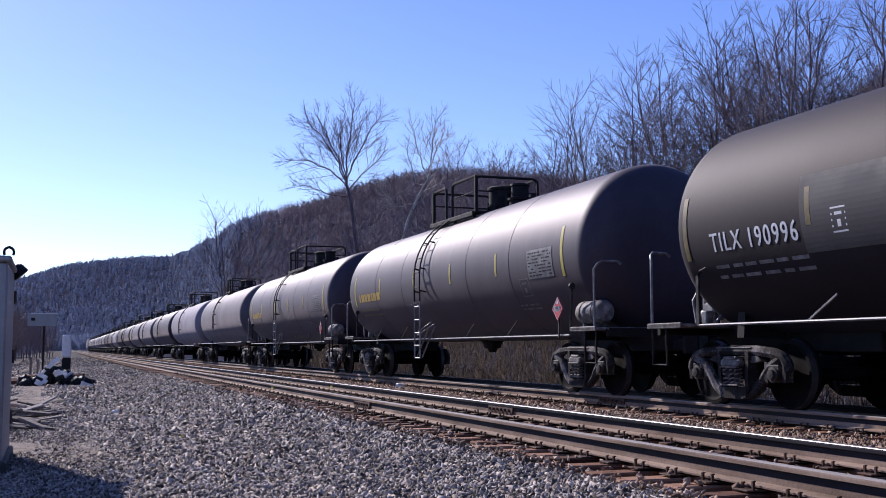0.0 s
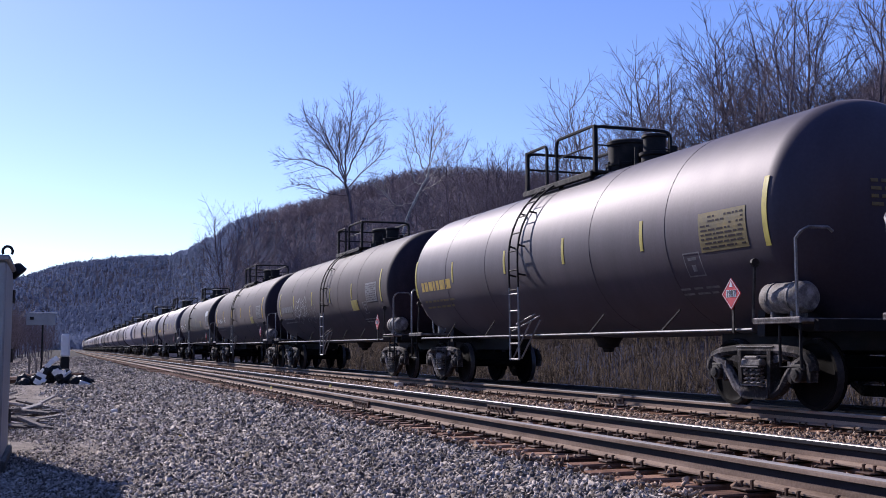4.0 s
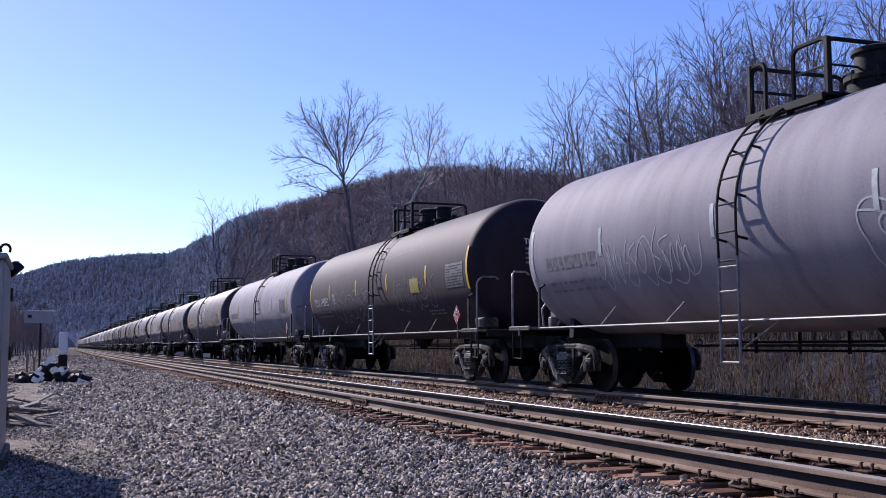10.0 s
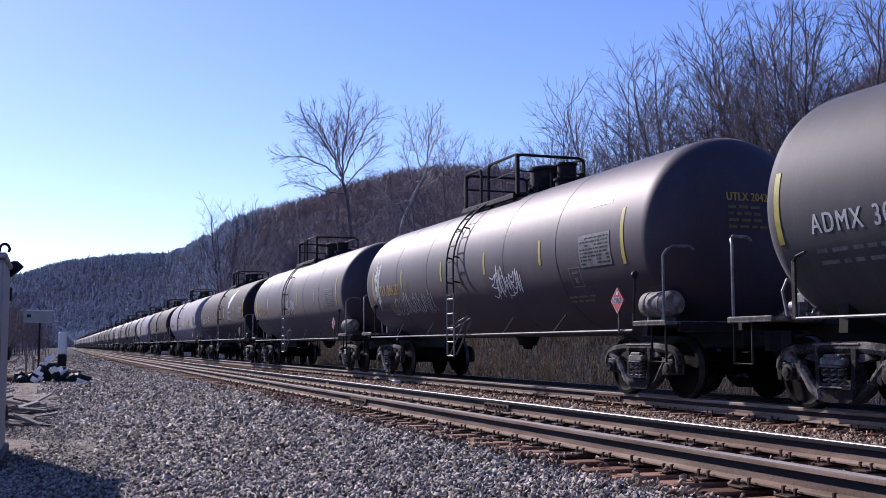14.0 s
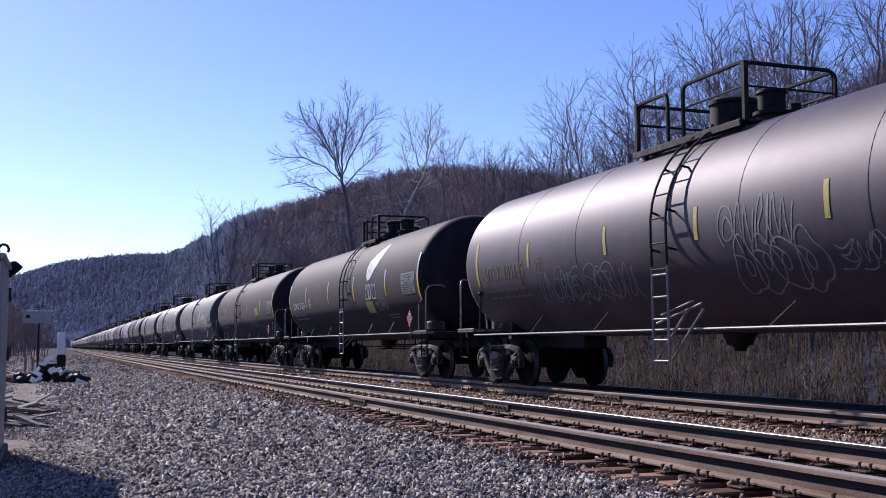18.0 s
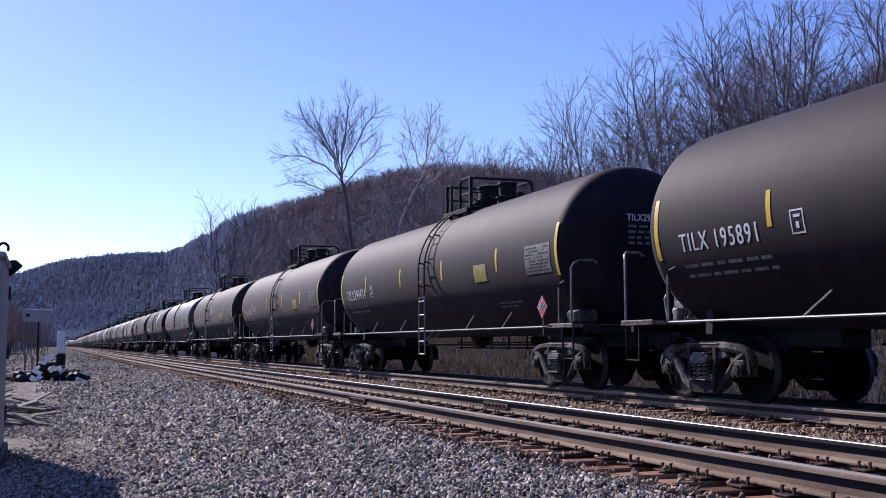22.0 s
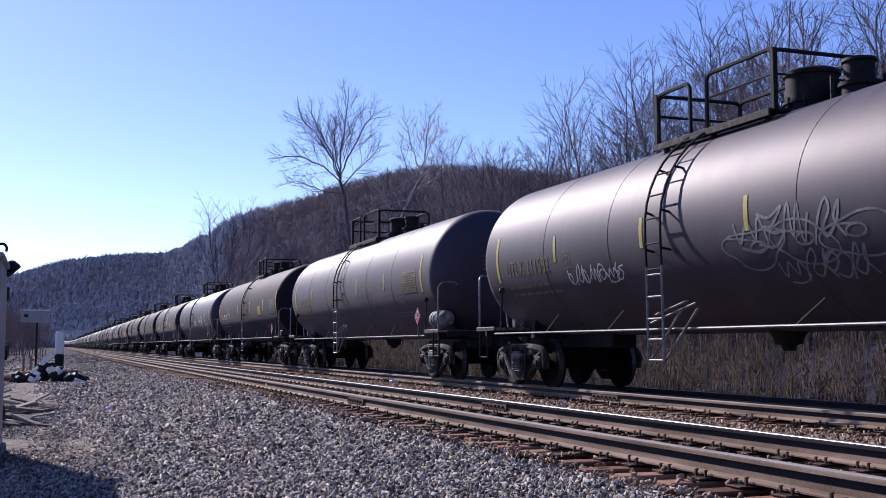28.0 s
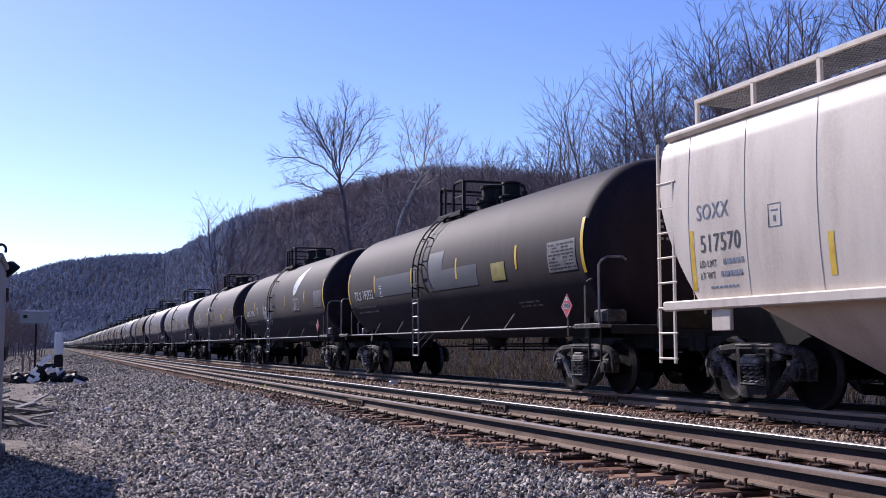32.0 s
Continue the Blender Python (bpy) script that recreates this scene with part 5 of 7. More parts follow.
def placard_parts(parent, y, kind):
    holder = part("placard", kept("placard", lambda: Shape().slab([(0, -0.21), (0.21, 0), (0, 0.21), (-0.21, 0)], -0.008, 0.008, "x").mesh("placard", M["red"])), parent, (-1.56, y - (0.1 if kind == "A" else 0), 1.48 if kind == "A" else 1.5), "red and white diamond hazard placard")

    def edge():
        s = Shape()
        s.slab([(-0.11, -0.045), (0.11, -0.045), (0.11, 0.05), (-0.11, 0.05)], -0.012, -0.009, "x")
        s.slab([(-0.04, 0.09), (0.04, 0.09), (0.0, 0.17)], -0.012, -0.009, "x")
        for a, b in (((0, -0.2), (0.2, 0)), ((0.2, 0), (0, 0.2)), ((0, 0.2), (-0.2, 0)), ((-0.2, 0), (0, -0.2))):
            k = 0.94
            s.slab([a, b, (b[0] * k, b[1] * k), (a[0] * k, a[1] * k)], -0.011, -0.0085, "x")
        return s.mesh("placard_face", M["sheet"])

    part("placard_face", kept("placard_face", edge), holder)

    def digits():
        pts, faces = letters("1987", 0.125, 0.8)
        w = max(p[0] for p in pts)
        s = Shape()
        bold(s, pts, faces, lambda x, y2, k: (-0.014 - 0.001 * k, w / 2 - x, y2 - 0.037), 0.004)
        return s.mesh("placard_number", M["ink"])

    part("placard_number", kept("placard_number", digits), holder)
    part("placard_holder", kept("placard_stem", lambda: Shape().box((0.02, 0, -0.3), (0.02, 0.05, 0.42), 0.004).mesh("placard_holder", M["cast"])), holder)


def reservoir_mesh():
    s = Shape()
    s.lathe([(-0.42, 0.05), (-0.4, 0.16), (-0.34, 0.2), (0.34, 0.2), (0.4, 0.16), (0.42, 0.05)], (0, 0, 0), "y", 20)
    for y in (-0.2, 0.2):
        s.lathe([(-0.02, 0.21), (0.02, 0.21)], (0, y, 0), "y", 20)
        s.box((0, y, -0.2), (0.24, 0.05, 0.1), 0.008)
    return s.mesh("air_reservoir", M["dusty"], True)


def pipes_mesh(dl):
    """Brake rods and pipes under the far side, with hangers."""
    s = Shape()
    e = 5.2 - dl
    for x, z in ((1.3, 0.86), (1.3, 0.72), (0.35, 0.8)):
        s.cyl((x, e, z), (x, -e, z), 0.022, n=5)
    y = e - 0.4
    while y > -e:
        s.box((1.3, y, 0.95), (0.03, 0.05, 0.55), 0)
        y -= 1.15
    s.box((0.9, -1.4, 0.9), (0.3, 0.4, 0.2), 0.04)
    return s.mesh("brake_rigging", M["black"])


def outlet_mesh():
    return Shape().lathe([(0.72, 0.09), (0.8, 0.12), (0.82, 0.2), (0.9, 0.22), (1.02, 0.3)], (0, 0, 0), "z", 14).mesh("bottom_outlet", M["black"], True)


def seam_mesh(mat):
    return Shape().lathe([(-0.012, RT + 0.001), (-0.008, RT + 0.005), (0.008, RT + 0.005), (0.012, RT + 0.001)], (0, 0, ZC), "y", 64).mesh("weld_seam", M[mat], True)



def brake_valve_mesh():
    s = Shape()
    s.box((0, 0, 0.2), (0.22, 0.3, 0.26), 0.03)
    s.cyl((0.05, -0.3, 0.16), (0.05, 0.32, 0.16), 0.08, n=12)
    s.cyl((-0.05, 0.1, 0.3), (-0.05, 0.1, 0.46), 0.06, n=10)
    s.tube([(-0.05, 0.1, 0.42), (-0.2, 0.1, 0.5), (-0.35, 0.0, 0.34), (-0.36, -0.1, 0.02)], 0.02, 6)
    s.tube([(0.05, -0.25, 0.16), (-0.1, -0.4, 0.2), (-0.22, -0.4, 0.02)], 0.02, 6)
    s.box((-0.18, -0.1, 0.1), (0.12, 0.14, 0.2), 0.02)
    return s.mesh("brake_valve", M["rail_bar"], True)


def hand_brake_mesh():
    s = Shape()
    s.tube([(0.26 * math.cos(a), 0.06, 0.75 + 0.26 * math.sin(a)) for a in np.linspace(0, 6.283, 19)], 0.018, 6)
    for i in range(4):
        a = 0.4 + 1.571 * i
        s.cyl((0, 0.04, 0.75), (0.26 * math.cos(a), 0.06, 0.75 + 0.26 * math.sin(a)), 0.014, n=5)
    s.box((0, -0.05, 0.7), (0.24, 0.16, 0.4), 0.03)
    s.box((0, -0.05, 0.25), (0.08, 0.08, 0.55), 0.01)
    return s.mesh("hand_brake", M["black"])


def on_head(x, z, h, lift=0.012):
    """A point on the trailing head of a tank whose straight half is h."""
    r = min(math.hypot(x, z - ZC), RT * 0.995)
    a = math.asin((r / RT) ** (1 / 0.72))
    return (x, -h - HEAD * math.cos(a) - lift, z)


def head_writing(car, marks, ink, h, tank_y, seed):
    if marks:
        at = -0.4
        for word, name in zip(marks.split(), ("head_mark", "head_number")):
            pts, faces = letters(word, 0.18, 0.8)
            s = Shape()
            bold(s, pts, faces, lambda x, y, k: on_head(at + x, 2.98 + y, h, 0.012 + 0.001 * k), 0.004)
            part(name, s.mesh(name, M[ink]), car, (0, tank_y, 0), "small car marks on the tank's end")
            at += max(p[0] for p in pts) + 0.05
    s = Shape()
    rnd = random.Random(seed)
    for j in range(4):
        x = -0.38
        while x < 0.2:
            l = rnd.uniform(0.08, 0.2)
            z = 2.86 - 0.1 * j
            s.add([on_head(x, z, h), on_head(x + l, z, h), on_head(x + l, z + 0.045, h), on_head(x, z + 0.045, h)], [(0, 1, 2, 3)])
            x += l + 0.05
    tagged(part("head_stencil", s.mesh("head_stencil", M["faint" if ink in ("white", "pale", "faint") else "faint_gold"]), car, (0, tank_y, 0)), kind="stuff")


WHEELS = []
CARS = []


def base_car(kind, mat, lad, label, dl=0.0, detail=True, group="cars of the freight train", number=None):
    """A tank car with its trucks; kind A has slim corner posts and a straight ladder, B an air reservoir and slanted step, C plate posts."""
    car = thing("tank_car", label, "tank car", group=group)
    k2 = "B" if kind == "B" else "A"
    # the running gear of kind A sits a little ahead of the middle of its side bars
    sh, td = (0.43, dl + 0.22) if k2 == "A" else (0.0, dl)
    tank_y = 0.22 if k2 == "A" else 0.0
    part("tank", kept(("tank", mat, td), lambda: tank_mesh(mat, td)), car, (0, tank_y, 0))
    ly = y_of(lad)
    if detail:
        part("ladder", kept(("ladder", k2), lambda: ladder_mesh(k2)), car, (0, ly, 0))
        part("lower_ladder", kept(("ladlow", k2), lambda: ladder_low_mesh(k2)), car, (0, ly, 0), "bare steel lower ladder")
        part("ladder_stay", kept(("stay", k2), lambda: stay_mesh(k2)), car, (0, ly, 0))
    else:
        part("ladder", kept(("ladder", k2), lambda: ladder_mesh(k2)), car, (0, ly, 0))
    if k2 == "A":
        a, b, g0, g1, high, my = 0.62, -1.0, 0.28, -0.32, 4.7, -0.4 if lad > 7.3 else -1.05
    else:
        a, b, g0, g1, high, my = 1.25, -1.75, 0.3, -0.15, 4.82, -1.55
    ly += {16: 0.8}.get(number, 0.0)
    my = {16: -0.35}.get(number, my)
    part("walkway", kept(("walk", k2), lambda: platform_mesh(a, b)), car, (0, ly, 0))
    part("handrail", kept(("rail", k2), lambda: handrail_mesh(a, b, g0, g1, high)), car, (0, ly, 0), "black pipe handrail")
    manway = part("manway", kept(("man", k2), lambda: manway_mesh(k2)), car, (0, ly + my, 0))
    tagged(part("manway_bolts", kept(("bolts", k2), lambda: manway_bolts_mesh(k2)), manway), kind="stuff")
    part("valve_housing", kept("valve", valve_mesh), car, (0, ly + my - 0.95, 0))
    for side in (-1, 1):
        part("side_bar", kept(("bar", side, dl, k2), lambda: sill_mesh(side, dl, 1.12 if k2 == "A" else 1.03)), car, label="bare steel side bar")
    for d in (-1, 1):
        part("stub_sill", kept("sill", stub_sill_mesh), car, (0, d * (8.45 - dl) + sh, 0), rz=0 if d > 0 else math.pi)
        part("coupler", kept("coupler", coupler_mesh), car, (0, d * (8.3 - dl) + sh, 0), rz=0 if d > 0 else math.pi)
        part("end_platform", kept("endplat", end_platform_mesh), car, (0, d * (7.9 - dl) + sh, 0), rz=0 if d > 0 else math.pi)
        if detail:
            for side in (-1, 1):
                part("grab_rail", kept(("grab", side), lambda: grab_mesh(side)), car, (0, d * (8.28 - dl) + sh, 0), rz=0 if d > 0 else math.pi)
                if side == -1 or d > 0:
                    part("corner_step", kept(("step", side), lambda: step_mesh(side)), car, (0, d * (8.1 - dl) + sh, 0))
                part("corner_post", kept(("post", side, kind), lambda: post_mesh(side, kind)), car, (0, ORIGIN[0] - 0.03 if d > 0 else -7.42 + dl, 0))
    if detail:
        for y in ((4.45, 1.95, -2.75, -4.75) if lad > 7.3 else (5.1, 3.1, -1.5, -3.9) if k2 == "A" else (4.9, 2.6, -2.1, -4.4)):
            part("brace", kept(("brace", -1, k2), lambda: brace_mesh(-1, "rail_bar" if k2 == "A" else "cast")), car, (0, y, 0 if k2 == "A" else -0.08))
            part("brace", kept(("brace", 1, k2), lambda: brace_mesh(1, "rail_bar" if k2 == "A" else "cast")), car, (0, y, 0 if k2 == "A" else -0.08))
        part("bottom_outlet", kept("outlet", outlet_mesh), car)
        if k2 == "A":
            part("brake_rigging", kept(("pipes", dl), lambda: pipes_mesh(dl)), car)
            part("equipment_bracket", kept("bracket", lambda: Shape().box((-1.2, 0, 1.28), (0.35, 0.55, 0.24), 0.04).mesh("equipment_bracket", M["cast"])), car, (0, -7.7 + dl, 0))
        else:
            part("air_reservoir", kept("reservoir", reservoir_mesh), car, (-1.2, -7.75 + dl, 1.42), "dusty grey air reservoir")
            for r in (2.1, 4.5, 9.2, 11.6):
                part("weld_seam", kept(("seam", mat), lambda: seam_mesh(mat)), car, (0, y_of(r), 0))
        part("brake_valve", kept("brakevalve", brake_valve_mesh), car, (-0.75, 7.75 - dl + sh, 1.15), "dusty brake valve with pipes")
        part("hand_brake", kept("handbrake", hand_brake_mesh), car, (0.5, 8.3 - dl + sh, 1.15), "black hand brake wheel")
        placard_parts(car, -6.75 + dl - (0.3 if k2 == "B" else 0), k2)
    wheels = []
    for d in (-1, 1):
        wheels += make_truck(car, d * (6.82 - dl) + (sh if k2 == "A" else 0.4 if d > 0 else 0.0))
    return car, wheels


def stripe(car, rel, tape, w0=-0.26, w1=0.2, wide=0.09):
    u = y_of(rel)
    if tape == "half":
        mid = (w0 + w1) / 2
        stripe(car, rel, "yellow", w0 - 0.12, mid, wide)
        stripe(car, rel, "pale", mid + 0.01, w1 + 0.12, wide)
        return
    part("reflective_stripe", kept(("stripe", u, tape, w0, w1), lambda: sticker("reflective_stripe", u, u - wide, w0, w1, tape)), car, label={"yellow": "bright yellow reflective stripe", "pale": "pale reflective stripe"}.get(tape, "dirty yellow reflective stripe"))


def leaf_logo(car, rel, w):
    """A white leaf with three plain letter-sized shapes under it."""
    u = y_of(rel)
    s = Shape()
    out = [(0.12, -0.04), (0.0, 0.08), (-0.07, 0.28), (-0.02, 0.5), (0.22, 0.7), (0.5, 0.86), (0.78, 1.02), (0.84, 0.74), (0.76, 0.5), (0.55, 0.24), (0.32, 0.0)]
    k = 1.05
    out = [(x * 1.2, y) for x, y in out]
    s.v = [on_tank(u - x * k, w + y * k, 0.012) for x, y in out] + [on_tank(u - x * k * 0.5 - 0.15 * k, w + y * k * 0.5 + 0.2 * k, 0.014) for x, y in out] + [on_tank(u - 0.3 * k, w + 0.41 * k, 0.016)]
    n = len(out)
    s.f = [(i, (i + 1) % n, n + (i + 1) % n, n + i) for i in range(n)] + [(n + i, n + (i + 1) % n, 2 * n) for i in range(n)]
    emblem = part("leaf_emblem", s.mesh("leaf_emblem", M["spray"]), car, label="white leaf emblem")
    for shift in (0.0, 0.17):
        s = Shape()
        ribbon(s, [(u - (x + shift) * k, w + y * k) for x, y in ((0.1, 0.16), (0.14 - shift * 0.4, 0.42), (0.3 - shift * 0.6, 0.68), (0.5 - shift * 0.5, 0.84))], 0.022, 0.02)
        part("vein", s.mesh("vein", M["patch"]), emblem, label="grey line on the leaf")
    # three outlined pale shapes in a row: a wedge, a rounded block and a block
    arc = [(0.42 + 0.2 * math.cos(t), 0.2 + 0.2 * math.sin(t)) for t in np.linspace(-math.pi / 2, math.pi / 2, 9)]
    shapes = [[(0.0, 0.0), (0.13, 0.4), (0.21, 0.4), (0.34, 0.0), (0.0, 0.0)], [(0.36 + 0.0, 0.0)] + arc[::2] + [(0.36, 0.4), (0.36, 0.0)],
              [(0.68, 0.0), (0.68, 0.4), (0.86, 0.34), (1.04, 0.4), (1.04, 0.0), (0.68, 0.0)]]
    for line in shapes:
        s = Shape()
        ribbon(s, [(u - x + 0.15, w - 0.55 + y) for x, y in line], 0.045, 0.012)
        part("emblem_shape", s.mesh("emblem_shape", M["pale"]), emblem, label="outlined pale shape under the emblem")


# car: post place at the start, kind, tank paint, ladder place, marks, mark colour, stripe tape, extras
DARK, GREYS = "black tank car with", "grey tank car with"
FLEET = [
    (0, 13.13, "A", "faded", 6.25, "TILX 190996", "white", "faint_gold", "faded black tank car with grey overpainted squares"),
    (1, -5.15, "B", "dusty_matte", 6.33, "GATX 206034", "white", "yellow", "charcoal tank car with bright yellow stripes and white marks"),
    (2, -23.19, "B", "dusty_matte", 7.63, "", "white", "dull_yellow", "charcoal tank car with dull yellow stripes and a band of scrawl"),
    (3, -40.4, "B", "rosy", 6.3, "", "gold", "dull_yellow", "dusty black tank car with worn yellow marks"),
    (4, -57.0, "C", "mid_grey", 6.2, "", "faint", "yellow", "dull grey tank car with a yellow notice"),
    (5, -73.43, "B", "gloss", 6.06, "UTLX 206018", "gold", "dull_yellow", "dusty black tank car with yellow marks and a white splash"),
    (6, -91.62, "B", "gloss", 6.17, "", "gold", "dull_yellow", "dusty black tank car covered in white scrawl"),
    (7, -109.62, "C", "grey", 7.8, "", "faint", "dull_yellow", "plain grey tank car with thin scrawl"),
    (8, -127.99, "A", "dusty_matte", 7.74, "TILX 195852", "white", "yellow", "charcoal tank car with looping grey scrawl and white marks"),
    (9, -146.44, "A", "grey", 6.19, "", "faint", "pale", "light grey tank car with pale scrawl"),
    (10, -164.67, "A", "matte", 7.76, "ADMX 31238", "white", "yellow", "charcoal tank car with a white leaf emblem"),
    (11, -183.27, "B", "rosy", 6.37, "UTLX 211811", "gold", "dull_yellow", "dusty black tank car with yellow marks"),
    (12, -201.53, "B", "rosy", 6.5, "UTLX 204282", "gold", "dull_yellow", "dusty black tank car with yellow marks and white scrawl"),
    (13, -219.65, "A", "slate", 7.79, "ADMX 30709", "pale", "dull_yellow", "dark grey tank car with angular white scrawl"),
    (14, -238.02, "A", "matte", 6.4, "", "white", "yellow", "charcoal tank car with yellow stripes and pale scrawl"),
    (15, -256.54, "A", "matte", 7.89, "ADMX 31269", "white", "half", "charcoal tank car with a large white leaf emblem"),
    (16, -275.32, "B", "rosy", 7.42, "UTLX 205185", "faint_gold", "dull_yellow", "dusty black tank car with worn yellow marks and bubble scrawl"),
    (17, -293.48, "A", "dusty_matte", 6.16, "TILX 195914", "white", "yellow", "charcoal tank car with bright yellow stripes and white marks"),
    (18, -311.87, "A", "dusty_matte", 7.48, "TILX 194856", "white", "yellow", "charcoal tank car with yellow stripes and grey scrawl"),
    (19, -330.16, "A", "matte", 7.74, "TILX290434", "white", "yellow", "charcoal tank car with bright yellow stripes"),
    (20, -348.60, "A", "matte", 7.84, "TILX 195891", "white", "yellow", "charcoal tank car with yellow stripes and a yellow notice"),
    (21, -367.02, "A", "dusty_matte", 7.96, "TILX 195934", "white", "yellow", "charcoal tank car with yellow stripes and small white scrawl"),
    (22, -385.28, "C", "dark_gloss", 6.73, "ADMX 30401", "pale", "dull_yellow", "shiny black tank car with white scrawl"),
    (23, -403.8, "A", "matte", 7.7, "TILX 195310", "white", "yellow", "charcoal tank car with yellow stripes and white marks"),
    (24, -422.4, "B", "rosy", 6.2, "", "faint_gold", "dull_yellow", "dusty black tank car with worn yellow marks"),
    (25, -441.24, "B", "rosy", 6.11, "UTLX 211582", "faint_gold", "dull_yellow", "dusty black tank car with spiky white scrawl"),
    (26, -459.28, "A", "dusty_matte", 7.56, "TILX 194975", "white", "yellow", "charcoal tank car with a white tag and yellow stripes"),
    (27, -477.65, "A", "matte", 6.14, "ADMX 30996", "white", "yellow", "charcoal tank car with a white leaf emblem and a tag"),
    (28, -495.96, "A", "matte", 6.35, "TILX 195932", "white", "yellow", "charcoal tank car with a slate overpainted band"),
]


def dress(car, k, kind, mat, lad, marks, ink, tape):
    """Stripes, notices and writing on the camera's side."""
    rnd = random.Random(100 + k)
    if kind == "A":
        for rel in (2.4, 5.62, 8.75, 12.0):
            stripe(car, rel, tape)
        stripe(car, -0.28, tape, -0.5, 0.4, 0.1)
        stripe(car, 14.75, tape, -0.5, 0.45, 0.1)
        pr = 13.45
    else:
        for rel in (2.5, 5.5, 8.15, 10.88):
            stripe(car, rel, tape)
        stripe(car, -0.1, tape, -0.5, 0.4, 0.1)
        stripe(car, 13.95, tape, -0.45, 0.45, 0.1)
        pr = 12.5
    if marks:
        at = 0.36
        size, wide = {"GATX": (0.33, 0.86), "ADMX": (0.34, 0.92), "TILX": (0.37, 0.92)}.get(marks[:4], (0.4, 0.8))
        if " " not in marks:
            size = 0.42
        for word, name in zip(marks.split(), ("reporting_mark", "car_number")):
            part(name, lettering(name, word, at, -0.42 if kind == "A" else -0.4, size, ink, wide), car, label="stencilled car marks")
            at += max(p[0] for p in letters(word, size, wide)[0]) + 0.09
        part("inspection_box", frame_box("inspection_box", 2.85, -0.4, 0.25, 0.3, ink if ink != "gold" else "faint_gold"), car)
    else:
        tagged(part("reporting_mark", bars("reporting_mark", 0.35, -0.38, [1.9], "faint" if ink == "white" else ink, 0.22, seed=k), car, label="faded unreadable car marks"), kind="stuff")
    tagged(part("load_limit_stencil", bars("load_limit_stencil", 0.35, -0.66, [1.8, 1.9], "faint" if ink in ("white", "pale", "faint") else "faint_gold", 0.05, 0.15, k), car), kind="stuff")
    u = y_of(pr)
    pm = "faint" if mat in ("matte", "dusty_matte", "grey", "mid_grey", "slate") else ("faint_gold" if k in (3, 5, 6, 24) else "faint")
    panel = part("data_panel", sticker("data_panel", u, u - 1.1, -0.42, 0.12, pm), car, label="sheet of small test stencils")
    s = Shape()
    for j in range(8):
        w, x = 0.07 - j * 0.06, 0.05
        while x < 1.0:
            l = min(rnd.choice((0.05, 0.08, 0.12, 0.16)), 1.05 - x)
            if rnd.random() < 0.82:
                s.add([on_tank(u - x, w, 0.009), on_tank(u - x - l, w, 0.009), on_tank(u - x - l, w - 0.026, 0.009), on_tank(u - x, w - 0.026, 0.009)], [(0, 1, 2, 3)])
            x += l + 0.03
    tagged(part("small_writing", s.mesh("small_writing", M["matte" if pm != "grey" else "ink"]), panel), kind="stuff")
    if (kind == "A" and k not in (10, 27)) or k in (1, 2, 6, 4):
        u = y_of(9.95 if k == 15 else 10.8)
        part("notice", sticker("notice", u, u - 0.68, -0.62 if k in (1, 2, 6) else -0.82 if k == 15 else -0.42, -0.3 if k in (1, 2, 6) else -0.47 if k == 15 else -0.06, "label" if k else "faint_gold", 0.008), car, label="yellow notice with unreadable lines")
    tagged(part("stencil_block", bars("stencil_block", 11.6, -0.95, [0.9, 0.8], "faint", 0.035, 0.09, k + 50), car), kind="stuff")
    if kind != "A":
        part("stencil_frame", frame_box("stencil_frame", 12.0, -0.75, 0.42, 0.36, "faint"), car)


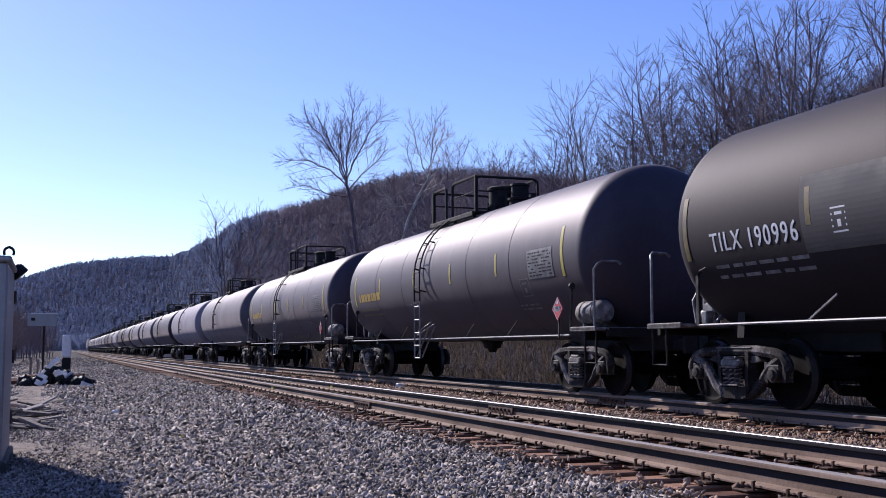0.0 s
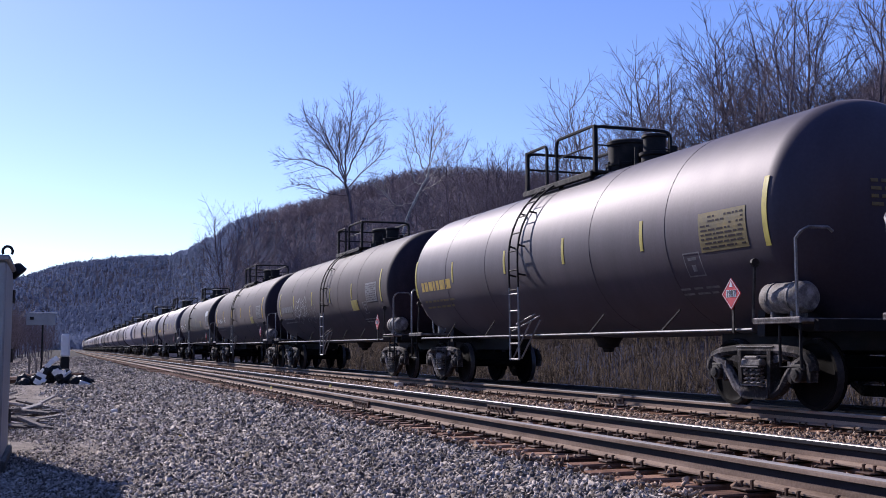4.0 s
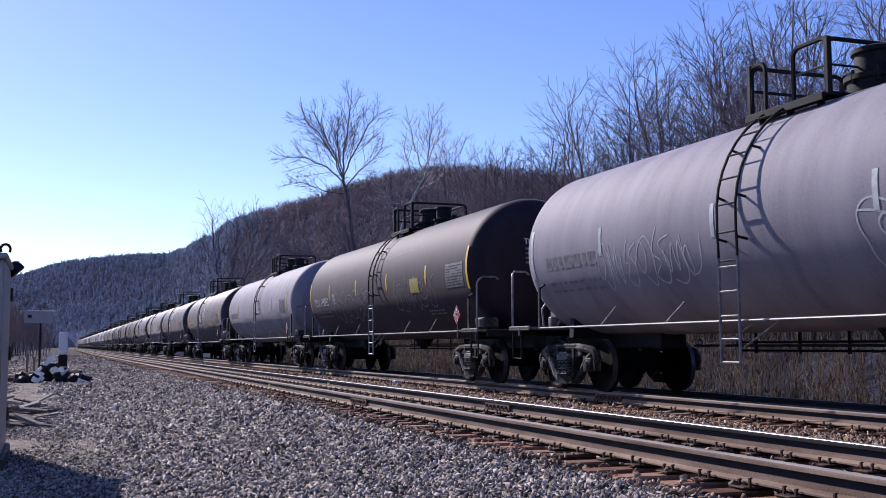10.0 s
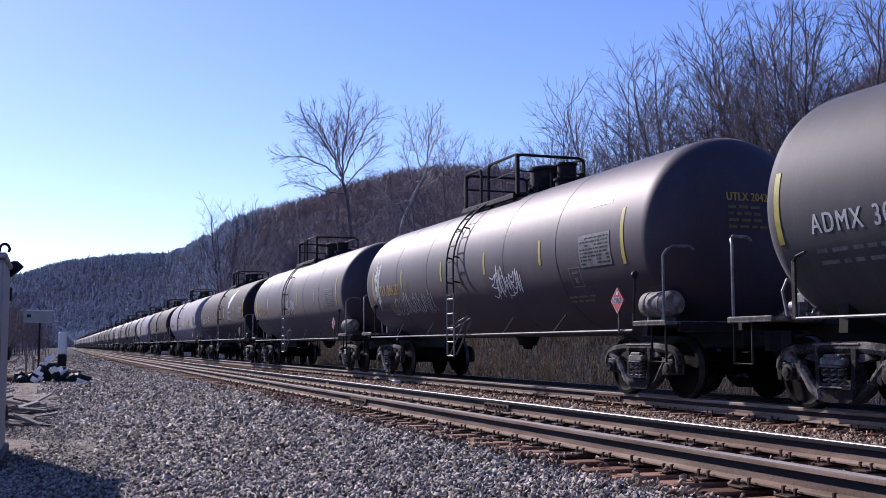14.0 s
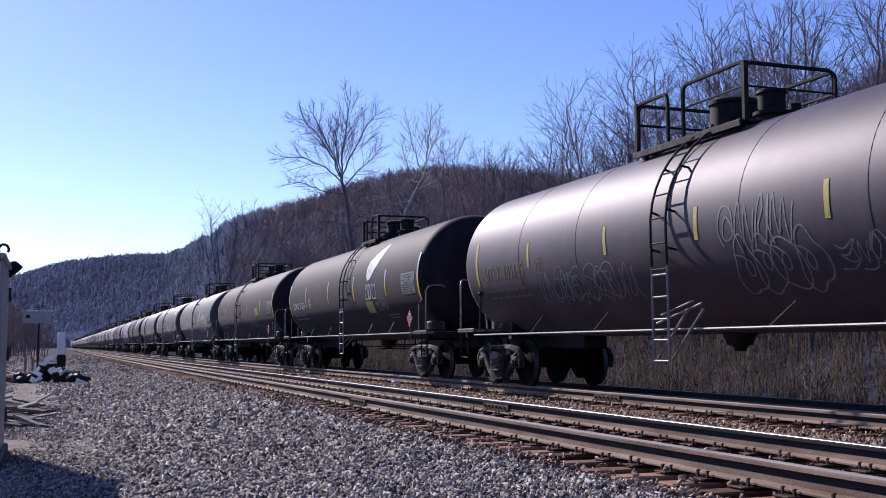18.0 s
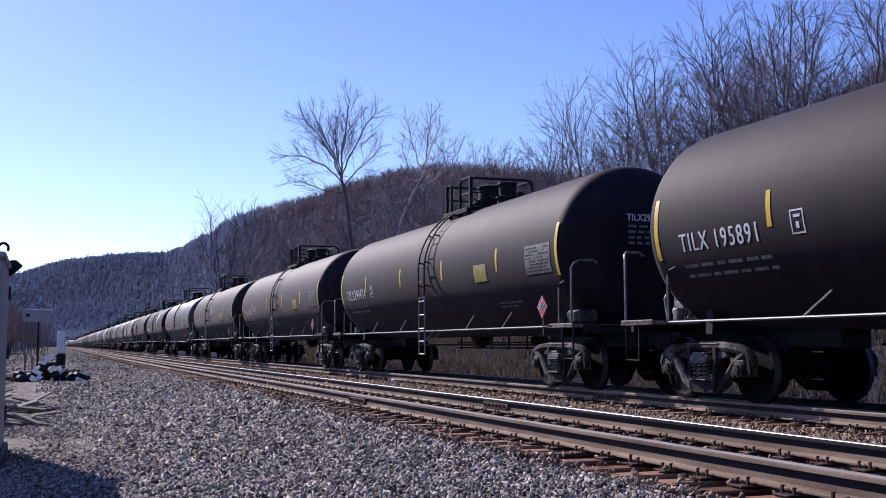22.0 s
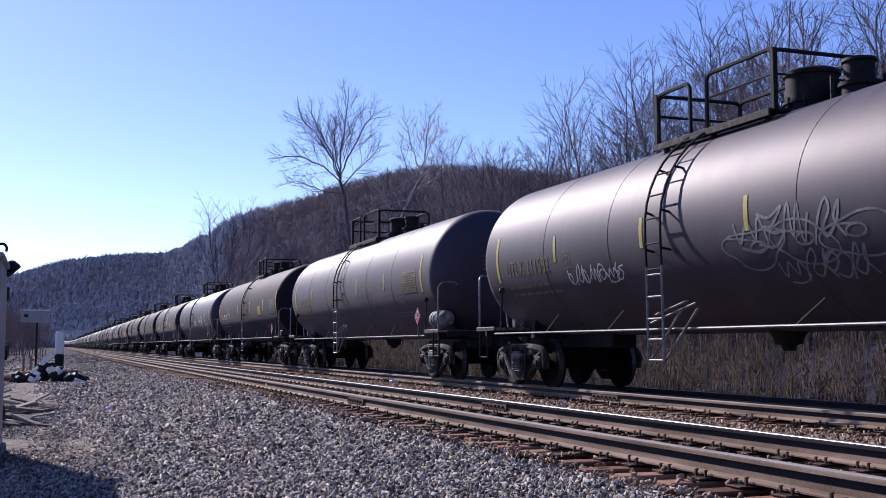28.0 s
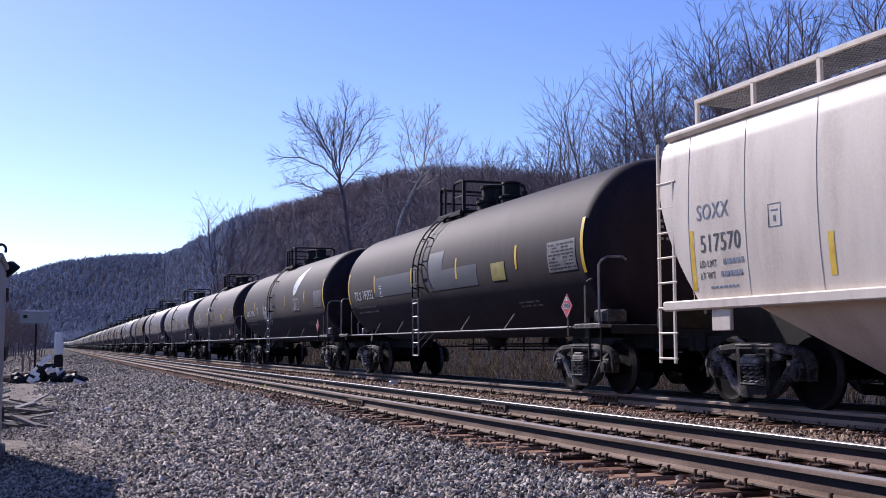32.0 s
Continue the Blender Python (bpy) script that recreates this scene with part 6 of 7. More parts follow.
# sprayed signs: behind the post from, to, arc from, to, paint, stroke, how many, manner
TAGS = {
    2: [(1.9, 5.9, -0.8, -0.1, "faint", 0.032, 8), (2.6, 4.6, -0.55, 0.0, "pale", 0.03, 4)], 5: [(2.1, 3.2, -0.9, -0.35, "faint", 0.05, 2), (6.5, 7.3, 0.3, 0.9, "spray", 0.07, 3)],
    6: [(5.75, 6.3, -0.35, 0.4, "spray", 0.05, 2), (7.0, 7.7, -0.1, 0.5, "spray", 0.05, 3), (6.6, 7.8, -0.75, -0.15, "pale", 0.04, 3), (4.9, 5.2, 0.1, 0.3, "spray", 0.06, 1), (2.0, 5.5, -0.85, -0.45, "faint", 0.04, 8), (8.05, 8.6, -0.5, -0.25, "faint_gold", 0.035, 2, "bubble"),
        (8.1, 8.8, -0.95, -0.6, "dull_spray", 0.035, 2), (8.9, 11.1, -1.15, -0.15, "dull_spray", 0.03, 2, "arch"), (9.5, 10.3, -0.9, -0.55, "faint", 0.035, 2)],
    7: [(4.4, 6.6, -0.85, -0.3, "pale", 0.022, 6), (9.9, 12.1, -0.75, -0.1, "pale", 0.026, 4)], 8: [(2.9, 5.9, -1.0, -0.15, "dull_spray", 0.035, 4, "bubble"), (5.7, 6.9, -0.8, -0.1, "dull_spray", 0.035, 3), (9.2, 12.4, -0.8, 0.0, "faint", 0.03, 6)],
    9: [(2.2, 5.2, -0.8, -0.1, "pale", 0.025, 7), (8.5, 12.0, -0.9, -0.1, "pale", 0.035, 5, "bubble")], 11: [(6.2, 7.6, -0.5, 0.1, "spray", 0.035, 5)],
    12: [(0.0, 0.5, -0.6, 0.5, "spray", 0.04, 3), (1.2, 4.6, -0.95, -0.45, "pale", 0.035, 9), (8.4, 9.9, -0.75, -0.2, "spray", 0.035, 6)],
    13: [(2.9, 4.9, -1.0, 0.0, "pale", 0.04, 2, "hook"), (5.4, 7.4, -0.95, 0.3, "pale", 0.04, 2, "hook"), (9.0, 12.6, -0.7, 0.3, "spray", 0.05, 8), (9.2, 12.4, -0.9, 0.0, "pale", 0.04, 6)],
    14: [(8.8, 10.6, -0.85, -0.45, "dull_spray", 0.04, 4), (12.0, 13.4, -0.7, -0.2, "faint", 0.04, 4)], 15: [(10.85, 11.9, -0.75, -0.4, "dull_spray", 0.03, 6)],
    16: [(2.7, 6.2, -1.05, -0.45, "dull_spray", 0.03, 8), (3.4, 5.6, -0.95, -0.4, "dull_spray", 0.028, 4, "bubble"), (8.7, 10.2, -0.45, 0.2, "dull_spray", 0.035, 4), (8.9, 10.6, -1.15, -0.35, "dull_spray", 0.035, 4, "bubble"), (10.9, 11.7, -0.9, -0.5, "dull_spray", 0.03, 3)],
    17: [(7.0, 7.7, 0.0, 0.4, "spray", 0.03, 3), (10.0, 12.0, -0.8, -0.2, "faint", 0.03, 4)], 18: [(1.8, 4.4, -0.95, -0.45, "faint", 0.035, 7), (4.9, 5.9, -0.6, -0.25, "dull_spray", 0.032, 4), (5.1, 7.2, -1.0, -0.55, "dull_spray", 0.032, 6), (6.2, 6.9, -0.4, -0.1, "faint", 0.03, 3)],
    21: [(8.2, 9.2, -0.2, 0.35, "spray", 0.03, 5), (5.2, 6.6, -0.8, -0.5, "dull_spray", 0.03, 4)],
    22: [(7.2, 8.4, -0.5, -0.15, "spray", 0.035, 5), (9.6, 11.2, -0.55, -0.05, "spray", 0.045, 4), (10.4, 10.7, -0.72, -0.6, "pale", 0.035, 1), (11.9, 13.3, -0.85, 0.15, "pale", 0.045, 5)],
    24: [(8.0, 9.8, -0.7, -0.1, "dull_spray", 0.035, 4)], 25: [(2.9, 4.8, -0.7, -0.4, "pale", 0.035, 7), (7.9, 9.9, -0.5, 0.0, "dull_spray", 0.045, 4), (7.7, 10.6, -0.75, -0.25, "faint", 0.035, 3, "bubble"), (8.6, 10.2, -1.0, -0.6, "dull_spray", 0.04, 4)],
    26: [(5.8, 6.9, 0.1, 0.55, "spray", 0.045, 5), (3.4, 5.0, -0.6, -0.2, "faint", 0.03, 3), (8.9, 9.8, -0.3, 0.0, "dull_spray", 0.04, 3)],
    27: [(4.1, 5.6, -0.7, -0.1, "spray", 0.04, 6), (4.3, 5.3, -0.85, -0.45, "pale", 0.03, 3)],
}
# overpainted squares: behind the post from, to, arc from, to, paint
PATCHES = {
    0: [(2.3, 5.9, -0.6, 0.35, "patch"), (6.8, 9.5, -0.5, 0.35, "patch"), (9.5, 12.3, -0.62, -0.15, "patch"), (13.3, 14.4, 0.14, 0.44, "pale")],
    28: [(2.4, 6.0, -0.4, 0.12, "blue_patch"), (6.9, 10.0, -0.45, 0.0, "blue_patch"), (6.9, 7.9, 0.0, 0.45, "blue_patch")],
    5: [(3.0, 3.2, -0.6, -0.4, "faint")], 12: [(1.4, 1.7, -0.95, -0.75, "faint"), (12.7, 13.5, 0.6, 0.85, "pale")],
}


# long pale scratches in the paint: behind the post from, to, arc from, to
SCRATCHES = {8: [(1.4, 4.6, 0.36, 0.5), (4.8, 5.6, 0.52, 0.6), (8.2, 10.6, 0.62, 0.72), (7.55, 7.7, 0.3, 0.62), (7.75, 7.85, 0.35, 0.5)], 18: [(5.1, 6.3, 0.5, 0.78), (5.6, 5.9, 0.35, 0.6)],
             17: [(7.2, 7.6, 0.1, 0.62), (10.4, 11.1, -0.25, -0.1), (10.9, 11.0, -0.05, -0.4)], 12: [(8.9, 9.6, 0.45, 0.5), (8.95, 9.1, 0.2, 0.48), (9.4, 9.5, 0.25, 0.46)], 16: [(4.8, 5.1, 0.75, 1.0), (4.5, 4.6, 0.5, 0.85), (8.2, 8.3, 0.8, 0.95), (8.35, 8.4, 0.85, 0.98)],
             1: [(7.1, 7.5, 0.1, 0.5)], 21: [(6.9, 7.3, 0.5, 0.62)], 23: [(4.0, 6.5, 0.55, 0.62)], 26: [(3.2, 4.4, 0.6, 0.75)]}


def build_train():
    for k, post, kind, mat, lad, marks, ink, tape, label in FLEET:
        dl = 0.75 if k in (3, 4) else 0.15 if kind == "B" else 0.0
        ORIGIN[0] = 7.0 if kind == "B" else 7.45
        car, wheels = base_car(kind, mat, lad, label, dl, number=k)
        dress(car, k, kind, mat, lad, marks, ink, tape)
        head_writing(car, marks, ink, HALF - dl - (0.0 if kind == "B" else 0.22), 0.0 if kind == "B" else 0.22, k)
        for a, b, w0, w1, m in PATCHES.get(k, []):
            part("overpaint", sticker("overpaint", y_of(a), y_of(b), w0, w1, m, 0.004), car, label="pale blank sheet over the stencils" if m == "pale" else "flat grey overpainted square")
        for i, (a, b, w0, w1, m, wd, n, *style) in enumerate(TAGS.get(k, [])):
            for sign in scrawl(a, b, w0, w1, 10 * k + i, wd, n, *style):
                sign.materials[0] = M[m]
                part("graffiti", sign, car, label="looping sprayed sign")
        for a, b, w0, w1 in SCRATCHES.get(k, []):
            s = Shape()
            rnd = random.Random(k)
            ribbon(s, [(y_of(a + (b - a) * i / 8), w0 + (w1 - w0) * i / 8 + rnd.uniform(-0.003, 0.003)) for i in range(9)], 0.006)
            part("scratch", s.mesh("scratch", M["faint"]), car, label="pale scratch in the paint")
        if k in (10, 15, 27):
            leaf_logo(car, 10.2, 0.15)
        CARS.append((car, post - ORIGIN[0]))
        WHEELS.append((wheels, post - ORIGIN[0]))
    rnd = random.Random(3)
    y = 13.13
    paints = ["rosy", "rosy", "mid_grey", "grey", "gloss", "mid_grey", "mid_grey", "gloss", "faded", "grey", "gloss", "matte"]
    for i in range(1, 22):
        y += 18.25
        mat = paints[(i - 1) % len(paints)]
        near = i <= 2
        kind = "B" if i in (1, 2, 4, 7, 9) else "A"
        tone = {"gloss": "dusty black", "rosy": "dusty brown-black", "mid_grey": "dull grey", "grey": "light grey", "faded": "faded black", "matte": "charcoal"}[mat]
        ORIGIN[0] = 7.0 if kind == "B" else 7.45
        car, wheels = base_car(kind, mat, 6.2, tone + " tank car far down the train", 0.15 if kind == "B" else 0.0, near)
        if near:
            dress(car, -i, kind, mat, 6.2, "", "gold", "dull_yellow")
        CARS.append((car, y - ORIGIN[0]))
        if near:
            WHEELS.append((wheels, y - ORIGIN[0]))
    return y


TRAIN_HEAD = build_train()


# ---- covered hopper ----
def side_x(z):
    """Half width of the hopper's side sheet at that height."""
    return 1.58 - 0.055 * (2.6 - z) ** 2 if z < 2.6 else 1.58 - 0.05 * (z - 2.6) ** 2


def hopper_car(label):
    car = thing("hopper_car", label, "hopper car", group="cars of the freight train")
    L, W = 8.0, 1.56
    # rounded side sheets that draw in towards the car's ends below
    levels = [1.42 + 0.17 * i for i in range(14)]
    half = [side_x(z) for z in levels] + [1.4, 1.25]
    levels += [3.78, 3.86]
    n = 2 * len(levels)
    s = Shape()
    for sign in (1, -1):
        ring = [(-h, z) for h, z in zip(half, levels)] + [(h, z) for h, z in reversed(list(zip(half, levels)))]
        s.v += [(u, sign * (7.75 - 0.85 * max(0.0, (3.0 - w) / 1.58) ** 1.45), w) for u, w in ring]
    s.f = [(i, (i + 1) % n, n + (i + 1) % n, n + i) for i in range(n)] + [tuple(range(n - 1, -1, -1)), tuple(range(n, 2 * n))]
    part("body", s.mesh("body", M["cream"], True), car)
    for side in (-1, 1):
        part("roof_edge", Shape().box((side * 1.4, 0, 3.83), (0.18, 15.6, 0.13), 0.05).mesh("roof_edge", M["cream"]), car)
        part("side_sill", Shape().box((side * 1.53, 0, 1.36), (0.12, 15.4, 0.14), 0.02).mesh("side_sill", M["cream"]), car)
        for y in (7.0, 5.7, 4.3, 2.9, 1.5, 0, -1.5, -2.9, -4.3, -5.7, -7.0):
            rib = Shape()
            rib.tube([(side * side_x(z), y, z) for z in np.linspace(1.43, 3.7, 9)], 0.006, 5)
            part("rib", rib.mesh("rib", M["cream"], True), car)
        for d in (-1, 1):
            lad = Shape()
            lad.box((side * 1.56, d * 7.42, 1.85), (0.035, 0.05, 2.6), 0.006)
            lad.box((side * 1.545, d * 7.84, 2.15), (0.035, 0.05, 3.2), 0.006)
            for i in range(8):
                lad.cyl((side * 1.565, d * 7.36, 0.62 + 0.36 * i), (side * 1.565, d * 7.84, 0.62 + 0.36 * i), 0.016, n=6)
            part("ladder", lad.mesh("ladder", M["cream"]), car)
            part("jacking_pad", Shape().box((side * 1.5, d * 6.35, 1.18), (0.06, 0.42, 0.36), 0.01).mesh("jacking_pad", M["cream"]), car)
        walk_s = Shape()
        for y in np.linspace(-7.3, 7.3, 12):
            walk_s.box((side * 1.2, y, 4.08), (0.05, 0.07, 0.42), 0.004)
        walk_s.box((side * 1.2, 0, 4.3), (0.05, 14.7, 0.07), 0.006)
        part("roof_walk_rail", walk_s.mesh("roof_walk_rail", M["cream"]), car)
        grate = Shape()
        for i in range(180):
            grate.box((side * 0.86, -7.3 + 14.6 * i / 179, 4.27), (0.66, 0.022, 0.03), 0)
        for x in np.linspace(0.54, 1.18, 14):
            grate.box((side * x, 0, 4.275), (0.014, 14.6, 0.035), 0)
        part("roof_walk", grate.mesh("roof_walk", M["alum"]), car, label="metal grating walkway")
    for y in (5.4, 1.8, -1.8, -5.4):
        part("hatch", Shape().box((0, y, 3.95), (0.7, 3.0, 0.12), 0.03).mesh("hatch", M["cream"]), car)
    for y in (3.9, 0, -3.9):
        part("chute", Shape().add([(-1.45, y + 1.9, 1.36), (1.45, y + 1.9, 1.36), (1.45, y - 1.9, 1.36), (-1.45, y - 1.9, 1.36), (-0.5, y + 0.5, 0.42), (0.5, y + 0.5, 0.42), (0.5, y - 0.5, 0.42), (-0.5, y - 0.5, 0.42)],
                                  [(0, 1, 2, 3), (4, 7, 6, 5), (0, 4, 5, 1), (1, 5, 6, 2), (2, 6, 7, 3), (3, 7, 4, 0)]).mesh("chute", M["cream"]), car, label="sloping cream discharge chute")
    for d in (-1, 1):
        e = Shape()
        e.slab([(d * 5.6, 1.36), (d * 8.2, 1.36), (d * 8.2, 0.8), (d * 7.6, 0.72), (d * 5.6, 0.8)], -0.28, 0.28, "x")
        e.box((0, d * 8.05, 1.2), (2.9, 0.12, 0.3), 0.02)
        for x in (-0.9, 0.9):
            e.box((x, d * 7.6, 2.0), (0.08, 0.1, 1.5), 0.01)
        part("end_frame", e.mesh("end_frame", M["black"]), car)
        part("coupler", kept("coupler", coupler_mesh), car, (0, d * 8.3, 0), rz=0 if d > 0 else math.pi)
    wheels = []
    for d in (-1, 1):
        wheels += make_truck(car, d * 6.3)
    return car, wheels


def hopper_writing(car):
    def flat(text, size, y, z, mat, name, wide=0.85, by=0.004):
        pts, faces = letters(text, size, wide)
        s = Shape()
        bold(s, pts, faces, lambda x, w, k: (-side_x(z + w) - 0.003 - 0.001 * k, y - x, z + w), by)
        part(name, s.mesh(name, M[mat]), car, label="stencilled car marks")

    flat("SOXX", 0.31, 6.8, 2.5, "blue_ink", "owner_mark")
    flat("517570", 0.34, 6.74, 2.06, "ink", "car_number")
    s = Shape()
    rnd = random.Random(8)
    for j in range(3):
        x = (0.55, 0.48, 0.22)[j]
        z = (1.91, 1.75, 1.58)[j]
        while x < (0.98, 0.9, 0.8)[j]:
            l = rnd.uniform(0.05, 0.09)
            s.box((-side_x(z) - 0.002, 6.78 - x - l / 2, z), (0.004, l, 0.065 if j < 2 else 0.03))
            x += l + 0.03
    tagged(part("load_limit", s.mesh("load_limit", M["blue_ink"]), car), kind="stuff")
    flat("LD LMT", 0.13, 6.78, 1.86, "ink", "load_limit_words", 0.85, 0.002)
    flat("LT WT", 0.13, 6.78, 1.7, "ink", "light_weight_words", 0.85, 0.002)
    for y, z0, z1 in ((6.93, 1.55, 2.38), (4.1, 1.6, 2.1)):
        part("reflective_stripe", Shape().add([(-side_x(z) - 0.004, y + d, z) for z in (z0, (z0 + z1) / 2, z1) for d in (0.05, -0.05)], [(0, 1, 3, 2), (2, 3, 5, 4)]).mesh("reflective_stripe", M["yellow"]), car)
    b = Shape()
    for dy, dz, sy, sz in ((0, 0.14, 0.25, 0.01), (0, -0.14, 0.25, 0.01), (0.12, 0, 0.01, 0.28), (-0.12, 0, 0.01, 0.28), (0, 0.06, 0.13, 0.018), (0, -0.04, 0.04, 0.07)):
        b.box((-side_x(2.4 + dz) - 0.002, 5.1 + dy, 2.4 + dz), (0.004, sy, sz))
    part("inspection_box", b.mesh("inspection_box", M["blue_ink"]), car)


tail, tail_wheels = hopper_car("cream covered hopper car with dark marks and a roof walkway")
hopper_writing(tail)
CARS.append((tail, 13.84 - 32 * SPEED - 7.84))
WHEELS.append((tail_wheels, 13.84 - 32 * SPEED - 7.84))
lead, lead_wheels = hopper_car("cream covered hopper car at the head of the tank cars")
CARS.append((lead, TRAIN_HEAD + 18.2 - 7.45))


# ---- beside the tracks ----
def relay_case():
    """Tall aluminium equipment case with a lifting eye; only its edge is in view."""
    c = thing("equipment_case", "tall grey aluminium trackside case with a lifting eye", "equipment case", (-0.47, 14.6, GROUND))
    s = Shape()
    s.box((-0.55, -1.6, 1.09), (1.1, 2.0, 2.18), 0.02)
    part("cabinet", s.mesh("cabinet", M["alum"]), c)
    part("base_plinth", Shape().box((-0.55, -1.6, 0.05), (1.2, 2.1, 0.22), 0.02).mesh("base_plinth", M["cast"]), c)
    part("roof", Shape().box((-0.55, -1.6, 2.21), (1.16, 2.1, 0.06), 0.015).mesh("roof", M["alum"]), c)
    eye = Shape()
    eye.tube([(-0.07 + 0.055 * math.cos(a), -0.75, 2.43 + 0.06 * math.sin(a)) for a in np.linspace(-0.6, math.pi + 0.6, 12)], 0.016, 6)
    part("lifting_eye", eye.mesh("lifting_eye", M["black"], True), c, label="black lifting eye")
    part("eye_stem", Shape().cyl((-0.07, -0.75, 2.15), (-0.07, -0.75, 2.39), 0.014, n=6).mesh("eye_stem", M["black"]), c)
    hood = Shape()
    hood.lathe([(0, 0.02), (0.015, 0.06), (0.05, 0.09), (0.14, 0.1), (0.15, 0.09)], (0, 0, 0), "x", 14)
    lamp = part("lamp_hood", hood.mesh("lamp_hood", M["tarp"], True), c, (-0.02, -0.75, 2.27), "dark round lamp hood")
    lamp.rotation_euler = (0, radians(48), 0)
    for z in (0.5, 1.2, 1.9):
        part("hinge", Shape().cyl((0.012, -0.66, z - 0.08), (0.012, -0.66, z + 0.08), 0.018, n=8).mesh("hinge", M["cast"]), c)


relay_case()


def sign_post():
    c = thing("trackside_sign", "back of a pale sign panel on a thin dark post", "sign", (-0.55, 62.0, GROUND - 0.02))
    part("post", Shape().cyl((0, 0, 0), (0, 0, 3.3), 0.05, n=8).mesh("post", M["black"]), c)
    part("panel", Shape().box((-0.1, -0.06, 2.85), (1.45, 0.03, 0.62), 0.008).mesh("panel", M["alum"]), c)
    part("top_rail", Shape().box((0, -0.08, 3.2), (1.4, 0.05, 0.06), 0.008).mesh("top_rail", M["sheet"]), c)
    part("bracket", Shape().box((-0.55, -0.09, 2.9), (0.2, 0.03, 0.16), 0.01).mesh("bracket", M["black"]), c)


sign_post()


def marker_post():
    c = thing("marker_post", "thick post, white above and black below", "post", (0.43, 43.0, GROUND - 0.02))
    part("lower_shaft", Shape().box((0, 0, 0.5), (0.32, 0.32, 1.0), 0.03).mesh("lower_shaft", M["tarp"]), c)
    part("upper_shaft", Shape().box((0, 0, 1.42), (0.32, 0.32, 0.85), 0.05).mesh("upper_shaft", M["sheet"]), c)


marker_post()


def scrap_pile():
    rnd = random.Random(12)
    for i in range(26):
        x, y = (0.05 + rnd.gauss(0, 0.34), 40.6 + rnd.uniform(-0.8, 0.8)) if i < 15 else (-0.7 + rnd.uniform(-0.5, 0.4), 40.0 + rnd.uniform(-0.4, 0.6)) if i > 19 else (0.85 + rnd.uniform(-0.25, 0.3), 39.5 + rnd.uniform(-0.4, 0.4))
        r = rnd.uniform(0.16, 0.3)
        high = max(0.0, 0.75 - abs(x - 0.05) * 0.9) * rnd.random() if i < 15 else 0
        s = Shape()
        s.lathe([(-r, r * 0.3), (-r * 0.7, r * 0.8), (0, r), (r * 0.6, r * 0.75), (r * 0.85, r * 0.3)], (0, 0, 0), "z", 9)
        s.v = [tuple(q * (1 + 0.55 * noise.noise(Vector((a * 7 + j * 9, b * 7, c * 7 + i)))) for j, q in enumerate((a, b, c))) for a, b, c in s.v]
        t = new("refuse_bag", s.mesh("refuse_bag", M["tarp"]))
        t.location = (x, y, GROUND + r * 0.55 + high)
        t.rotation_euler = (rnd.uniform(-1, 1), rnd.uniform(-1, 1), rnd.uniform(0, 6))
        tagged(t, "crumpled black plastic refuse bag lying on the gravel", "bag", "refuse heap by the track")
    for i in range(14):
        x, y = (0.05 + rnd.gauss(0, 0.33), 39.6 + rnd.uniform(-0.3, 0.3)) if i < 13 else (0.9 + rnd.uniform(-0.3, 0.35), 39.0 + rnd.uniform(-0.2, 0.2))
        t = new("scrap_board", Shape().box((0, 0, 0), (rnd.uniform(0.12, 0.42), rnd.uniform(0.03, 0.1), rnd.uniform(0.08, 0.18)), 0.01).mesh("scrap_board", M["sheet"]))
        t.location = (x, y, GROUND + 0.08 + rnd.uniform(0, 0.9) * max(0, 1 - abs(x - 0.05) * 1.3))
        t.rotation_euler = (rnd.uniform(-0.5, 0.5), rnd.uniform(-0.9, 0.9), rnd.uniform(-1, 1))
        tagged(t, "white scrap of board on the refuse heap", "scrap", "refuse heap by the track")
    for i in range(9):
        t = new("old_tie", Shape().box((0, 0, 0), (rnd.uniform(1.2, 2.5), 0.23, 0.18), 0.015).mesh("old_tie", M["tie"]))
        t.location = (-1.7 + 0.25 * i, 41.5 + 1.3 * i, GROUND + 0.1)
        t.rotation_euler = (0, 0, rnd.uniform(-0.4, 0.4))
        tagged(t, "discarded wooden tie on the gravel", "railway tie", "discarded ties")
    for x, y, h in ((-1.0, 54.0, 0.9), (-0.75, 58.0, 0.75)):
        t = new("stake", Shape().cyl((0, 0, -0.1), (0, 0, h), 0.05, n=8).mesh("stake", M["plank"]))
        t.location = (x, y, GROUND)
        tagged(t, "short grey stake standing in the gravel", "stake", "stakes by the track")


scrap_pile()


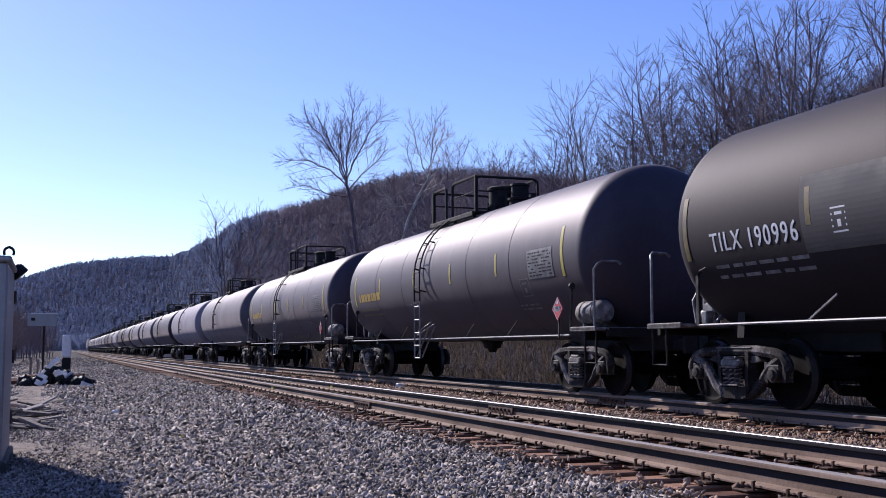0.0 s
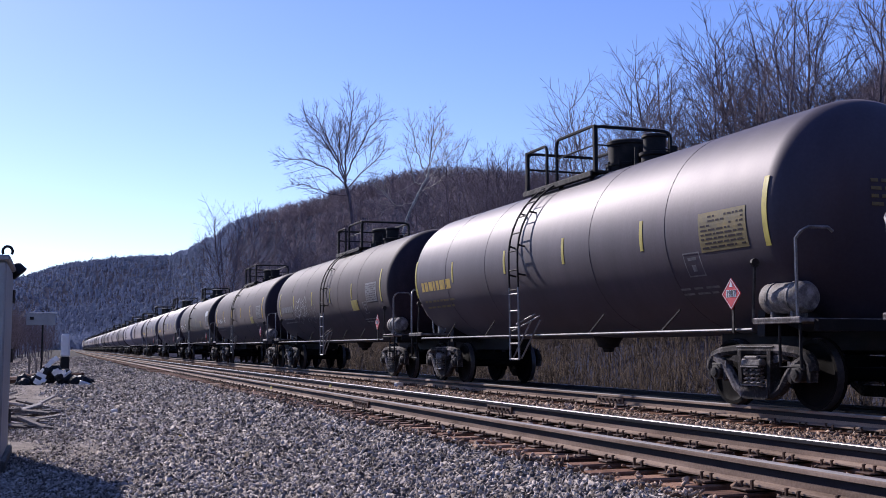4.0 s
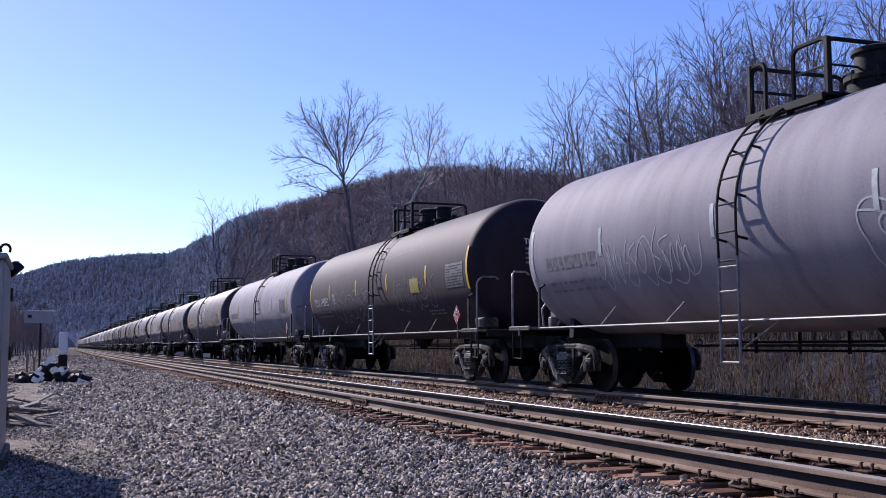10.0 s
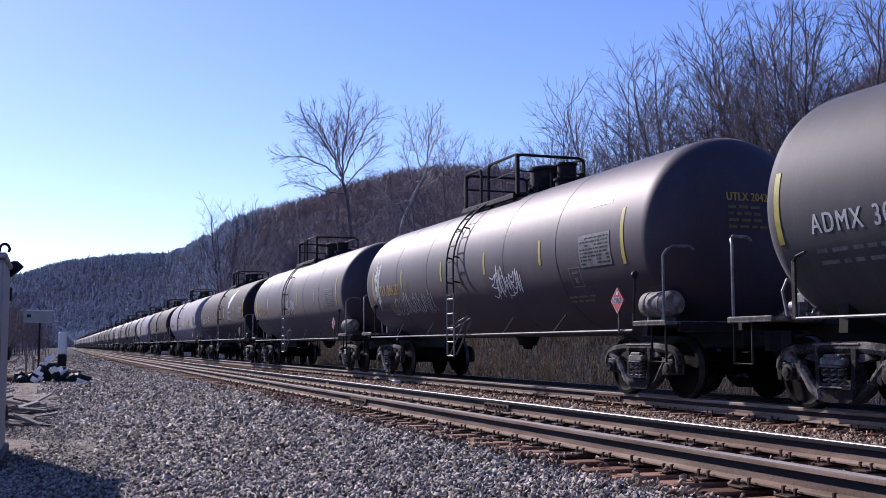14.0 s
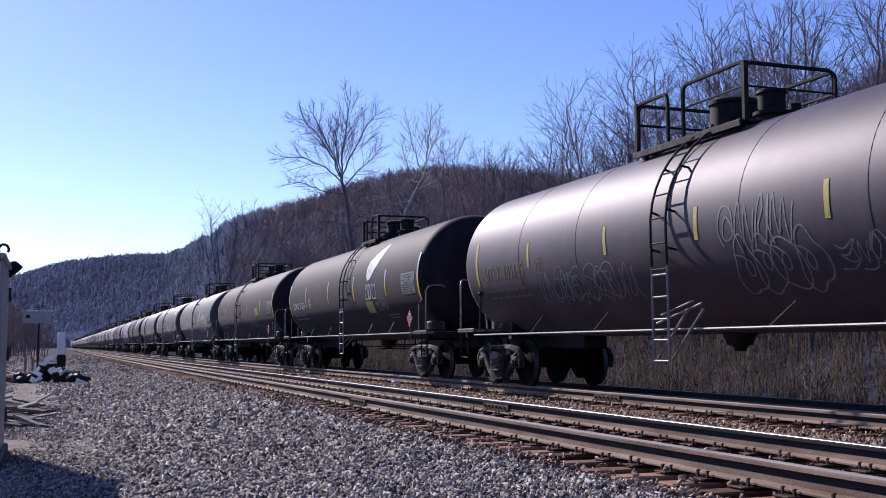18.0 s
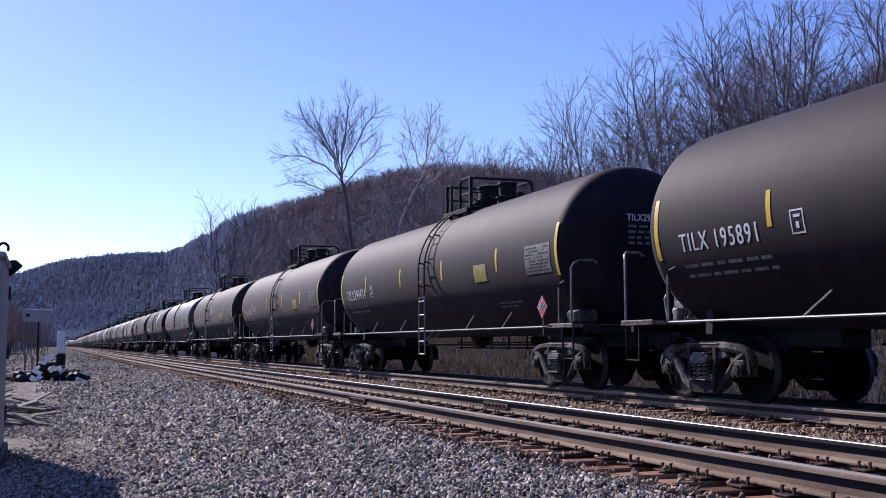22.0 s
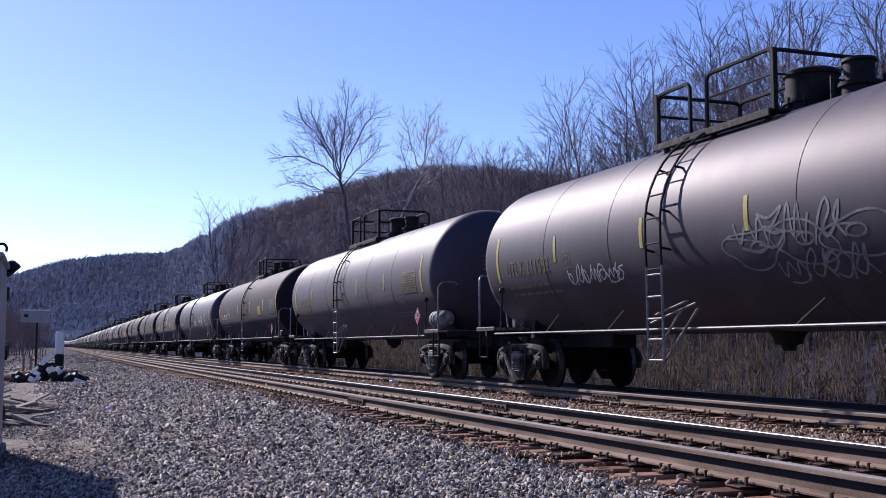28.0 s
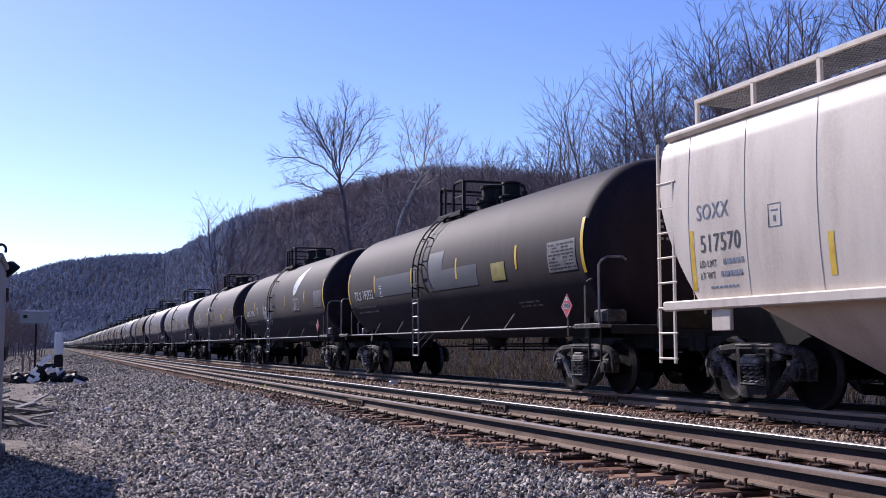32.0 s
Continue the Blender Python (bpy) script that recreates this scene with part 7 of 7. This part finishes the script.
def plank_pile():
    rnd = random.Random(22)
    for i in range(34):
        t = new("plank", Shape().box((0, 0, 0), (rnd.uniform(0.35, 1.0), rnd.uniform(0.06, 0.16), rnd.uniform(0.02, 0.05)), 0.006).mesh("plank", M["plank"]))
        x, y = -0.62 + rnd.uniform(-0.4, 0.5), 20.2 + rnd.uniform(-2.2, 3.6)
        t.location = (x, y, GROUND + 0.08 + 0.055 * (i % 6) * (0.35 + 0.65 * (x < -0.55)))
        t.rotation_euler = (rnd.uniform(-0.3, 0.3), rnd.uniform(-0.35, 0.35), rnd.uniform(-0.9, 0.9))
        tagged(t, "broken weathered plank lying on the gravel", "plank", "broken planks")


plank_pile()
for x, y, sz, m, lab in ((1.15, 22.0, (0.11, 0.07, 0.07), "sheet", "small shiny white scrap on the ballast"), (1.72, 15.8, (0.045, 0.03, 0.03), "yellow", "small yellow scrap on the ballast"), (X2 - 1.35, 27.5, (0.22, 0.12, 0.14), "sheet", "white scrap lying between the tracks")):
    t = new("litter", Shape().box((0, 0, 0), sz, 0.012, Matrix.Rotation(0.4, 3, "Z")).mesh("litter", M[m]))
    t.location = (x, y, bed_z(x) + 0.025 + sz[2] / 2)
    tagged(t, lab, "litter")


# ---- the run of the train ----
def car_pose(y):
    slope = (track_x(y + 6) - track_x(y - 6)) / 12
    return Matrix.Translation((track_x(y), y, 0)) @ Matrix.Rotation(-math.atan(slope), 4, "Z")


def motions():
    times = [0, 1 / 30, 2 / 30] + list(range(1, 32)) + [32 - 2 / 30, 32 - 1 / 30, 32]
    for car, start in CARS:
        walk(car, [(t, car_pose(start + SPEED * t)) for t in times])
    step = SPEED / 30 / 0.4572
    for wheels, start in WHEELS:
        first = max(0, math.floor((-4 - start) / SPEED * 30))
        last = min(960, math.ceil((62 - start) / SPEED * 30))
        for w in wheels:
            at = Matrix.Translation(w.location)
            rows = [] if first == 0 else [(0, at)]
            rows += [(f / 30, at @ Matrix.Rotation(-step * (f - first), 4, "X")) for f in range(first, max(last, first + 1) + 1)]
            if last < 960:
                rows.append((32, rows[-1][1]))
            walk(w, rows)


motions()
